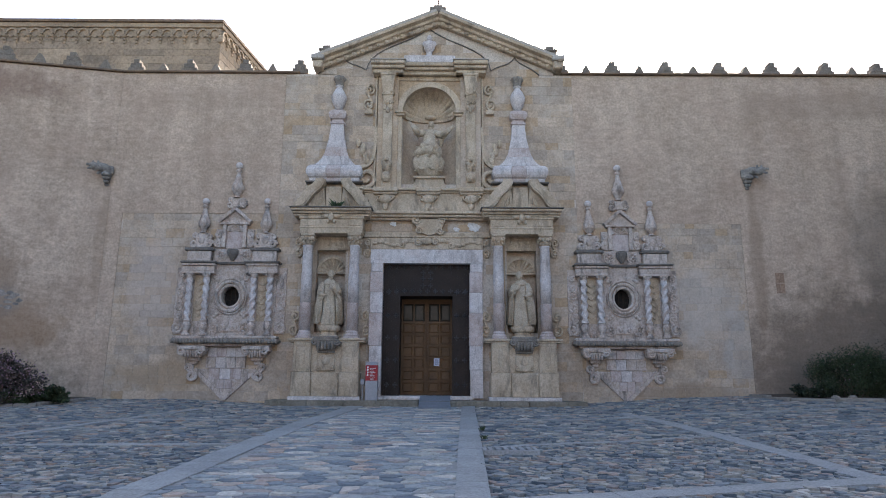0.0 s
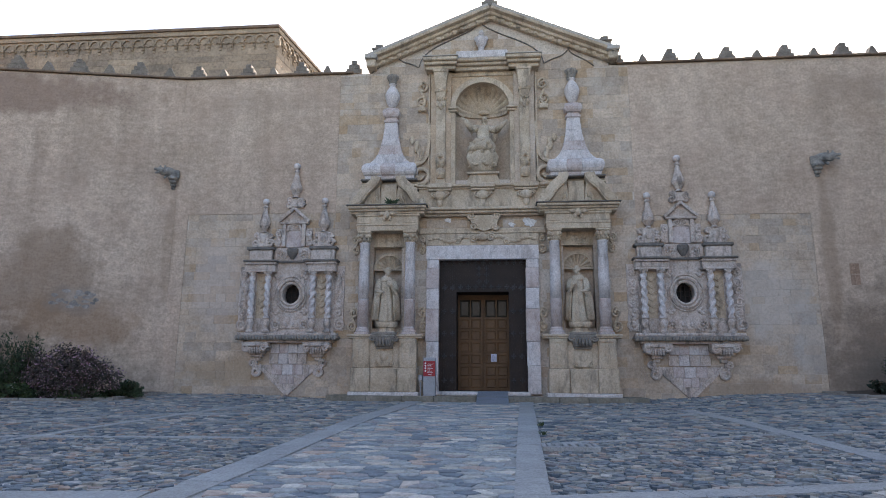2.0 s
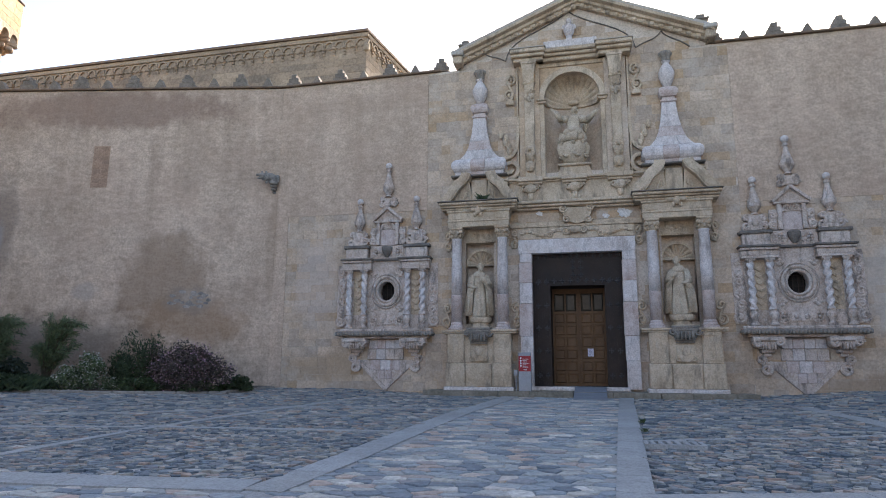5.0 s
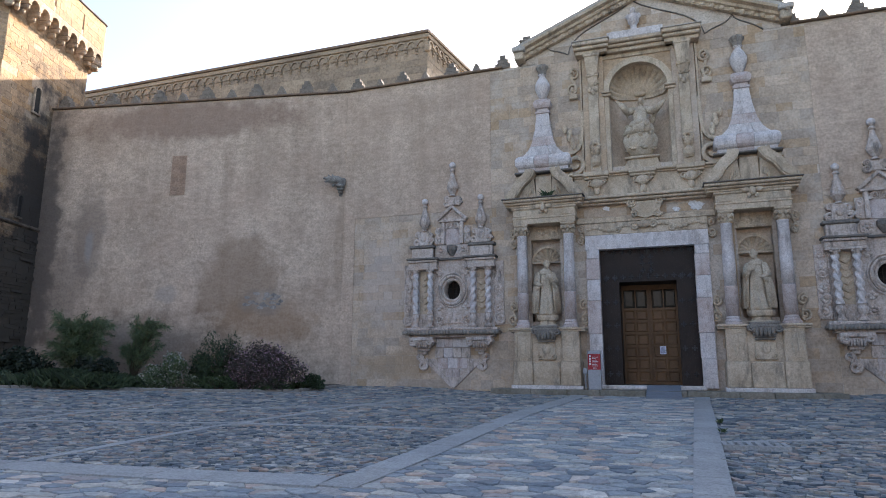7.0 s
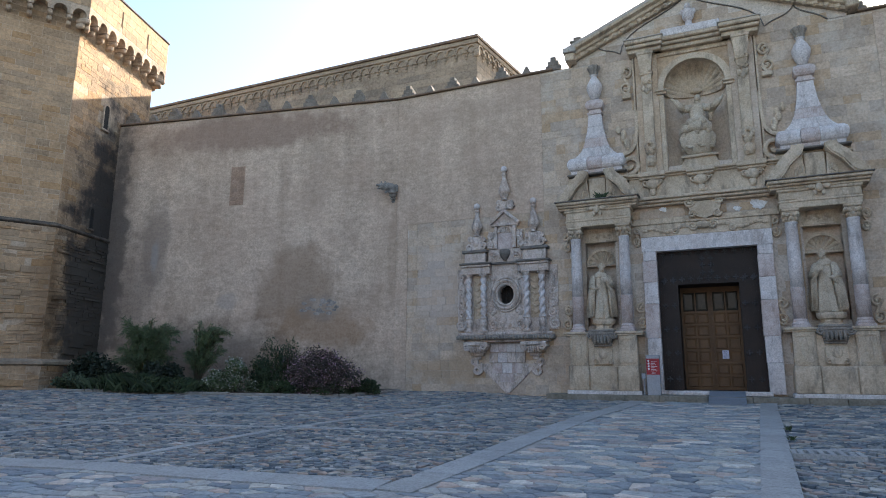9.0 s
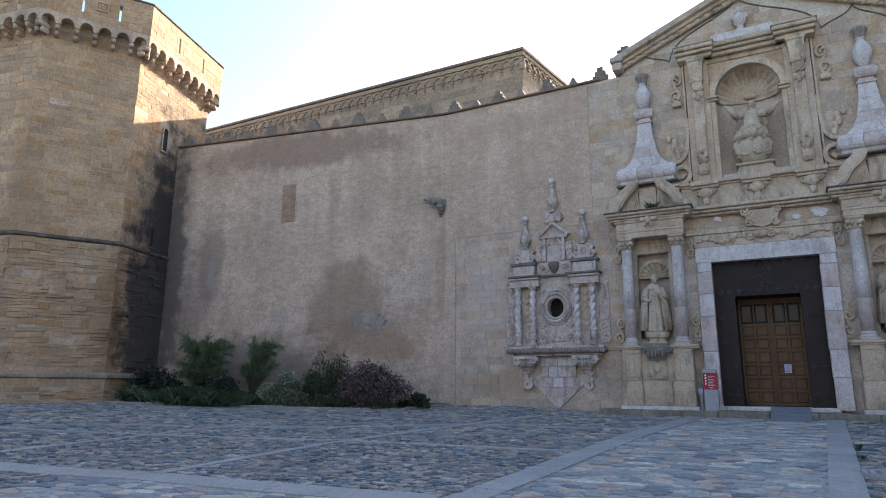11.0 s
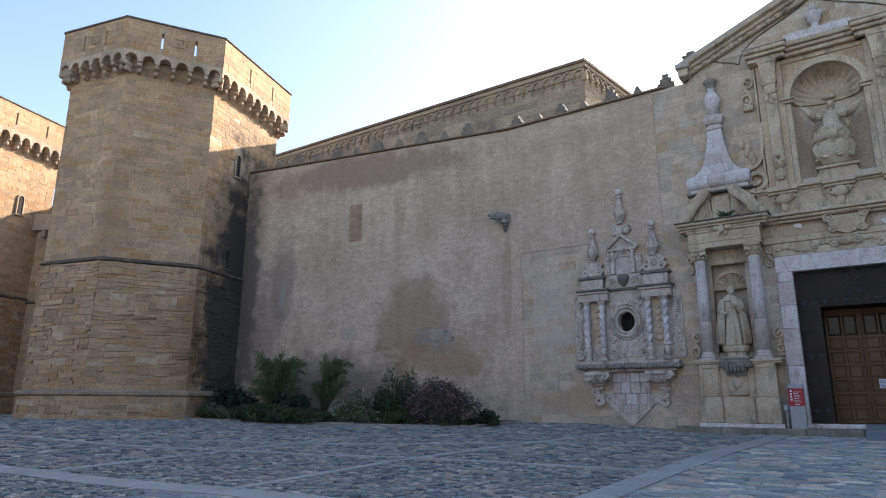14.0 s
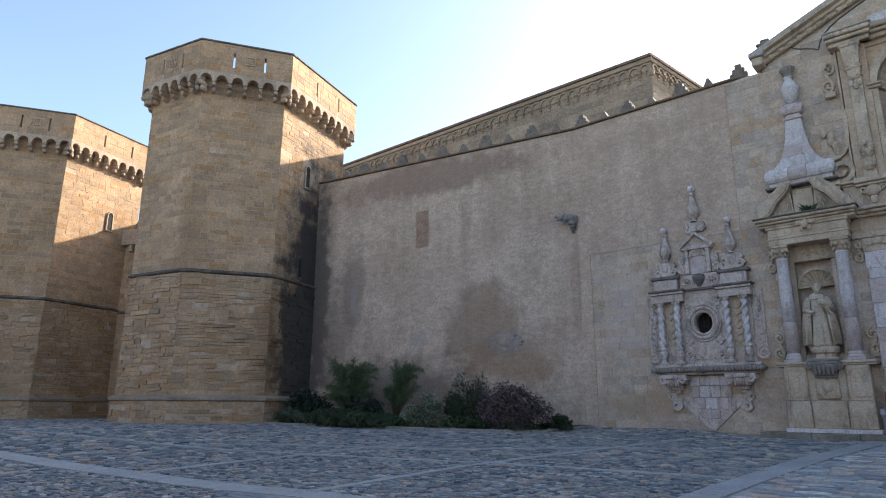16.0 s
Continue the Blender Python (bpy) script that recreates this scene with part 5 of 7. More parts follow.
# ---- the two small carved oculus altarpieces ----
def altarpiece(m):
    t = thing("oculus_altarpiece", "weathered carved stone window altarpiece with twisted columns", "altarpiece", m, group="oculus altarpieces")
    # back slab with an oval opening
    bm = bmesh.new()
    n = 40
    ov = [(0.28 * math.cos(2 * math.pi * i / n), 3.18 + 0.35 * math.sin(2 * math.pi * i / n)) for i in range(n)]
    rim = []
    for x, z in ov:
        a = math.atan2((z - 3.18) / 1.0, x / 1.0)
        c, s_ = math.cos(a), math.sin(a)
        k = min(0.62 / abs(c) if c else 9, (0.78 if s_ > 0 else 0.78) / abs(s_) if s_ else 9)
        rim.append((k * c, 3.18 + k * s_))
    for y in (-0.06, 0.4):
        a = [bm.verts.new((x, y, z)) for x, z in ov]
        b = [bm.verts.new((x, y if y < 0 else 0.03, z)) for x, z in rim]
        for i in range(n):
            bm.faces.new((a[i], a[(i + 1) % n], b[(i + 1) % n], b[i])) if y < 0 else None
        if y < 0:
            front_ring, back_rim = a, b
        else:
            for i in range(n):
                bm.faces.new((front_ring[i], front_ring[(i + 1) % n], a[(i + 1) % n], a[i]))
            for v in b:
                bm.verts.remove(v)
    part("oculus_slab", bm, ALTAR_STONE, t)
    for r0, r1, y0 in ((0.28, 0.37, -0.1), (0.375, 0.47, -0.14), (0.475, 0.54, -0.1)):
        mid_r, hw = (r0 + r1) / 2, (r1 - r0) / 2
        path = [(mid_r * math.cos(2 * math.pi * i / 40), 3.18 + mid_r * 1.1 * math.sin(2 * math.pi * i / 40)) for i in range(40)]
        part("oculus_ring", sweep(bmesh.new(), path, [(0.0, -hw), (y0, -hw), (y0 - 0.03, 0), (y0, hw), (0.0, hw)], closed=True), ALTAR_STONE, t)
    # flat black panel; the darkness behind the oval is in its colour
    part("oculus_glass", boxm(-0.4, 0.4, 0.3, 0.34, 2.75, 3.62), BLACK, t, "black panel, darkness behind the oval put in its colour")
    for i in range(4):
        part("window_bar", boxm(-0.21 + 0.14 * i - 0.012, -0.21 + 0.14 * i + 0.012, 0.2, 0.224, 2.83, 3.53), IRON, t)
    for i in range(4):
        part("window_bar", boxm(-0.28, 0.28, 0.225, 0.245, 2.95 + 0.16 * i - 0.01, 2.95 + 0.16 * i + 0.01), IRON, t)
    part("upper_slab", boxm(-0.62, 0.62, -0.055, 0.02, 3.96, 4.2), ALTAR_STONE, t)
    part("lower_slab", boxm(-0.62, 0.62, -0.055, 0.02, 1.92, 2.4), ALTAR_STONE, t)
    for s in (-1, 1):
        part("side_slab", boxm(min(s * 0.62, s * 1.42), max(s * 0.62, s * 1.42), -0.05, 0.02, 1.92, 4.2), ALTAR_STONE, t)
        part("niche_panel", boxm(s * 1.0 - 0.15, s * 1.0 + 0.15, -0.06, 0.02, 2.4, 3.85), CARVED, t)
        for k in range(6):
            z = 2.55 + 0.2 * k
            part("chevron", sweep(bmesh.new(), [(s * 1.0 - 0.13, z + 0.09), (s * 1.0, z), (s * 1.0 + 0.13, z + 0.09)], [(-0.05, -0.04), (-0.1, -0.03), (-0.11, 0.03), (-0.05, 0.04)]), CARVED, t)
        for cx in (0.74, 1.26):
            base_bm = lathe(bmesh.new(), [(0.13, 1.94), (0.13, 1.99), (0.08, 2.04), (0.08, 2.1), (0.12, 2.18), (0.135, 2.28), (0.1, 2.36), (0.12, 2.4)], s * cx, -0.2, 12)
            bm = bmesh.new()
            rings, turns, seg = [], 2.6, 16
            for j in range(73):
                f = j / 72
                z = 2.4 + 1.36 * f
                ring = []
                for i in range(seg):
                    a = 2 * math.pi * i / seg
                    r = 0.084 + 0.026 * math.cos(2 * a - s * 4 * math.pi * turns * f)
                    ring.append(bm.verts.new((s * cx + r * math.cos(a), -0.2 + r * math.sin(a), z)))
                rings.append(ring)
            for a, b in zip(rings, rings[1:]):
                for i in range(seg):
                    bm.faces.new((a[i], a[(i + 1) % seg], b[(i + 1) % seg], b[i]))
            col = part("twisted_column", bm, WHITE_STONE, t, "pale twisted column shaft", smooth=True)
            part("base", base_bm, ALTAR_STONE, col)
            bm = lathe(bmesh.new(), [(0.08, 3.76), (0.1, 3.84), (0.13, 3.88)], s * cx, -0.2, 10)
            for q in (-1, 1):
                lump(bm, s * cx + q * 0.1, -0.26, 3.85, 0.04, 0.05, 0.045, 6)
            part("capital", bm, ALTAR_STONE, col)
        part("entablature_block", moulded(bmesh.new(), s * 1.0 - 0.4, s * 1.0 + 0.4, 0.0, [(3.885, 3.96, 0.3, 0.01), (3.965, 4.12, 0.27, 0.01), (4.125, 4.2, 0.33, 0.015)]), ALTAR_STONE, t)
        part("cornice", moulded(bmesh.new(), s * 1.0 - 0.42, s * 1.0 + 0.42, 0.0, [(4.205, 4.27, 0.38, 0.015)]), DARK_CRUST, t, "dark lichened cornice")
        # side volutes
        vx = s * 1.58
        part("side_volute", scroll_s(bmesh.new(), vx, 2.75, 3.4, s, -0.06, 0.045, 0.03), ALTAR_STONE, t)
        part("side_volute", scroll_s(bmesh.new(), vx, 3.38, 3.95, -s, -0.06, 0.045, 0.03), ALTAR_STONE, t)
        part("side_volute", spiral(bmesh.new(), s * 1.62, 2.2, 0.2, 1.6, s, math.pi / 2, -0.07, 0.045, 0.03), ALTAR_STONE, t)
        part("side_volute", spiral(bmesh.new(), s * 1.55, 2.56, 0.15, 1.6, -s, -math.pi / 2, -0.07, 0.045, 0.03), ALTAR_STONE, t)
        part("volute_slab", boxm(min(s * 1.42, s * 1.74), max(s * 1.42, s * 1.74), -0.03, 0.02, 2.0, 4.1, bevel=0.01), ALTAR_STONE, t)
        # rosettes and corner leaves
        part("rosette", rosette(bmesh.new(), s * 0.46, 2.2, 0.17, -0.09, 0.0, 9), ALTAR_STONE, t)
        for z in (2.62, 3.78):
            bm = bmesh.new()
            for k in range(4):
                lump(bm, s * (0.46 + 0.07 * math.cos(k * 1.6)), -0.07, z + 0.07 * math.sin(k * 1.6), 0.08, 0.05, 0.06, 6)
            part("corner_leaf", bm, ALTAR_STONE, t)
        # upper tier
        part("upper_block", boxm(s * 1.04 - 0.38, s * 1.04 + 0.38, -0.22, 0.02, 4.275, 4.62, bevel=0.02), ALTAR_STONE, t)
        part("upper_block_cap", moulded(bmesh.new(), s * 1.04 - 0.36, s * 1.04 + 0.36, 0.0, [(4.62, 4.72, 0.27, 0.02)]), DARK_CRUST, t)
        bm = boxm(s * 1.02 - 0.2, s * 1.02 + 0.2, -0.16, 0.02, 4.725, 5.22, bevel=0.03)
        for q in (-1, 1):
            spiral(bm, s * 1.02 + q * 0.24, 4.86, 0.13, 1.5, q, 0, -0.14, 0.04, 0.02)
            spiral(bm, s * 1.02 + q * 0.22, 5.12, 0.09, 1.5, -q, 0, -0.14, 0.035, 0.02)
        lump(bm, s * 1.02, -0.16, 4.98, 0.11, 0.05, 0.13, 8)
        part("scroll_block", bm, ALTAR_STONE, t)
        prof = [(0.12, 5.22), (0.07, 5.28), (0.1, 5.33), (0.18, 5.45), (0.19, 5.55), (0.13, 5.75), (0.075, 5.95), (0.06, 6.05), (0.09, 6.09), (0.09, 6.12), (0.05, 6.16), (0.08, 6.2)]
        fin = part("finial", lathe(bmesh.new(), prof, s * 1.0, -0.1, 14, wave=lambda a, z: 1 + 0.03 * math.cos(10 * a)), ALTAR_STONE, t)
        part("finial_ball", lump(bmesh.new(), s * 1.0, -0.1, 6.28, 0.11, 0.11, 0.11, 12), WHITE_STONE, fin)
        part("medallion", rosette(bmesh.new(), s * 0.38, 4.5, 0.17, -0.1, 0.0, 7), ALTAR_STONE, t)
        bm = boxm(s * 0.5 - 0.11, s * 0.5 + 0.11, -0.06, 0.02, 4.74, 5.36, bevel=0.02)
        scroll_s(bm, s * 0.52, 4.78, 5.3, s, -0.1, 0.04, -0.02)
        part("scroll_panel", bm, ALTAR_STONE, t)
        part("small_pilaster", boxm(s * 0.33 - 0.06, s * 0.33 + 0.06, -0.14, 0.02, 4.74, 5.5, bevel=0.015), ALTAR_STONE, t)
        # consoles under the shelf
        bm = bmesh.new()
        for i in range(5):
            w = 0.42 - 0.08 * i
            box(bm, s * 0.98 - w, s * 0.98 + w, -0.42 + 0.075 * i, 0.02, 1.5 - 0.11 * i, 1.62 - 0.11 * i, bevel=0.025)
        for q in (-1, 1):
            spiral(bm, s * 0.98 + q * 0.3, 1.46, 0.12, 1.5, q, 0, -0.4, 0.035, -0.05)
        for k in range(5):
            lump(bm, s * 0.98 - 0.16 + 0.08 * k, -0.34, 1.38, 0.035, 0.06, 0.12, 6)
        part("shelf_console", bm, ALTAR_STONE, t)
        part("lower_scroll", spiral(bmesh.new(), s * 1.02, 0.72, 0.17, 1.6, s, math.pi / 2, -0.08, 0.045, 0.03), ALTAR_STONE, t)
        part("lower_scroll", spiral(bmesh.new(), s * 1.14, 0.98, 0.13, 1.6, -s, -math.pi / 2, -0.08, 0.04, 0.03), ALTAR_STONE, t)
        part("point_band", sweep(bmesh.new(), [(s * 0.95, 0.92), (0.0, 0.03)], [(0.02, -0.07), (-0.05, -0.06), (-0.05, 0.06), (0.02, 0.07)]), ALTAR_STONE, t)
    part("central_cornice", moulded(bmesh.new(), -0.52, 0.52, 0.0, [(4.2, 4.27, 0.14, 0.015)]), DARK_CRUST, t)
    part("attic", boxm(-0.64, 0.64, -0.07, 0.02, 4.275, 4.72, bevel=0.015), ALTAR_STONE, t)
    bm = lathe(bmesh.new(), [(0.05, 4.32), (0.12, 4.42), (0.17, 4.52), (0.18, 4.64), (0.15, 4.68)], 0, -0.12, 14)
    part("stone_urn", bm, DARK_CRUST, t, "dark weathered stone urn")
    part("small_niche_back", boxm(-0.27, 0.27, -0.03, 0.02, 4.74, 5.5), PINK_STONE, t)
    part("small_niche_arch", arch_band(bmesh.new(), 0, 5.28, 0.2, 0.27, -0.1, 0.0, 14), ALTAR_STONE, t)
    part("small_niche_shell", shell(bmesh.new(), 0, 5.28, 0.2, -0.06, -0.03, 7, 3), ALTAR_STONE, t)
    part("small_entablature", moulded(bmesh.new(), -0.42, 0.42, 0.0, [(5.5, 5.57, 0.17, 0.015)]), ALTAR_STONE, t)
    part("small_pediment", prism(bmesh.new(), [(-0.46, 5.575), (0.46, 5.575), (0.0, 5.98)], -0.08, 0.02), ALTAR_STONE, t)
    for s in (-1, 1):
        part("pediment_rake", sweep(bmesh.new(), [(s * 0.52, 5.58), (0.0, 6.03)], [(0.02, -0.045), (-0.2, -0.045), (-0.22, 0.045), (0.02, 0.045)]), ALTAR_STONE, t)
    bm = boxm(-0.16, 0.16, -0.12, 0.02, 6.08, 6.4, bevel=0.03)
    for q in (-1, 1):
        spiral(bm, q * 0.22, 6.16, 0.1, 1.5, q, 0, -0.1, 0.035, 0.02)
        spiral(bm, q * 0.21, 6.33, 0.08, 1.5, -q, 0, -0.1, 0.035, 0.02)
    part("top_scroll_block", bm, ALTAR_STONE, t)
    prof = [(0.12, 6.4), (0.07, 6.46), (0.1, 6.5), (0.19, 6.66), (0.2, 6.74), (0.13, 6.95), (0.075, 7.15), (0.06, 7.25), (0.09, 7.29), (0.09, 7.33), (0.05, 7.37), (0.08, 7.41)]
    fin = part("finial", lathe(bmesh.new(), prof, 0, -0.1, 14, wave=lambda a, z: 1 + 0.03 * math.cos(10 * a)), ALTAR_STONE, t)
    part("finial_ball", lump(bmesh.new(), 0, -0.1, 7.5, 0.115, 0.115, 0.115, 12), WHITE_STONE, fin)
    bm = prism(bmesh.new(), [(-0.26, 2.08), (0.26, 2.08), (0.3, 2.34), (0.12, 2.42), (-0.12, 2.42), (-0.3, 2.34)], -0.1, 0.0)
    for q in (-1, 1):
        lump(bm, q * 0.13, -0.1, 2.2, 0.08, 0.05, 0.08, 7)
    part("cartouche", bm, ALTAR_STONE, t)
    # shelf with a gadrooned dark edge
    part("shelf_top", boxm(-1.6, 1.6, -0.36, 0.02, 1.84, 1.925, bevel=0.02), ALTAR_STONE, t)
    part("shelf_edge", boxm(-1.66, 1.66, -0.42, 0.02, 1.7, 1.84, bevel=0.05), CONSOLE, t, "grey gadrooned shelf edge")
    gad = mesh_of(lump(bmesh.new(), 0, 0, 0, 0.045, 0.05, 0.075, 7), "gadroon", CONSOLE)
    for i in range(34):
        o = new("gadroon", gad)
        o.parent = t
        o.location = (-1.6 + 3.2 * i / 33, -0.41, 1.765)
    part("shelf_bed", boxm(-1.48, 1.48, -0.28, 0.02, 1.62, 1.7, bevel=0.02), ALTAR_STONE, t)
    part("point_slab", prism(bmesh.new(), [(-0.9, 0.93), (0.0, 0.06), (0.9, 0.93)], -0.022, 0.02), ALTAR_STONE, t)
    # masonry under the shelf
    for r, (z0, z1, w) in enumerate(((1.3, 1.6, 0.58), (0.96, 1.295, 0.62), (0.62, 0.955, 0.5), (0.34, 0.615, 0.24))):
        n = 4 - (r > 1) - (r > 2)
        for k in range(n):
            x0, x1 = -w + 2 * w * k / n, -w + 2 * w * (k + 1) / n - 0.008
            part("pink_block", boxm(x0, x1, -0.034 - 0.015 * random.random(), 0.02, z0, z1 - 0.008, bevel=0.01), random.choice((PINK_STONE, ALTAR_STONE, WHITE_STONE)), t)
    return t


alt = altarpiece(pose(-6.69, 20.0, 0.02))
copy_thing(alt, pose(5.71, 20.0, 0.0))


# ---- platform step before the portal ----
STEP_STONE = surface("mossy_step_stone", (0.27, 0.235, 0.185), (0.15, 0.135, 0.105), grain=16, patch=2.2, bump=0.5)
platform = thing("portal_step", "low worn stone step before the portal", "step", kind="structure")
x = -5.15
while x < 4.2:
    w = min(random.uniform(0.8, 1.3), 4.25 - x)
    part("step_stone", boxm(x, x + w - 0.008, 18.95 + random.uniform(-0.015, 0.015), 20.05, -0.35, 0.045 + random.uniform(-0.006, 0.006), bevel=0.02), STEP_STONE, platform)
    x += w
RAMP = surface("grey_metal_ramp", (0.22, 0.24, 0.27), (0.18, 0.2, 0.22), grain=40, patch=4, rough=0.5, bump=0.05)
ramp_t = thing("access_ramp", "small grey metal ramp up to the door", "ramp")
bm = bmesh.new()
vs = [bm.verts.new(p) for p in ((-0.66, 18.15, -0.12), (0.25, 18.15, -0.12), (0.25, 19.72, 0.185), (-0.66, 19.72, 0.185), (-0.66, 18.15, -0.25), (0.25, 18.15, -0.25), (0.25, 19.72, -0.1), (-0.66, 19.72, -0.1))]
for f in ((0, 1, 2, 3), (4, 7, 6, 5), (0, 4, 5, 1), (1, 5, 6, 2), (2, 6, 7, 3), (3, 7, 4, 0)):
    bm.faces.new([vs[i] for i in f])
part("plate", bm, RAMP, ramp_t)

# ---- red visitor sign ----
STEEL = surface("grey_painted_steel", (0.3, 0.32, 0.35), (0.26, 0.28, 0.31), grain=50, patch=3, rough=0.4, bump=0.03, metallic=0.3)
RED = surface("red_sign_face", (0.36, 0.03, 0.035), (0.3, 0.022, 0.028), grain=50, patch=3, rough=0.45, bump=0.02)
WHITE = surface("white_print", (0.72, 0.7, 0.7), (0.66, 0.64, 0.64), grain=50, patch=3, rough=0.5, bump=0.02)
sign = thing("visitor_sign", "grey steel stand with a red information panel", "sign")
part("stand", boxm(-2.27, -1.9, 19.2, 19.32, 0.045, 1.17, bevel=0.012), STEEL, sign)
panel = part("red_panel", boxm(-2.265, -1.905, 19.19, 19.2, 0.62, 1.07, bevel=0.003), RED, sign, "red panel with white print")
for i in range(4):
    part("icon_mark", lump(bmesh.new(), -2.2, 19.188, 0.78 + 0.075 * i, 0.026, 0.004, 0.03, 8), WHITE, panel)
for i in range(7):
    part("text_bar", boxm(-2.14, -1.97 - 0.03 * (i % 3), 19.184, 19.189, 0.72 + 0.042 * i, 0.731 + 0.042 * i), WHITE, panel)
part("text_bar", boxm(-2.12, -2.02, 19.184, 19.189, 0.655, 0.675), WHITE, panel)
ash = thing("wall_ashtray", "small steel box on a post beside the sign", "ashtray")
part("box", boxm(-2.42, -2.3, 19.28, 19.38, 0.5, 0.66, bevel=0.01), STEEL, ash)
part("post", boxm(-2.375, -2.345, 19.32, 19.35, 0.045, 0.5), STEEL, ash)


# ---- gargoyles ----
GARG = surface("grey_limestone_gargoyle", (0.36, 0.33, 0.29), (0.13, 0.12, 0.11), grain=22, patch=4, bump=0.5)


def gargoyle(m, s):
    t = thing("gargoyle", "weathered grey stone gargoyle spout on a scroll bracket", "gargoyle", m @ Matrix.Scale(0.72, 4), group="gargoyles")
    bm = bmesh.new()
    for i in range(9):
        f = i / 8
        lump(bm, s * 0.4 * f, -0.08 - 0.42 * f, 0.44 + 0.1 * math.sin(3 * f), 0.23 - 0.06 * f, 0.2 - 0.05 * f, 0.25 - 0.08 * f, 9)
    lump(bm, s * 0.46, -0.56, 0.5, 0.19, 0.17, 0.17, 10)
    limb(bm, (s * 0.5, -0.62, 0.52), (s * 0.66, -0.74, 0.5), 0.09, 0.06, 8)
    limb(bm, (s * 0.48, -0.6, 0.4), (s * 0.62, -0.7, 0.33), 0.07, 0.045, 8)
    for q in (-1, 1):
        lump(bm, s * 0.4 + q * 0.1, -0.52, 0.68, 0.05, 0.06, 0.09, 6)
        limb(bm, (s * 0.1 + q * 0.12, -0.2, 0.4), (s * 0.2 + q * 0.1, -0.42, 0.2), 0.08, 0.06, 7)
    box(bm, -0.24, 0.24, -0.16, 0.02, 0.26, 0.68, bevel=0.05)
    part("beast", bm, GARG, t)
    bm = bmesh.new()
    for i in range(4):
        box(bm, -0.2 + 0.035 * i, 0.2 - 0.035 * i, -0.4 + 0.1 * i, 0.02, 0.14 - 0.14 * i, 0.29 - 0.14 * i, bevel=0.05)
    part("bracket", bm, GARG, t)
    return t


gargoyle(LW @ pose(-0.12, -0.015, 7.0), -1)
gargoyle(pose(9.98, 19.998, 7.0), 1)

# ---- sunk brick panel in the left wall, small square panel in the front wall ----
BRICK = surface("worn_red_brick", (0.37, 0.25, 0.178), (0.28, 0.185, 0.13), grain=16, patch=3, vary=0.12, bump=0.6)
blind = thing("blind_window", "narrow blocked window of worn reddish masonry", "blind window", LW, kind="structure")
part("backing", boxm(-6.92, -6.3, -0.024, -0.013, 7.08, 8.66), BRICK, blind)
for i in range(9):
    for k in range(2):
        x0 = -6.9 + 0.3 * k + (0.04 if i % 2 else 0)
        part("brick", boxm(x0, x0 + 0.27, -0.028 - 0.006 * random.random(), -0.018, 7.1 + 0.172 * i, 7.1 + 0.172 * i + 0.15, bevel=0.004), BRICK, blind)
for sgn, (a, b) in enumerate(((-6.96, -6.92), (-6.3, -6.26))):
    part("reveal_edge", boxm(a, b, -0.032, -0.012, 7.05, 8.69), PLASTER, blind)
RUBBLE = surface("bare_grey_rubble", (0.33, 0.295, 0.265), (0.2, 0.185, 0.17), grain=16, patch=4, vary=0.25, bump=0.7)
bare = thing("bare_masonry", "grey rubble stones bared where plaster has fallen", "masonry patch", LW, kind="structure")
rng = random.Random(33)
for k in range(26):
    a, q = rng.uniform(0, 2 * math.pi), math.sqrt(rng.random())
    cx, cz, w, h = -2.95 + 0.75 * q * math.cos(a), 2.98 + 0.34 * q * math.sin(a), rng.uniform(0.07, 0.15), rng.uniform(0.035, 0.07)
    pts = [(cx + w * rng.uniform(0.75, 1.15) * math.cos(t), cz + h * rng.uniform(0.7, 1.2) * math.sin(t)) for t in [2 * math.pi * i / 8 for i in range(8)]]
    part("stone", prism(bmesh.new(), pts, -0.019 - 0.004 * rng.random(), 0.0), RUBBLE, bare)
hatch = thing("wall_hatch", "small blocked square hatch of worn masonry", "hatch")
for i in range(2):
    for k in range(2):
        part("stone", boxm(10.62 + 0.14 * k, 10.757 + 0.14 * k, 19.991, 20.01, 3.4 + 0.34 * i, 3.72 + 0.34 * i, bevel=0.006), BRICK, hatch)


# ---- planting beds ----
SOIL = surface("dry_soil", (0.12, 0.09, 0.065), (0.07, 0.052, 0.04), grain=18, patch=3, bump=0.6)
KERB = surface("worn_kerb_stone", (0.3, 0.27, 0.235), (0.22, 0.2, 0.175), grain=18, patch=3, bump=0.35)


def bed(name, edge, back):
    t = thing(name, "planting bed edged with low worn kerb stones", "planting bed", kind="structure")
    pts = edge + back
    bm = bmesh.new()
    top = [bm.verts.new((x, y, ground_z(x, y) + 0.07)) for x, y in pts]
    bot = [bm.verts.new((x, y, ground_z(x, y) - 0.15)) for x, y in pts]
    bm.faces.new(top)
    for i in range(len(pts)):
        j = (i + 1) % len(pts)
        bm.faces.new((top[i], bot[i], bot[j], top[j]))
    part("soil", bm, SOIL, t)
    for (x0, y0), (x1, y1) in zip(edge, edge[1:]):
        ln = math.hypot(x1 - x0, y1 - y0)
        n = max(1, round(ln / 0.9))
        a = math.atan2(y1 - y0, x1 - x0)
        for k in range(n):
            f = (k + 0.5) / n
            cx, cy = x0 + (x1 - x0) * f, y0 + (y1 - y0) * f
            o = part("kerb_stone", boxm(-ln / n / 2 + 0.006, ln / n / 2 - 0.006, -0.09, 0.09, -0.15, 0.1 + random.uniform(-0.012, 0.012), bevel=0.025), KERB, t)
            o.matrix_basis = Matrix.Translation((cx, cy, ground_z(cx, cy))) @ Matrix.Rotation(a, 4, "Z")


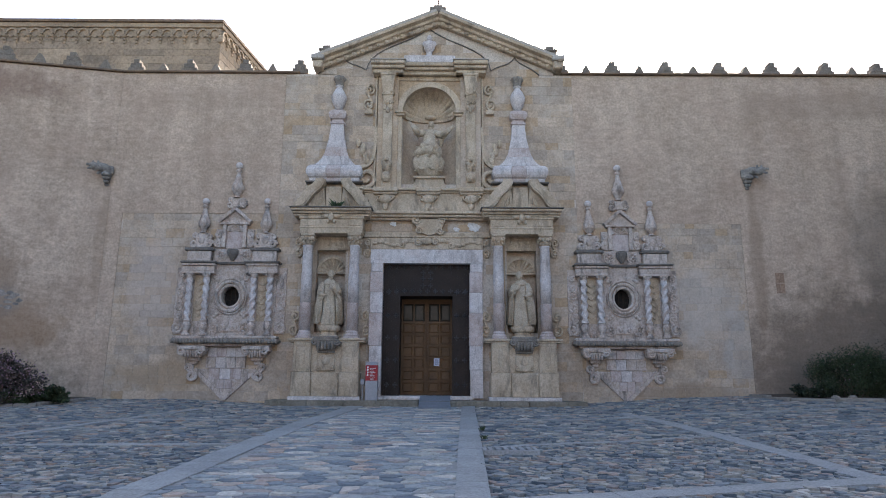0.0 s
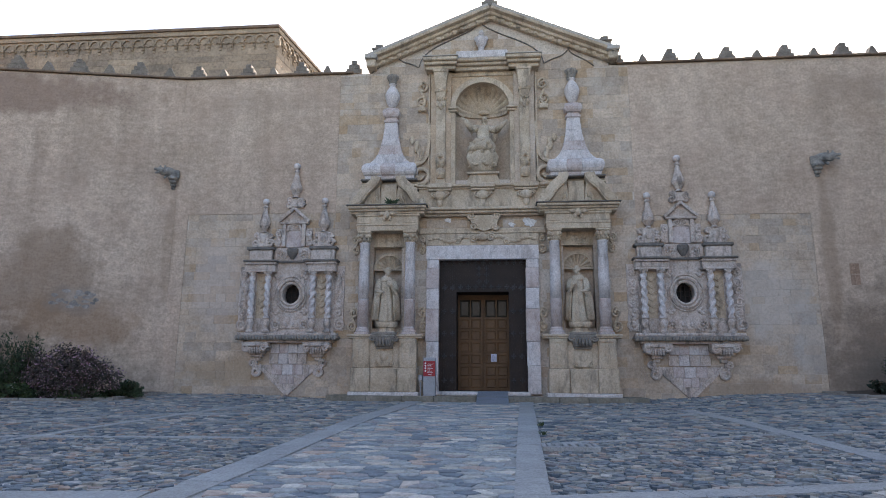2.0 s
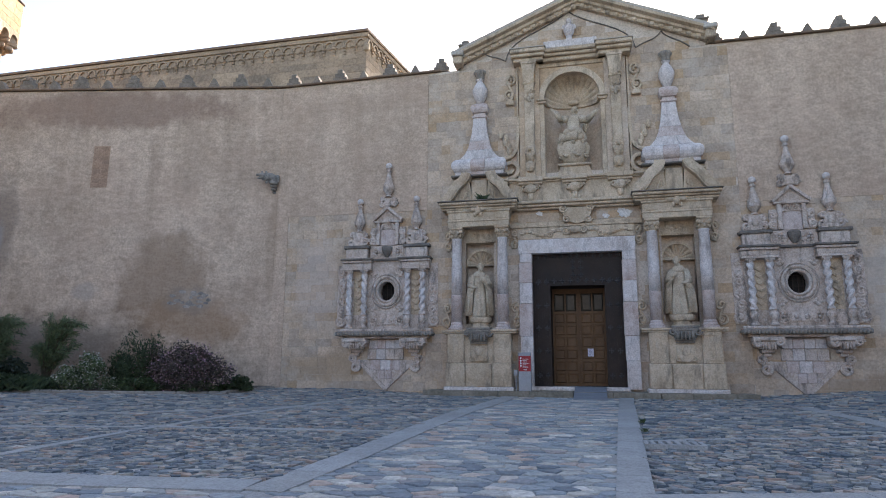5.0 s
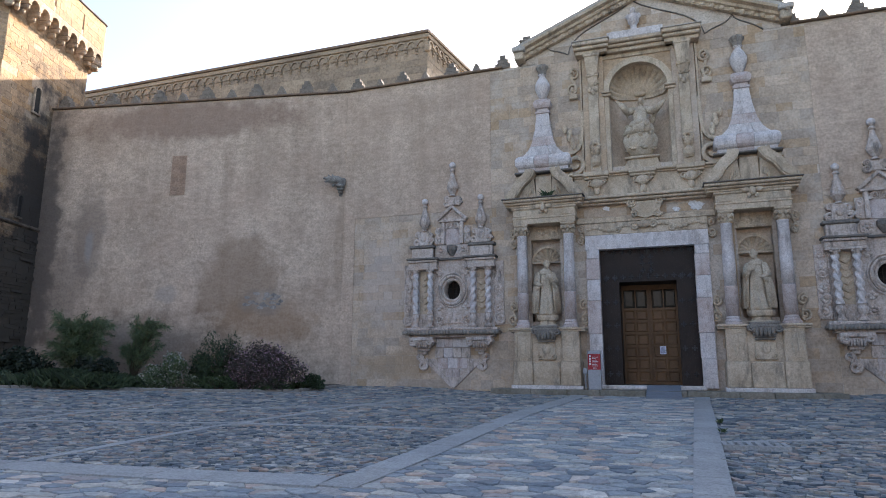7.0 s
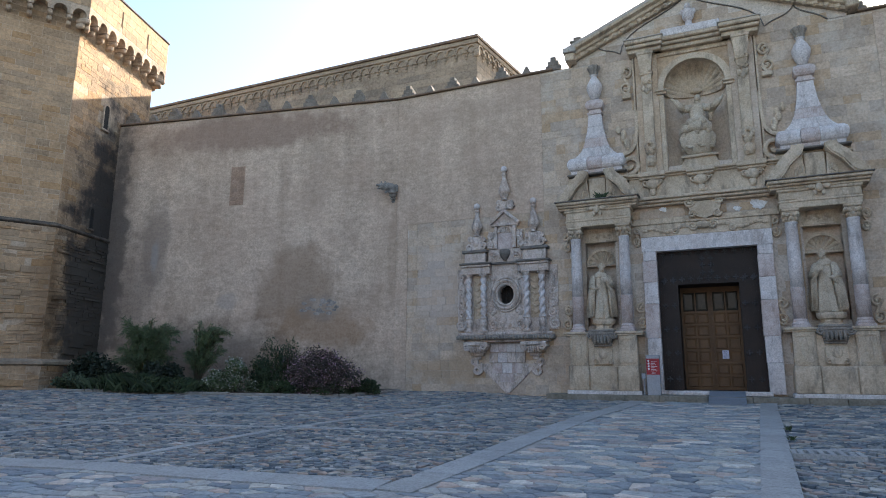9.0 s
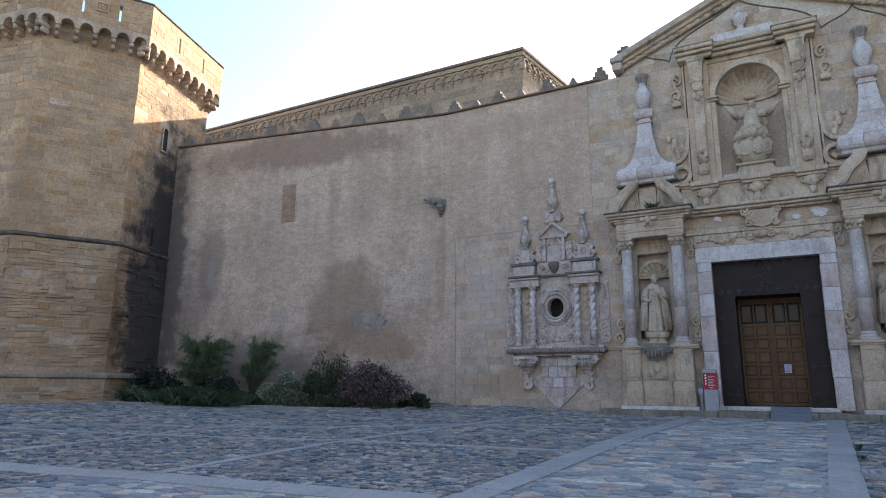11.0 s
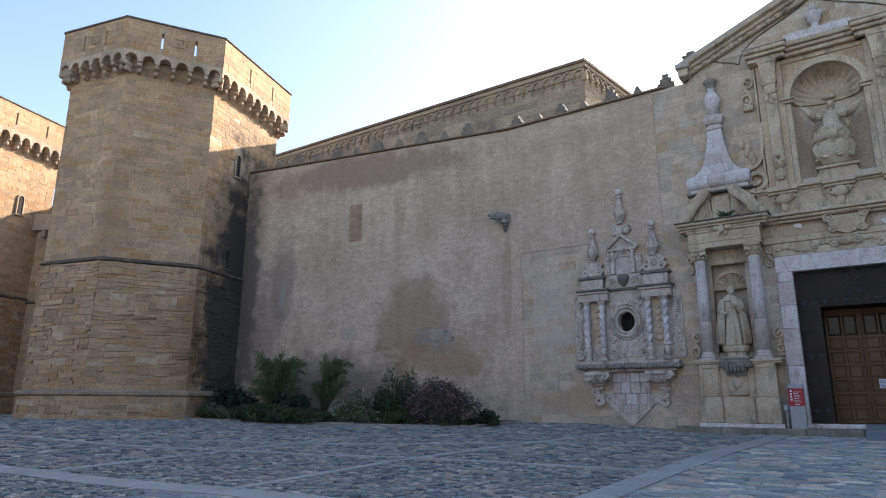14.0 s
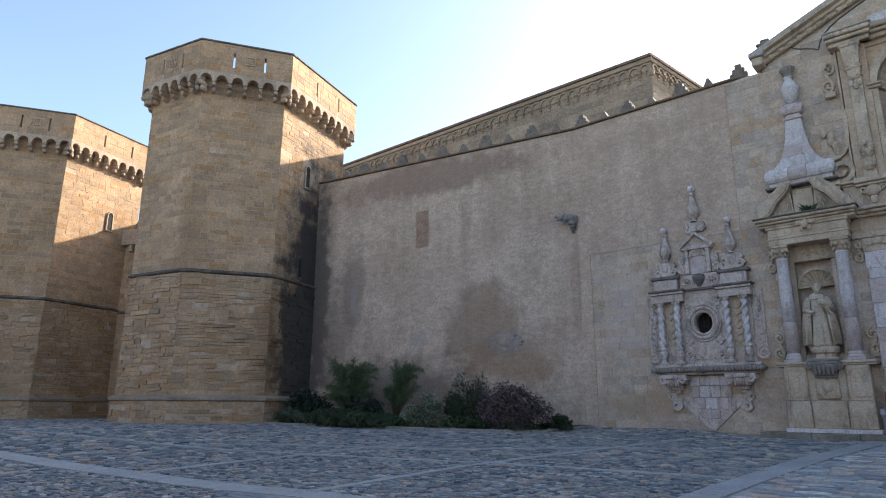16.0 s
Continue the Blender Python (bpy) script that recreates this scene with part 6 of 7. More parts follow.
bed("bed_left", [(-21.3, 14.5), (-18.0, 15.1), (-13.8, 16.3), (-11.2, 17.1), (-10.74, 17.35), (-10.5, 19.7)], [(-10.9, 19.97), (-22.4, 17.74)])
bed("bed_right", [(9.4, 19.8), (9.62, 18.0), (11.6, 17.06), (17.4, 16.2)], [(17.4, 19.97)])


def foliage_material(name, a, b, rough=0.6):
    m = surface(name, a, b, grain=12, patch=3, rough=rough, bump=0.05, vary=0.5, island=True)
    return m


LEAF_GREEN = foliage_material("green_leaves", (0.06, 0.092, 0.035), (0.033, 0.052, 0.022))
LEAF_DARK = foliage_material("dark_leaves", (0.03, 0.043, 0.025), (0.017, 0.025, 0.016))
LEAF_MID = foliage_material("mid_green_leaves", (0.05, 0.075, 0.032), (0.03, 0.046, 0.022))
LEAF_FEATHER = foliage_material("feathery_green_leaves", (0.125, 0.165, 0.078), (0.075, 0.105, 0.05))
LEAF_GREY = foliage_material("grey_green_leaves", (0.105, 0.135, 0.078), (0.055, 0.075, 0.045))
LEAF_PLUM = foliage_material("plum_brown_leaves", (0.115, 0.085, 0.072), (0.06, 0.055, 0.042))
PETAL_PINK = foliage_material("pink_petals", (0.42, 0.26, 0.33), (0.32, 0.19, 0.26))
PETAL_WHITE = foliage_material("white_petals", (0.45, 0.46, 0.4), (0.36, 0.37, 0.31))
TWIG = surface("twig_bark", (0.12, 0.09, 0.06), (0.07, 0.05, 0.035), grain=30, patch=5)


def leaf_cloud(rng, n, radii, size, droop=0.0, slim=0.35, lumpy=0.35, seeds=9, shell_bias=0.5, up=0.0):
    """Leaves as small folded quads, gathered in uneven clumps inside a dome."""
    cl = []
    for _ in range(seeds):
        a, h = rng.uniform(0, 2 * math.pi), rng.uniform(0.15, 1.0)
        q = math.sqrt(max(0, 1 - (h * 0.95) ** 2)) * rng.uniform(0.3, 0.95)
        cl.append((q * math.cos(a), q * math.sin(a), h * rng.uniform(0.7, 1.0)))
    vs, fs = [], []
    for _ in range(n):
        c = cl[rng.randrange(seeds)]
        d = Vector((rng.gauss(0, 1), rng.gauss(0, 1), rng.gauss(0, 1))).normalized() * (lumpy * rng.random() ** shell_bias)
        p = Vector(((c[0] + d.x) * radii[0], (c[1] + d.y) * radii[1], max(0.02, (c[2] + d.z) * radii[2])))
        axis = Vector((rng.gauss(0, 1) + d.x * 2, rng.gauss(0, 1) + d.y * 2, rng.gauss(0, 0.7) + up - droop)).normalized()
        side = axis.cross(Vector((rng.gauss(0, 1), rng.gauss(0, 1), rng.gauss(0, 1)))).normalized()
        ln = size * rng.uniform(0.6, 1.4)
        w = side * ln * slim
        k = len(vs)
        vs += [p - axis * ln * 0.5, p + w, p + axis * ln * 0.5, p - w]
        fs.append((k, k + 1, k + 2, k + 3))
    return [tuple(v) for v in vs], fs


def stems(rng, radii, n=9, r=0.014):
    bm = bmesh.new()
    for _ in range(n):
        a, q = rng.uniform(0, 2 * math.pi), rng.uniform(0.2, 0.8)
        top = Vector((q * radii[0] * math.cos(a), q * radii[1] * math.sin(a), radii[2] * rng.uniform(0.6, 0.95)))
        foot = Vector((top.x * 0.2, top.y * 0.2, -0.05))
        d = (top - foot).normalized()
        s = d.orthogonal().normalized()
        o = d.cross(s)
        b = [bm.verts.new(foot + (s * math.cos(t) + o * math.sin(t)) * r) for t in (0, 2.1, 4.2)]
        e = [bm.verts.new(top + (s * math.cos(t) + o * math.sin(t)) * r * 0.3) for t in (0, 2.1, 4.2)]
        for i in range(3):
            bm.faces.new((b[i], b[(i + 1) % 3], e[(i + 1) % 3], e[i]))
    return bm


def shrub(name, label, x, y, radii, leaf, n, size, seed, flower=None, n_fl=0, fl_size=0.03, **kw):
    rng = random.Random(seed)
    t = thing(name, label, "shrub", pose(x, y, ground_z(x, y) + 0.06))
    part("stems", stems(rng, radii), TWIG, t)
    raw("foliage", *leaf_cloud(rng, n, radii, size, **kw), leaf, t, kind="stuff")
    if flower:
        rng2 = random.Random(seed)
        stems(rng2, radii).free()
        vs, fs = leaf_cloud(rng2, n_fl, tuple(r * 1.04 for r in radii), fl_size, **{**kw, "slim": 0.5, "shell_bias": 0.15})
        raw("blossom", vs, fs, flower, t, kind="stuff")
    return t


def plume_shrub(name, label, x, y, height, spread, lean, branches, leaves, size, seed, mat):
    """Whippy stems that rise and arch over, feathered with fine leaves along their upper part."""
    rng = random.Random(seed)
    t = thing(name, label, "shrub", pose(x, y, ground_z(x, y) + 0.06))
    bm, vs, fs = bmesh.new(), [], []
    for _ in range(branches):
        a, h = rng.uniform(0, 2 * math.pi), height * rng.uniform(0.45, 1.0)
        out = spread * rng.uniform(0.15, 1.0)
        dx, dy = out * math.cos(a) + lean * h / height, 0.6 * out * math.sin(a)
        pts = [Vector((dx * 0.08, dy * 0.08, -0.05)), Vector((dx * 0.35, dy * 0.35, h * 0.55)), Vector((dx * 0.75, dy * 0.75, h * 0.98)), Vector((dx * 1.2, dy * 1.2, h * rng.uniform(0.72, 0.96)))]
        path = [Vector(p) for p in bezier(*[tuple(p) for p in pts], n=9)]
        for p, q in zip(path, path[1:]):
            d = (q - p).normalized()
            u = d.orthogonal().normalized() * 0.008
            w = d.cross(u)
            ring = [[bm.verts.new(c + o) for o in (u, w, -u - w)] for c in (p, q)]
            for i in range(3):
                bm.faces.new((ring[0][i], ring[0][(i + 1) % 3], ring[1][(i + 1) % 3], ring[1][i]))
        for _ in range(leaves):
            f = rng.uniform(0.22, 1.0) ** 0.8 * 8.999
            k = int(f)
            p = path[k].lerp(path[k + 1], f - k)
            d = (path[k + 1] - path[k]).normalized()
            axis = (d * 0.9 + Vector((rng.gauss(0, 0.6), rng.gauss(0, 0.6), rng.gauss(-0.15, 0.5)))).normalized()
            side = axis.cross(Vector((rng.gauss(0, 1), rng.gauss(0, 1), rng.gauss(0, 1)))).normalized()
            ln = size * rng.uniform(0.5, 1.4)
            p = p + Vector((rng.gauss(0, 0.05), rng.gauss(0, 0.05), rng.gauss(0, 0.05)))
            n = len(vs)
            vs += [tuple(p), tuple(p + axis * ln * 0.5 + side * ln * 0.05), tuple(p + axis * ln), tuple(p + axis * ln * 0.5 - side * ln * 0.05)]
            fs.append((n, n + 1, n + 2, n + 3))
    part("stems", bm, TWIG, t)
    raw("foliage", vs, fs, mat, t, kind="stuff")
    return t


plume_shrub("tall_shrub", "tall feathery grey-green shrub against the wall", -18.95, 16.5, 2.6, 1.15, 0.05, 120, 230, 0.15, 3, LEAF_FEATHER)
plume_shrub("arching_shrub", "light green arching broom shrub", -17.0, 17.0, 2.45, 0.62, 0.45, 60, 130, 0.17, 5, LEAF_FEATHER)
shrub("dark_shrub", "dense dark evergreen shrub in the bed", -20.6, 15.9, (1.3, 0.8, 1.15), LEAF_DARK, 5000, 0.12, 7, slim=0.3, seeds=20)
shrub("dark_shrub", "dense dark evergreen shrub in the bed", -17.8, 16.2, (1.2, 0.6, 0.95), LEAF_DARK, 4500, 0.12, 8, slim=0.3, seeds=20)
shrub("white_flowering_shrub", "low round shrub covered with small white flowers", -15.3, 16.75, (1.05, 0.6, 0.95), LEAF_FEATHER, 7500, 0.06, 11, PETAL_WHITE, 2200, 0.04, seeds=30, lumpy=0.3)
shrub("rosemary_bush", "dark green upright rosemary bush", -14.05, 17.5, (1.3, 0.6, 1.62), LEAF_MID, 9000, 0.1, 13, slim=0.14, seeds=30, up=1.3, lumpy=0.3)
shrub("plum_bush", "broad plum-brown bush with faded pink flowers", -12.15, 17.35, (1.8, 0.75, 1.28), LEAF_PLUM, 17000, 0.065, 17, PETAL_PINK, 4200, 0.036, seeds=46, lumpy=0.27)
shrub("low_green_mound", "low bright green mound with tiny white flowers", -13.3, 16.75, (0.8, 0.35, 0.4), LEAF_GREEN, 2600, 0.07, 19, PETAL_WHITE, 60, 0.035, seeds=18)
shrub("low_green_mound", "low green groundcover along the kerb", -11.7, 17.1, (0.95, 0.3, 0.3), LEAF_GREEN, 2200, 0.07, 20, PETAL_WHITE, 60, 0.035, seeds=18)
shrub("small_shrub", "small rounded green shrub at the bed's end", -10.95, 17.9, (0.7, 0.5, 0.42), LEAF_MID, 3200, 0.07, 23, PETAL_WHITE, 40, 0.035, seeds=14)
shrub("silver_plant", "low silver-grey plant beside the tower foot", -20.7, 15.0, (0.75, 0.4, 0.5), LEAF_GREY, 1900, 0.1, 29, seeds=14)
shrub("dark_flowering_bush", "large dark evergreen bush with a few pink flowers", 11.75, 18.3, (1.5, 1.0, 1.3), LEAF_MID, 24000, 0.065, 31, PETAL_PINK, 260, 0.032, seeds=60, slim=0.15, up=0.7, lumpy=0.3)
shrub("dark_bush", "large dark spreading bush in the bed", 14.5, 18.3, (2.3, 1.1, 2.25), LEAF_DARK, 34000, 0.065, 37, seeds=70, slim=0.14, up=0.8, lumpy=0.3)
shrub("low_leafy_plant", "low grey-green plant at the bed edge", 10.6, 18.6, (0.7, 0.5, 0.35), LEAF_DARK, 1800, 0.08, 41, PETAL_WHITE, 50, 0.03, seeds=12)


def tuft(name, label, x, y, w, h, n, seed, mat, z=None):
    rng = random.Random(seed)
    t = thing(name, label, "grass tuft", pose(x, y, ground_z(x, y) + 0.05 if z is None else z))
    vs, fs = [], []
    for _ in range(n):
        a = rng.uniform(0, 2 * math.pi)
        bx, by = rng.gauss(0, w * 0.4), rng.gauss(0, 0.3 if w > 0.5 else 0.03)
        lean = Vector((math.cos(a), math.sin(a), 0)) * rng.uniform(0.2, 0.95) * h
        s = Vector((-math.sin(a), math.cos(a), 0)) * 0.0025
        k = len(vs)
        hh = h * rng.uniform(0.35, 1.1) * (1 - 0.45 * min(1.0, abs(bx) / w))
        vs += [tuple(Vector((bx, by, -0.02)) - s), tuple(Vector((bx, by, -0.02)) + s), tuple(Vector((bx, by, hh * 0.65)) + lean * 0.35 + s), tuple(Vector((bx, by, hh)) + lean), tuple(Vector((bx, by, hh * 0.65)) + lean * 0.35 - s)]
        fs.append((k, k + 1, k + 2, k + 3, k + 4))
    raw("grass", vs, fs, mat, t, kind="stuff")


tuft("weed_tuft", "green weed growing on the broken pediment", -3.38, 19.5, 0.12, 0.3, 70, 47, LEAF_GREEN, 5.97)
tuft("grass_clump", "dense dark green grass clump in the bed", -18.2, 15.55, 1.9, 0.6, 6000, 43, LEAF_MID)
tuft("grass_clump", "dense dark green grass clump in the bed", -16.9, 16.0, 0.9, 0.5, 2400, 44, LEAF_MID)
for k, (x, y) in enumerate(((11.1, 17.6), (10.75, 17.75))):
    rk = thing("rock", "pale loose stone lying in the bed", "rock", pose(x, y, ground_z(x, y) + 0.1), group="bed rocks")
    bm = lump(bmesh.new(), 0, 0, 0, 0.13, 0.1, 0.07, 8)
    for v in bm.verts:
        v.co *= 1 + 0.25 * noise.noise(v.co * 5 + Vector((k, 0, 0)))
    part("stone", bm, KERB, rk)

# ---- tower loopholes: flat black panels, their inner shade put in the colour ----
d_c = (Vector(TOWER_PLAN[3]) - Vector(TOWER_PLAN[2])).normalized()
n_c = Vector((d_c.y, -d_c.x))
for tw, org in ((tower_a, Vector((0, 0))), (tower_b, Vector((0, 0)))):
    base = Vector(TOWER_PLAN[2]) - Vector(TC) + n_c * (OVER - 0.02)
    for along, z, w, h in ((2.15, 10.35, 0.14, 1.0), (1.95, 6.15, 0.09, 0.8)):
        if tw is tower_b and z < 8:
            continue
        if tw is tower_b:
            along, z = 3.2, 10.25
        fm = Matrix(((d_c.x, -n_c.x, 0, base.x + d_c.x * along), (d_c.y, -n_c.y, 0, base.y + d_c.y * along), (0, 0, 1, z), (0, 0, 0, 1)))
        pts = [(-w, 0), (w, 0), (w, h - w)] + [(w * math.cos(a), h - w + w * math.sin(a)) for a in (0.6, 1.2, 1.57, 1.95, 2.54)] + [(-w, h - w)]
        bm = prism(bmesh.new(), pts, -0.03, 0.05)
        bm.transform(fm)
        part("loophole", bm, BLACK, tw, "arched loophole as a black panel, inner shade painted")
        bm = sweep(bmesh.new(), pts[2:], [(0.0, -0.07), (-0.06, -0.07), (-0.06, 0.0), (0.0, 0.0)])
        box(bm, -w - 0.1, w + 0.1, -0.08, 0.02, -0.1, -0.01, bevel=0.02)
        for q in (-1, 1):
            box(bm, q * (w + 0.035) - 0.035, q * (w + 0.035) + 0.035, -0.06, 0.02, 0.0, h - w, bevel=0.01)
        bm.transform(fm)
        part("loophole_frame", bm, TOWER_PIECE, tw)
# corbelled head and finial of the far wall
for k in range(11):
    bm = boxm(-4.2 + 0.8 * k - 0.12, -4.2 + 0.8 * k + 0.12, -0.75, -0.38, 9.2, 9.6, bevel=0.04)
    part("corbel", bm, TOWER_PIECE, mid)
part("parapet", boxm(-4.4, 4.6, -0.78, -0.4, 9.6, 10.5, bevel=0.01), TOWER_PIECE, mid)
part("string_course", boxm(-4.4, 4.6, -0.5, -0.38, 5.65, 5.8, bevel=0.02), STRING_STONE, mid)
copy_thing(big, pose(-36.44, 15.23, 10.5, 0, 0, ang))

# ---- nave cornice: arcaded corbel table, gargoyle spouts ----
NP, N0 = 0.52, -9.7
tracery = bmesh.new()
arch_band(tracery, 0, 0, 0.3, 0.42, -0.1, 0.02, 8)
for q in (-1, 1):
    arch_band(tracery, q * 0.2, -0.22, 0.1, 0.16, -0.07, 0.02, 6)
tracery.transform(Matrix.Diagonal((0.6, 0.8, 0.7, 1)))
tr_mesh = mesh_of(tracery, "tracery_arch", NAVE_STONE)
cb = bmesh.new()
for z, yy in ((-0.2, -0.2), (-0.42, -0.13), (-0.62, -0.06)):
    box(cb, -0.13, 0.13, yy, 0.02, z, z + 0.23, bevel=0.04)
cb.transform(Matrix.Diagonal((0.55, 0.8, 0.62, 1)))
cb_mesh = mesh_of(cb, "cornice_corbel", NAVE_STONE)
for i in range(66):
    for nm, me, dx, dz in (("tracery_arch", tr_mesh, -0.26, -0.66), ("cornice_corbel", cb_mesh, -0.52, -0.72)):
        o = new(nm, me)
        o.parent = nave
        o.location = (N0 + dx - NP * i, NY - 0.002, NZ + dz)
for i in range(14):
    for nm, me, dx, dz in (("tracery_arch", tr_mesh, 0.26, -0.66), ("cornice_corbel", cb_mesh, 0.52, -0.72)):
        o = new(nm, me)
        o.parent = nave
        o.matrix_basis = END @ Matrix.Translation((0.002, dx + NP * i, NZ + dz)) @ Matrix.Rotation(radians(90), 4, "Z")
part("cornice_band", boxm(-60, -9.6, NY - 0.1, NY, NZ - 0.34, NZ - 0.125, bevel=0.02), NAVE_STONE, nave)
part("cornice_band", boxm(0.0, 0.08, 0.03, 9.2, NZ - 0.34, NZ - 0.125, bevel=0.02), NAVE_STONE, nave).matrix_basis = END
part("corner_corbel", boxm(-9.8, -9.55, NY - 0.14, NY + 0.05, NZ - 1.05, NZ - 0.7, bevel=0.05), NAVE_STONE, nave)

# ---- unseen walls added behind and beside the camera to cut sky light ----
rear = thing("rear_building", "added unseen dark walls that cut low sky light", "building", kind="structure")
part("rear_wall", boxm(-70, 60, -31, -27, -2.6, 11.5), DARK_CRUST, rear)
part("rear_wall", boxm(36, 40, -27, 8, -1.5, 9.0), DARK_CRUST, rear)
part("rear_wall", boxm(-46, -44, -27, 9.0, -1.0, 12.0), DARK_CRUST, rear)
# unseen wall, added to keep sky light off the right side
side = thing("wall_right", "added unseen wall that dims the right side", "wall", kind="structure")
part("side_wall", boxm(17.45, 19.0, 7.0, 20.0, -0.6, 14.0), DARK_CRUST, side)


# ---- paving: slab strips and set stones ----
def stone_colours(name, island, pale=1.0, soft=0.0):
    m = bpy.data.materials.new(name)
    m.use_nodes = True
    nt = m.node_tree
    b = nt.nodes["Principled BSDF"]
    b.inputs["Roughness"].default_value = 0.62
    if island:
        r = nt.nodes.new("ShaderNodeNewGeometry").outputs["Random Per Island"]
    else:
        r = nt.nodes.new("ShaderNodeObjectInfo").outputs["Random"]
    c = ramp(nt, r, [(0.0, (0.055, 0.078, 0.1)), (0.2, (0.14, 0.168, 0.185)), (0.42, (0.21, 0.225, 0.222)), (0.6, (0.31, 0.29, 0.245)), (0.74, (0.1, 0.128, 0.152)), (0.86, (0.3, 0.22, 0.172)), (1.0, (0.4, 0.385, 0.345))])
    if soft:
        c = mixc(nt, soft, c, (0.31, 0.305, 0.285))
    co = nt.nodes.new("ShaderNodeNewGeometry").outputs["Position"]
    n = node(nt, "ShaderNodeTexNoise", Scale=14.0, Detail=8.0, Roughness=0.7)
    nt.links.new(co, n.inputs["Vector"])
    v = ramp(nt, n.outputs["Fac"], [(0.3, (0.6 * pale, 0.6 * pale, 0.6 * pale)), (0.7, (1.4 * pale, 1.4 * pale, 1.4 * pale))])
    nt.links.new(mixc(nt, 1.0, c, v, "MULTIPLY"), b.inputs["Base Color"])
    bp = node(nt, "ShaderNodeBump", Strength=0.4, Distance=0.012)
    nt.links.new(n.outputs["Fac"], bp.inputs["Height"])
    nt.links.new(bp.outputs[0], b.inputs["Normal"])
    return m


SET_STONE = stone_colours("set_stones", True, 1.08)
SET_PIECE = stone_colours("flagstone_pieces", False, 1.42, 0.12)
FLAG_STONE = stone_colours("flagstones", True, 1.42, 0.12)
SLAB = surface("grey_paving_slab", (0.345, 0.355, 0.35), (0.285, 0.295, 0.292), grain=30, patch=1.5, rough=0.7, bump=0.15, vary=0.08)

# strips: the line they follow and their half width
STRIPS = [([(0.28, 5.5), (0.33, 7.0), (0.72, 17.9), (0.78, 19.0)], 0.19), ([(-3.42, 6.3), (-3.25, 8.3), (-3.12, 10.7), (-2.8, 15.0), (-2.5, 18.9)], 0.23),
          ([(-3.65, 6.5), (-5.8, 6.32), (-8.2, 6.2), (-12.0, 5.45), (-16.0, 4.2), (-22.0, 2.4)], 0.26), ([(-8.1, 6.4), (-7.9, 10.0), (-7.0, 14.0), (-6.3, 17.5)], 0.1),
          ([(-20.0, 6.0), (-14.5, 8.1), (-11.3, 9.6), (-8.0, 10.4), (-3.3, 10.7)], 0.08), ([(-12.1, 5.5), (-12.05, 10.1), (-11.8, 14.5)], 0.09),
          ([(-14.5, 9.6), (-12.2, 11.0), (-8.8, 12.9), (-6.9, 14.2), (-3.0, 14.6)], 0.07), ([(5.3, 5.5), (5.08, 7.8), (5.05, 9.2), (4.88, 11.7), (4.45, 16.4)], 0.16),
          ([(0.65, 10.4), (2.06, 10.95), (4.75, 11.58), (8.1, 12.0), (16.0, 12.8)], 0.07), ([(0.5, 6.8), (1.9, 7.16), (3.27, 7.48), (5.2, 7.75), (12.0, 8.5)], 0.16),
          ([(0.8, 14.5), (4.66, 15.1), (10.0, 15.7), (16.0, 16.0)], 0.06)]


def strip_distance(x, y):
    best = 9.0
    for line, hw in STRIPS:
        for (x0, y0), (x1, y1) in zip(line, line[1:]):
            dx, dy = x1 - x0, y1 - y0
            t = min(1.0, max(0.0, ((x - x0) * dx + (y - y0) * dy) / (dx * dx + dy * dy)))
            d = math.hypot(x - x0 - t * dx, y - y0 - t * dy) - hw
            best = min(best, d)
    return best


paving = thing("paving", "square paved with set stones and grey slab strips", "paving", kind="structure")
for line, hw in STRIPS:
    for (x0, y0), (x1, y1) in zip(line, line[1:]):
        ln = math.hypot(x1 - x0, y1 - y0)
        n = max(1, round(ln / 0.85))
        for k in range(n):
            p, q = k / n, (k + 1) / n - 0.006 / ln
            nx, ny = -(y1 - y0) / ln * hw, (x1 - x0) / ln * hw
            a, b = (x0 + (x1 - x0) * p, y0 + (y1 - y0) * p), (x0 + (x1 - x0) * q, y0 + (y1 - y0) * q)
            corners = [(a[0] + nx, a[1] + ny), (a[0] - nx, a[1] - ny), (b[0] - nx, b[1] - ny), (b[0] + nx, b[1] + ny)]
            lift = 0.03 + random.uniform(-0.003, 0.003) + (0.005 if hw < 0.12 else 0.0)
            vs = [(x, y, ground_z(x, y) + lift) for x, y in corners] + [(x, y, ground_z(x, y) - 0.06) for x, y in corners]
            raw("slab", vs, [(0, 1, 2, 3), (0, 4, 5, 1), (1, 5, 6, 2), (2, 6, 7, 3), (3, 7, 4, 0)], SLAB, paving)

BED_L = [(-21.3, 14.5), (-18.0, 15.1), (-13.8, 16.3), (-11.2, 17.1), (-10.74, 17.35), (-10.5, 19.7), (-10.9, 20.5), (-24, 19), (-24, 14.5)]
BED_R = [(9.4, 19.8), (9.62, 18.0), (11.6, 17.06), (17.4, 16.2), (17.4, 20.5), (9.4, 20.5)]
PLAN_A = [(TC[0] + p.x, TC[1] + p.y) for p in offset_plan(-0.2)]


def within(pts, x, y):
    ins, n = False, len(pts)
    for i in range(n):
        (x0, y0), (x1, y1) = pts[i], pts[(i + 1) % n]
        if (y0 > y) != (y1 > y) and x < (x1 - x0) * (y - y0) / (y1 - y0) + x0:
            ins = not ins
    return ins


def free_ground(x, y):
    if 0.56 < x < 1.54 and 9.82 < y < 10.48:
        return False
    if y > 19.85 or (-5.0 < x < 4.3 and y > 18.9):
        return False
    if x < -10.9 and y > 20.0 + (x + 10.9) * 0.194 - 0.1:
        return False
    return not (within(BED_L, x, y) or within(BED_R, x, y) or within(PLAN_A, x, y))


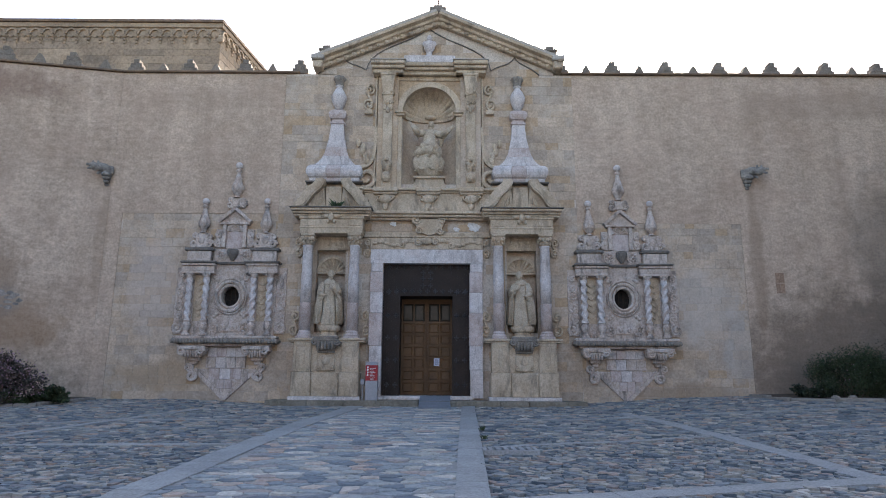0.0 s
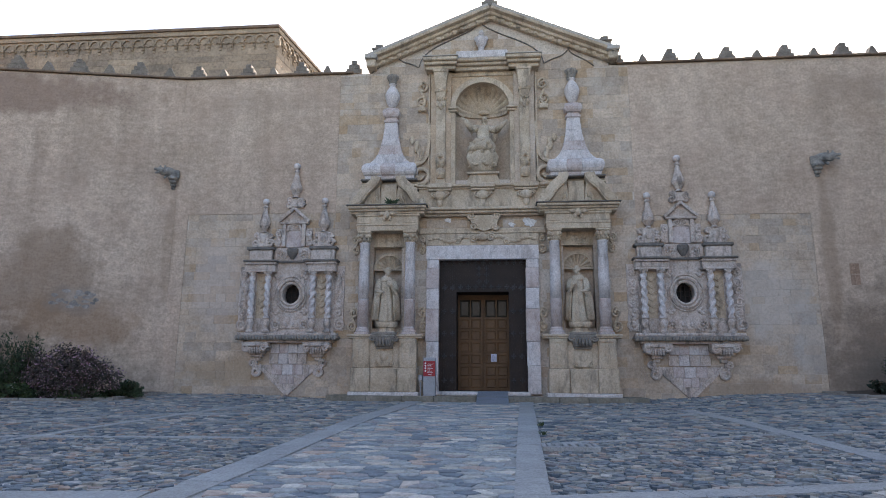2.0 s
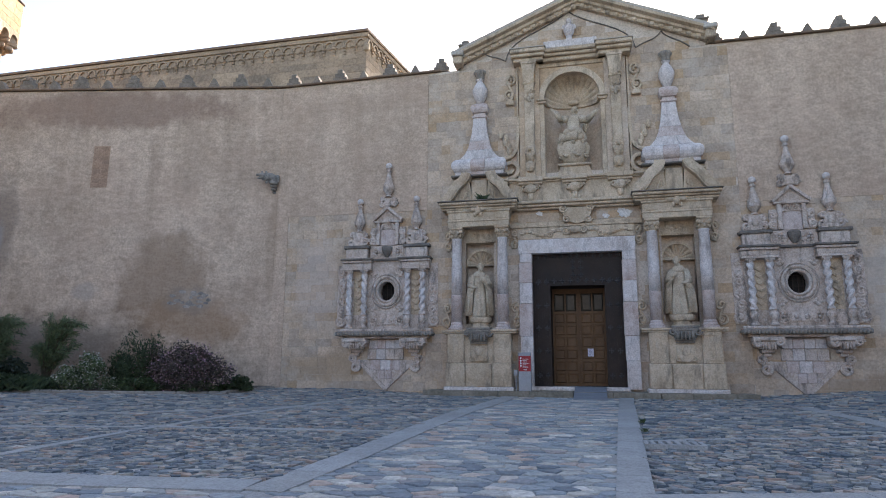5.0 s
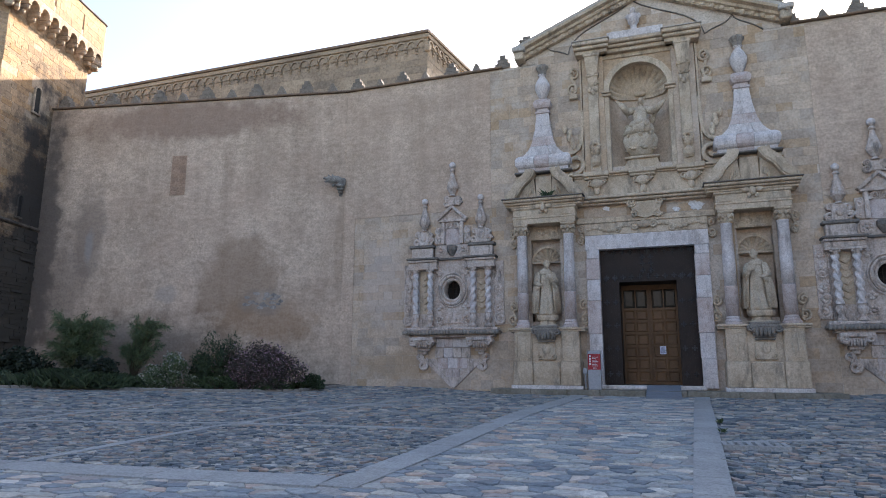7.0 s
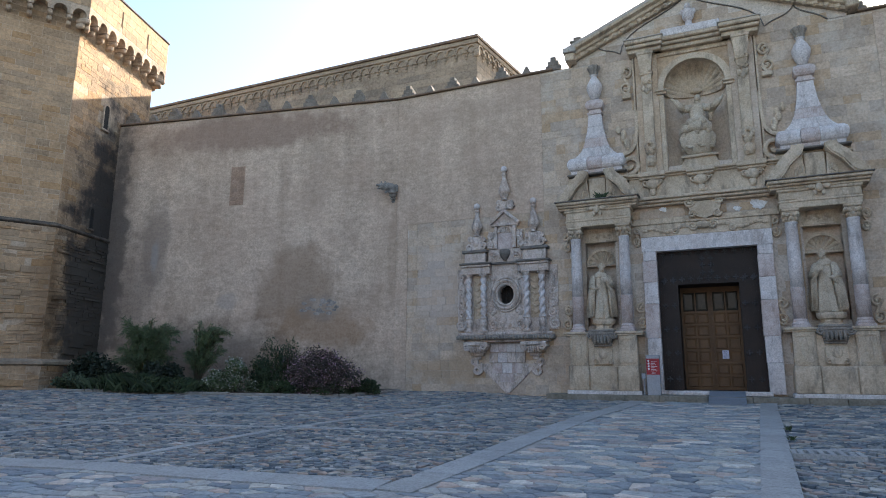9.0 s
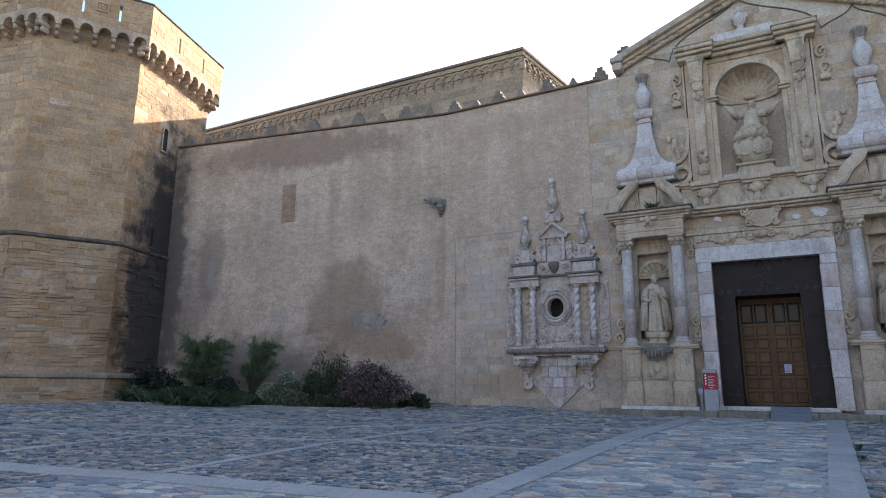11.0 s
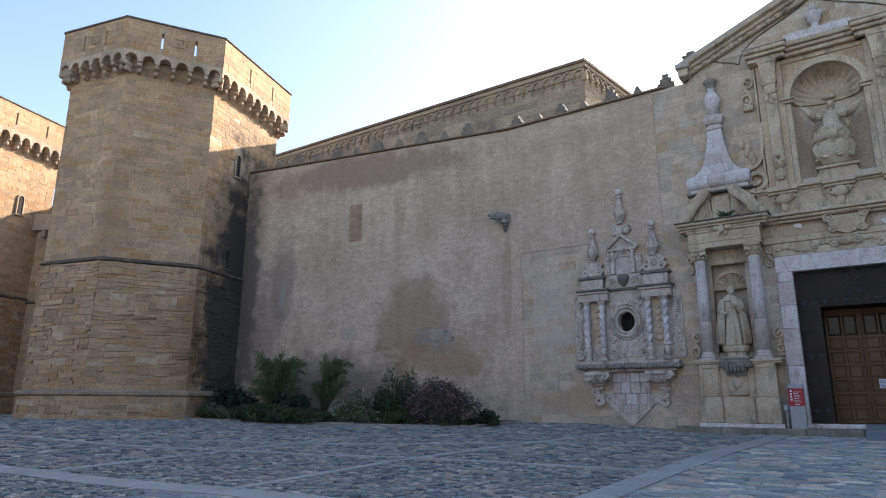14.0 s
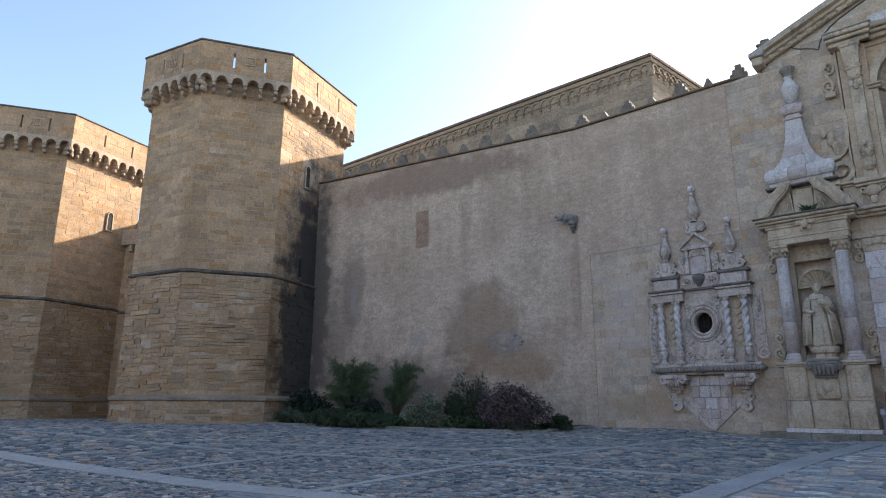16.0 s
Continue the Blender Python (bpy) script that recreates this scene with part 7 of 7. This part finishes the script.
def cell(grid, i, j):
    """The ground nearer to one seed than to any other, as a polygon in stretched units."""
    p = grid[i, j]
    poly = [(p[0] - 1.3, p[1] - 1.3), (p[0] + 1.3, p[1] - 1.3), (p[0] + 1.3, p[1] + 1.3), (p[0] - 1.3, p[1] + 1.3)]
    for di in (-1, 0, 1, -2, 2):
        for dj in (-1, 0, 1, -2, 2):
            q = grid.get((i + di, j + dj))
            if q is None or (di == 0 and dj == 0):
                continue
            nx, ny = q[0] - p[0], q[1] - p[1]
            lim = nx * (p[0] + q[0]) / 2 + ny * (p[1] + q[1]) / 2
            out = []
            for k in range(len(poly)):
                c, e = poly[k - 1], poly[k]
                dc, de = nx * c[0] + ny * c[1] - lim, nx * e[0] + ny * e[1] - lim
                if (dc <= 0) != (de <= 0):
                    f = dc / (dc - de)
                    out.append((c[0] + (e[0] - c[0]) * f, c[1] + (e[1] - c[1]) * f))
                if de <= 0:
                    out.append(e)
            poly = out
            if len(poly) < 3:
                return poly
    return poly


rng = random.Random(21)
V, F, singles = [], [], []


def field(u0, u1, v0, v1, turn, size, gap, test, near_test=None, lift=(0.014, 0.03), lean=0.03):
    """Angular stones fitted to one another over a turned rectangle, kept where test allows."""
    ct, st = math.cos(turn), math.sin(turn)
    grid = {}
    for j in range(int((v1 - v0) / size[1]) + 2):
        for i in range(int((u1 - u0) / size[0]) + 2):
            a, b = i + 0.5 * (j % 2) + rng.uniform(-0.45, 0.45), j + rng.uniform(-0.45, 0.45)
            u, v = u0 + a * size[0], v0 + b * size[1]
            x, y = u * ct - v * st, u * st + v * ct
            if rng.random() > 0.14:
                grid[i, j] = (a, b, x, y)
    for (i, j), (a, b, x, y) in grid.items():
        if not test(x, y) or strip_distance(x, y) < min(size) * 0.12:
            continue
        pts = []
        for pa, pb in cell(grid, i, j):
            u, v = (pa - a) * size[0], (pb - b) * size[1]
            r = math.hypot(u, v) + 1e-6
            k = max(0.5, 1 - gap * rng.uniform(0.5, 1.5) / r)
            pts.append(((u * ct - v * st) * k, (u * st + v * ct) * k))
        n = len(pts)
        if n < 3:
            continue
        top = rng.uniform(*lift)
        tx, ty = rng.uniform(-lean, lean), rng.uniform(-lean, lean)
        vs = []
        for sc, dz in ((0.955, 0.0), (1.0, -0.008), (1.0, -0.06)):
            vs += [(px * sc, py * sc, dz + px * tx + py * ty) for px, py in pts]
        fs = [tuple(range(n))] + [(r + q, r + n + q, r + n + (q + 1) % n, r + (q + 1) % n) for r in (0, n) for q in range(n)]
        z = ground_z(x, y) + top
        if near_test and near_test(x, y) and len(singles) < 300:
            singles.append((x, y, z, vs, fs))
            continue
        k = len(V)
        V.extend((x + p[0], y + p[1], z + p[2]) for p in vs)
        F.extend(tuple(q + k for q in f) for f in fs)


def x_mid(y):
    return 0.33 + 0.0358 * (y - 7)


def x_diag(y):
    return -3.32 + 0.06 * (y - 7)


flags = lambda x, y: (x_diag(y) < x < x_mid(y)) or (x <= x_diag(y) and y < 6.35 and x > -9)
central = lambda x, y: flags(x, y) and free_ground(x, y)
field(-9.0, 1.2, 4.6, 19.0, 0.0, (0.25, 0.185), 0.008, central, lambda x, y: -3.2 < x and y < 9.0, (0.017, 0.025), 0.012)
# pale mortar bed under the flags
BED_MORTAR = surface("pale_flag_mortar", (0.36, 0.35, 0.33), (0.27, 0.265, 0.25), grain=22, patch=2.0, bump=0.3)
bv, bf = [], []
for i in range(30):
    y = 6.35 + (18.9 - 6.35) * i / 29
    for x in (x_diag(y), x_mid(y)):
        bv.append((x, y, ground_z(x, y) + 0.009))
for i in range(29):
    bf.append((2 * i, 2 * i + 1, 2 * i + 3, 2 * i + 2))
k = len(bv)
for j in range(2):
    for i in range(12):
        x = -9.0 + (x_mid(6.3) + 9.0) * i / 11
        bv.append((x, 4.6 + 1.75 * j, ground_z(x, 4.6 + 1.75 * j) + 0.009))
for i in range(11):
    bf.append((k + i, k + i + 1, k + 13 + i, k + 12 + i))
raw("mortar_bed", bv, bf, BED_MORTAR, paving)
raw("flagstone_field", V, F, FLAG_STONE, paving, "flat uneven flagstones", "stuff")
V, F = [], []
left_near = lambda x, y: x < -3 and not flags(x, y) and y < 11.5 and x > -13 and free_ground(x, y)
field(-14.0, 3.0, -1.0, 17.0, 0.3, (0.12, 0.078), 0.006, left_near, None, (0.01, 0.04), 0.12)
right_near = lambda x, y: x > x_mid(y) and y < 11.8 and x < 10 and free_ground(x, y)
field(-5.5, 9.0, 3.0, 16.0, -0.35, (0.12, 0.088), 0.007, right_near, None, (0.01, 0.04), 0.12)
left_far = lambda x, y: x < -2 and not flags(x, y) and 11.5 <= y and x > -13 and free_ground(x, y)
field(-16.5, 1.0, 8.0, 21.5, -0.1, (0.18, 0.14), 0.009, left_far, None, (0.01, 0.035), 0.06)
right_far = lambda x, y: x > x_mid(y) and (y >= 11.8 or x >= 10) and x < 18 and free_ground(x, y)
field(0.0, 21.0, 1.0, 20.5, 0.1, (0.18, 0.14), 0.009, right_far, None, (0.01, 0.035), 0.06)
outer_left = lambda x, y: x <= -13 and free_ground(x, y)
field(-40.0, -12.0, 2.0, 20.5, 0.02, (0.21, 0.155), 0.009, outer_left, None, (0.01, 0.035), 0.08)
raw("set_stones", V, F, SET_STONE, paving, "small set stones in blue-grey, tan and pink", "stuff")
for x, y, z, vs, fs in singles:
    me = bpy.data.meshes.new("flagstone")
    me.from_pydata(vs, [], fs)
    me.materials.append(SET_PIECE)
    o = new("flagstone", me)
    o.parent = paving
    o.location = (x, y, z)

# drain grate in the paving
grate = thing("drain_grate", "slotted stone drain grate set in the paving", "drain")
gx, gy = 1.05, 10.15
gz0 = ground_z(gx, gy) + 0.012
for i in range(6):
    part("grate_bar", boxm(gx - 0.3 + 0.12 * i - 0.035, gx - 0.3 + 0.12 * i + 0.035, gy - 0.22, gy + 0.22, gz0, gz0 + 0.05, bevel=0.008), SLAB, grate)
bm = bmesh.new()
for b in ((gx - 0.36, gx + 0.36, gy + 0.22, gy + 0.28), (gx - 0.36, gx + 0.36, gy - 0.28, gy - 0.22), (gx - 0.42, gx - 0.36, gy - 0.28, gy + 0.28), (gx + 0.36, gx + 0.42, gy - 0.28, gy + 0.28)):
    box(bm, *b, gz0 - 0.02, gz0 + 0.048)
part("grate_frame", bm, SLAB, grate)
for k, (x, y) in enumerate(((0.78, 12.6), (0.74, 11.4))):
    tuft("weed_tuft", "small green weed in a paving joint", x, y, 0.06, 0.07, 30, 60 + k, LEAF_GREEN)


# ---- coursed stone on walls and towers ----
def block_rows(rng, u0, u1, z0, z1, course, length):
    """Courses of blocks: yields left, right, bottom and top of each."""
    z = z0
    while z < z1 - 0.05:
        h = min(rng.uniform(*course), z1 - z)
        if z1 - z - h < 0.1:
            h = z1 - z
        u = u0 - rng.uniform(0, length[0])
        while u < u1:
            w = rng.uniform(*length)
            a, b = max(u, u0), min(u + w, u1)
            if b - a > 0.06:
                yield a, b, z, z + h
            u += w
        z += h


def put_block(V, F, o, d, n, a, b, z0, z1, back, out, ch, gap, rng, wave=0.0, tilt=0.0):
    """One block on a face that starts at o and runs along d, with outward normal n."""
    k = len(V)
    j = lambda: rng.uniform(-0.5, 0.5) * gap
    tl = out + rng.uniform(-0.3, 0.3) * ch
    for (u, z, q) in ((a + gap, z0 + gap, back), (b - gap, z0 + gap, back), (b - gap, z1 - gap, back), (a + gap, z1 - gap, back)):
        zz = z + wave * noise.noise((u * 0.9, z * 1.4, 3.0))
        V.append((o.x + d.x * u + n.x * q, o.y + d.y * u + n.y * q, zz))
    for (u, z) in ((a + gap + ch, z0 + gap + ch), (b - gap - ch, z0 + gap + ch), (b - gap - ch, z1 - gap - ch), (a + gap + ch, z1 - gap - ch)):
        q = tl + rng.uniform(-1, 1) * tilt
        uu, zz = u + j() + rng.uniform(-0.4, 0.4) * tilt, z + j() + rng.uniform(-0.4, 0.4) * tilt + wave * noise.noise((u * 0.9, z * 1.4, 3.0))
        V.append((o.x + d.x * uu + n.x * q, o.y + d.y * uu + n.y * q, zz))
    F.append((k + 4, k + 5, k + 6, k + 7))
    for i in range(4):
        F.append((k + i, k + (i + 1) % 4, k + 4 + (i + 1) % 4, k + 4 + i))


rng = random.Random(5)
NO_BLOCK = [(-2.2, 1.25, -1.0, 4.7), (-1.45, 0.52, 6.7, 10.4), (-7.3, -6.1, 2.4, 3.96), (5.1, 6.3, 2.4, 3.96), (-4.1, -2.95, 1.8, 5.2), (1.9, 3.1, 1.8, 5.2)]
V, F, ashlar_pieces = [], [], []
o3, dx3, n3 = Vector((0, 20.02, 0)), Vector((1, 0, 0)), Vector((0, -1, 0))


def under_gable(a, b, z1):
    x = a if abs(a + 0.2) > abs(b + 0.2) else b
    return z1 < 12.55 - 0.41 * abs(x + 0.2)


for (u0, u1, z0, z1) in ((-10.42, -5.35, -0.3, 5.92), (-5.35, 4.36, -0.3, 12.6), (4.36, 9.66, -0.3, 5.66)):
    for a, b, c, e in block_rows(rng, u0, u1, z0, z1, (0.2, 0.34), (0.28, 0.72)):
        if any(a < h[1] and b > h[0] and c < h[3] and e > h[2] for h in NO_BLOCK):
            continue
        if e > WALL_TOP - 0.02 and not under_gable(a, b, e):
            continue
        out = 0.006 + rng.uniform(-0.002, 0.004)
        if e < 2.4 and not (-5.35 < a < 4.3) and len(ashlar_pieces) < 300:
            ashlar_pieces.append((a, b, c, e, out))
        else:
            put_block(V, F, o3, dx3, n3, a, b, c, e, 0.0, out, 0.003, 0.002, rng)
raw("ashlar_courses", V, F, ASHLAR_JOINED, front, "tan ashlar courses", "stuff")
unit = bpy.data.meshes.new("ashlar_block")
unit.from_pydata([(0, 0, 0), (1, 0, 0), (1, 0, 1), (0, 0, 1), (0.006, -1, 0.01), (0.994, -1, 0.01), (0.994, -1, 0.99), (0.006, -1, 0.99)], [], [(4, 5, 6, 7), (0, 1, 5, 4), (1, 2, 6, 5), (2, 3, 7, 6), (3, 0, 4, 7)])
unit.materials.append(ASHLAR)
for a, b, c, e, out in ashlar_pieces:
    o = new("ashlar_block", unit)
    o.parent = front
    o.matrix_basis = Matrix.Translation((a + 0.002, 20.02, c + 0.002)) @ Matrix.Diagonal((b - a - 0.004, out, e - c - 0.004, 1))

# towers: rough courses on the faces towards the square
for tw, seed in ((tower_a, 8), (tower_b, 9)):
    rng = random.Random(seed)
    V, F = [], []
    for z0, z1, off, rugged in ((-0.5, 0.82, OVER + 0.11, 1.0), (1.02, 5.76, OVER + 0.0, 1.6), (5.96, 13.96, OVER - 0.05, 0.55)):
        plan = offset_plan(off)
        n = len(plan)
        for i in (6, 0, 1, 2):
            p, q = plan[i], plan[(i + 1) % n]
            ln = (q - p).length
            d = (q - p) / ln
            nn = Vector((d.y, -d.x))
            for a, b, c, e in block_rows(rng, 0.0, ln, z0, z1, (0.1, 0.27) if rugged > 1.2 else (0.15, 0.3), (0.18, 0.85) if rugged > 1.2 else (0.28, 0.85)):
                if i == 2 and tw is tower_a and ((1.9 < b + 0.2 and a < 2.75 and 10.1 < e and c < 11.6) or (1.75 < b and a < 2.3 and 6.0 < e and c < 7.1)):
                    if b > 1.85 and a < 2.5:
                        continue
                if rng.random() < (0.004 if rugged < 0.8 else 0.03):
                    continue
                if rugged < 0.8:
                    put_block(V, F, p, d, nn, a, b, c, e, -0.08, 0.008 + 0.012 * rng.random() ** 2, 0.003, 0.006, rng, 0.03)
                    continue
                # worn stones: some split into thin beds, some proud, some eaten back
                cut = [c, c + (e - c) * rng.uniform(0.35, 0.65), e] if e - c > 0.16 and rng.random() < 0.35 else [c, e]
                for lo, hi in zip(cut, cut[1:]):
                    out = 0.012 + rng.gauss(0, 0.012) + (rng.uniform(0.02, 0.06) if rng.random() < 0.12 else 0.0)
                    put_block(V, F, p, d, nn, a, b, lo, hi, -0.08, max(-0.025, out), 0.004 + 0.008 * rng.random(), 0.002 + 0.008 * rng.random() ** 2, rng, 0.09, 0.014)
    raw("coursed_stone", V, F, TOWER_STONE, tw, "rough ochre sandstone courses", "stuff")
    # parapet courses
    V, F = [], []
    plan = offset_plan(0.0)
    for i in (6, 0, 1, 2):
        p, q = plan[i], plan[(i + 1) % n]
        ln = (q - p).length
        d = (q - p) / ln
        nn = Vector((d.y, -d.x))
        slits = [ln * 0.36, ln * 0.7] if ln > 3.3 else [ln * 0.5]
        for a, b, c, e in block_rows(rng, 0.0, ln, PARAPET_Z + 0.46, TOWER_TOP - 0.01, (0.26, 0.36), (0.35, 0.8)):
            cuts = [s for s in slits if a - 0.05 < s < b + 0.05]
            if cuts and e > 14.72 and c < 15.42:
                s = cuts[0]
                for aa, bb in ((a, s - 0.05), (s + 0.05, b)):
                    if bb - aa > 0.08:
                        put_block(V, F, p, d, nn, aa, bb, c, e, -0.02, 0.008, 0.003, 0.003, rng)
                continue
            put_block(V, F, p, d, nn, a, b, c, e, -0.02, 0.006 + rng.random() * 0.005, 0.003, 0.003, rng)
    raw("parapet_masonry", V, F, TOWER_STONE, tw, "pale sandstone parapet courses", "stuff")

# far wall and nave courses
rng = random.Random(12)
V, F = [], []
for a, b, c, e in block_rows(rng, -4.4, 4.6, -0.4, 9.2, (0.22, 0.34), (0.3, 0.8)):
    put_block(V, F, Vector((0, -0.4, 0)), Vector((1, 0, 0)), Vector((0, -1, 0)), a, b, c, e, -0.02, 0.008 + rng.random() * 0.01, 0.006, 0.003, rng)
raw("coursed_stone", V, F, TOWER_STONE, mid, "rough ochre sandstone courses", "stuff")
V, F = [], []
for a, b, c, e in block_rows(rng, -45, -9.7, 12.2, NZ - 0.36, (0.28, 0.4), (0.5, 1.2)):
    put_block(V, F, Vector((0, NY, 0)), Vector((1, 0, 0)), Vector((0, -1, 0)), a, b, c, e, -0.01, 0.006 + rng.random() * 0.006, 0.004, 0.003, rng)
for a, b, c, e in block_rows(rng, 0, 8.9, 12.2, NZ - 0.36, (0.28, 0.4), (0.5, 1.2)):
    put_block(V, F, Vector((-9.7, NY, 0)), Vector((math.sin(radians(8)), math.cos(radians(8)), 0)), Vector((math.cos(radians(8)), -math.sin(radians(8)), 0)), a, b, c, e, -0.01, 0.006 + rng.random() * 0.006, 0.004, 0.003, rng)
raw("coursed_stone", V, F, NAVE_STONE, nave, "ochre sandstone courses", "stuff")
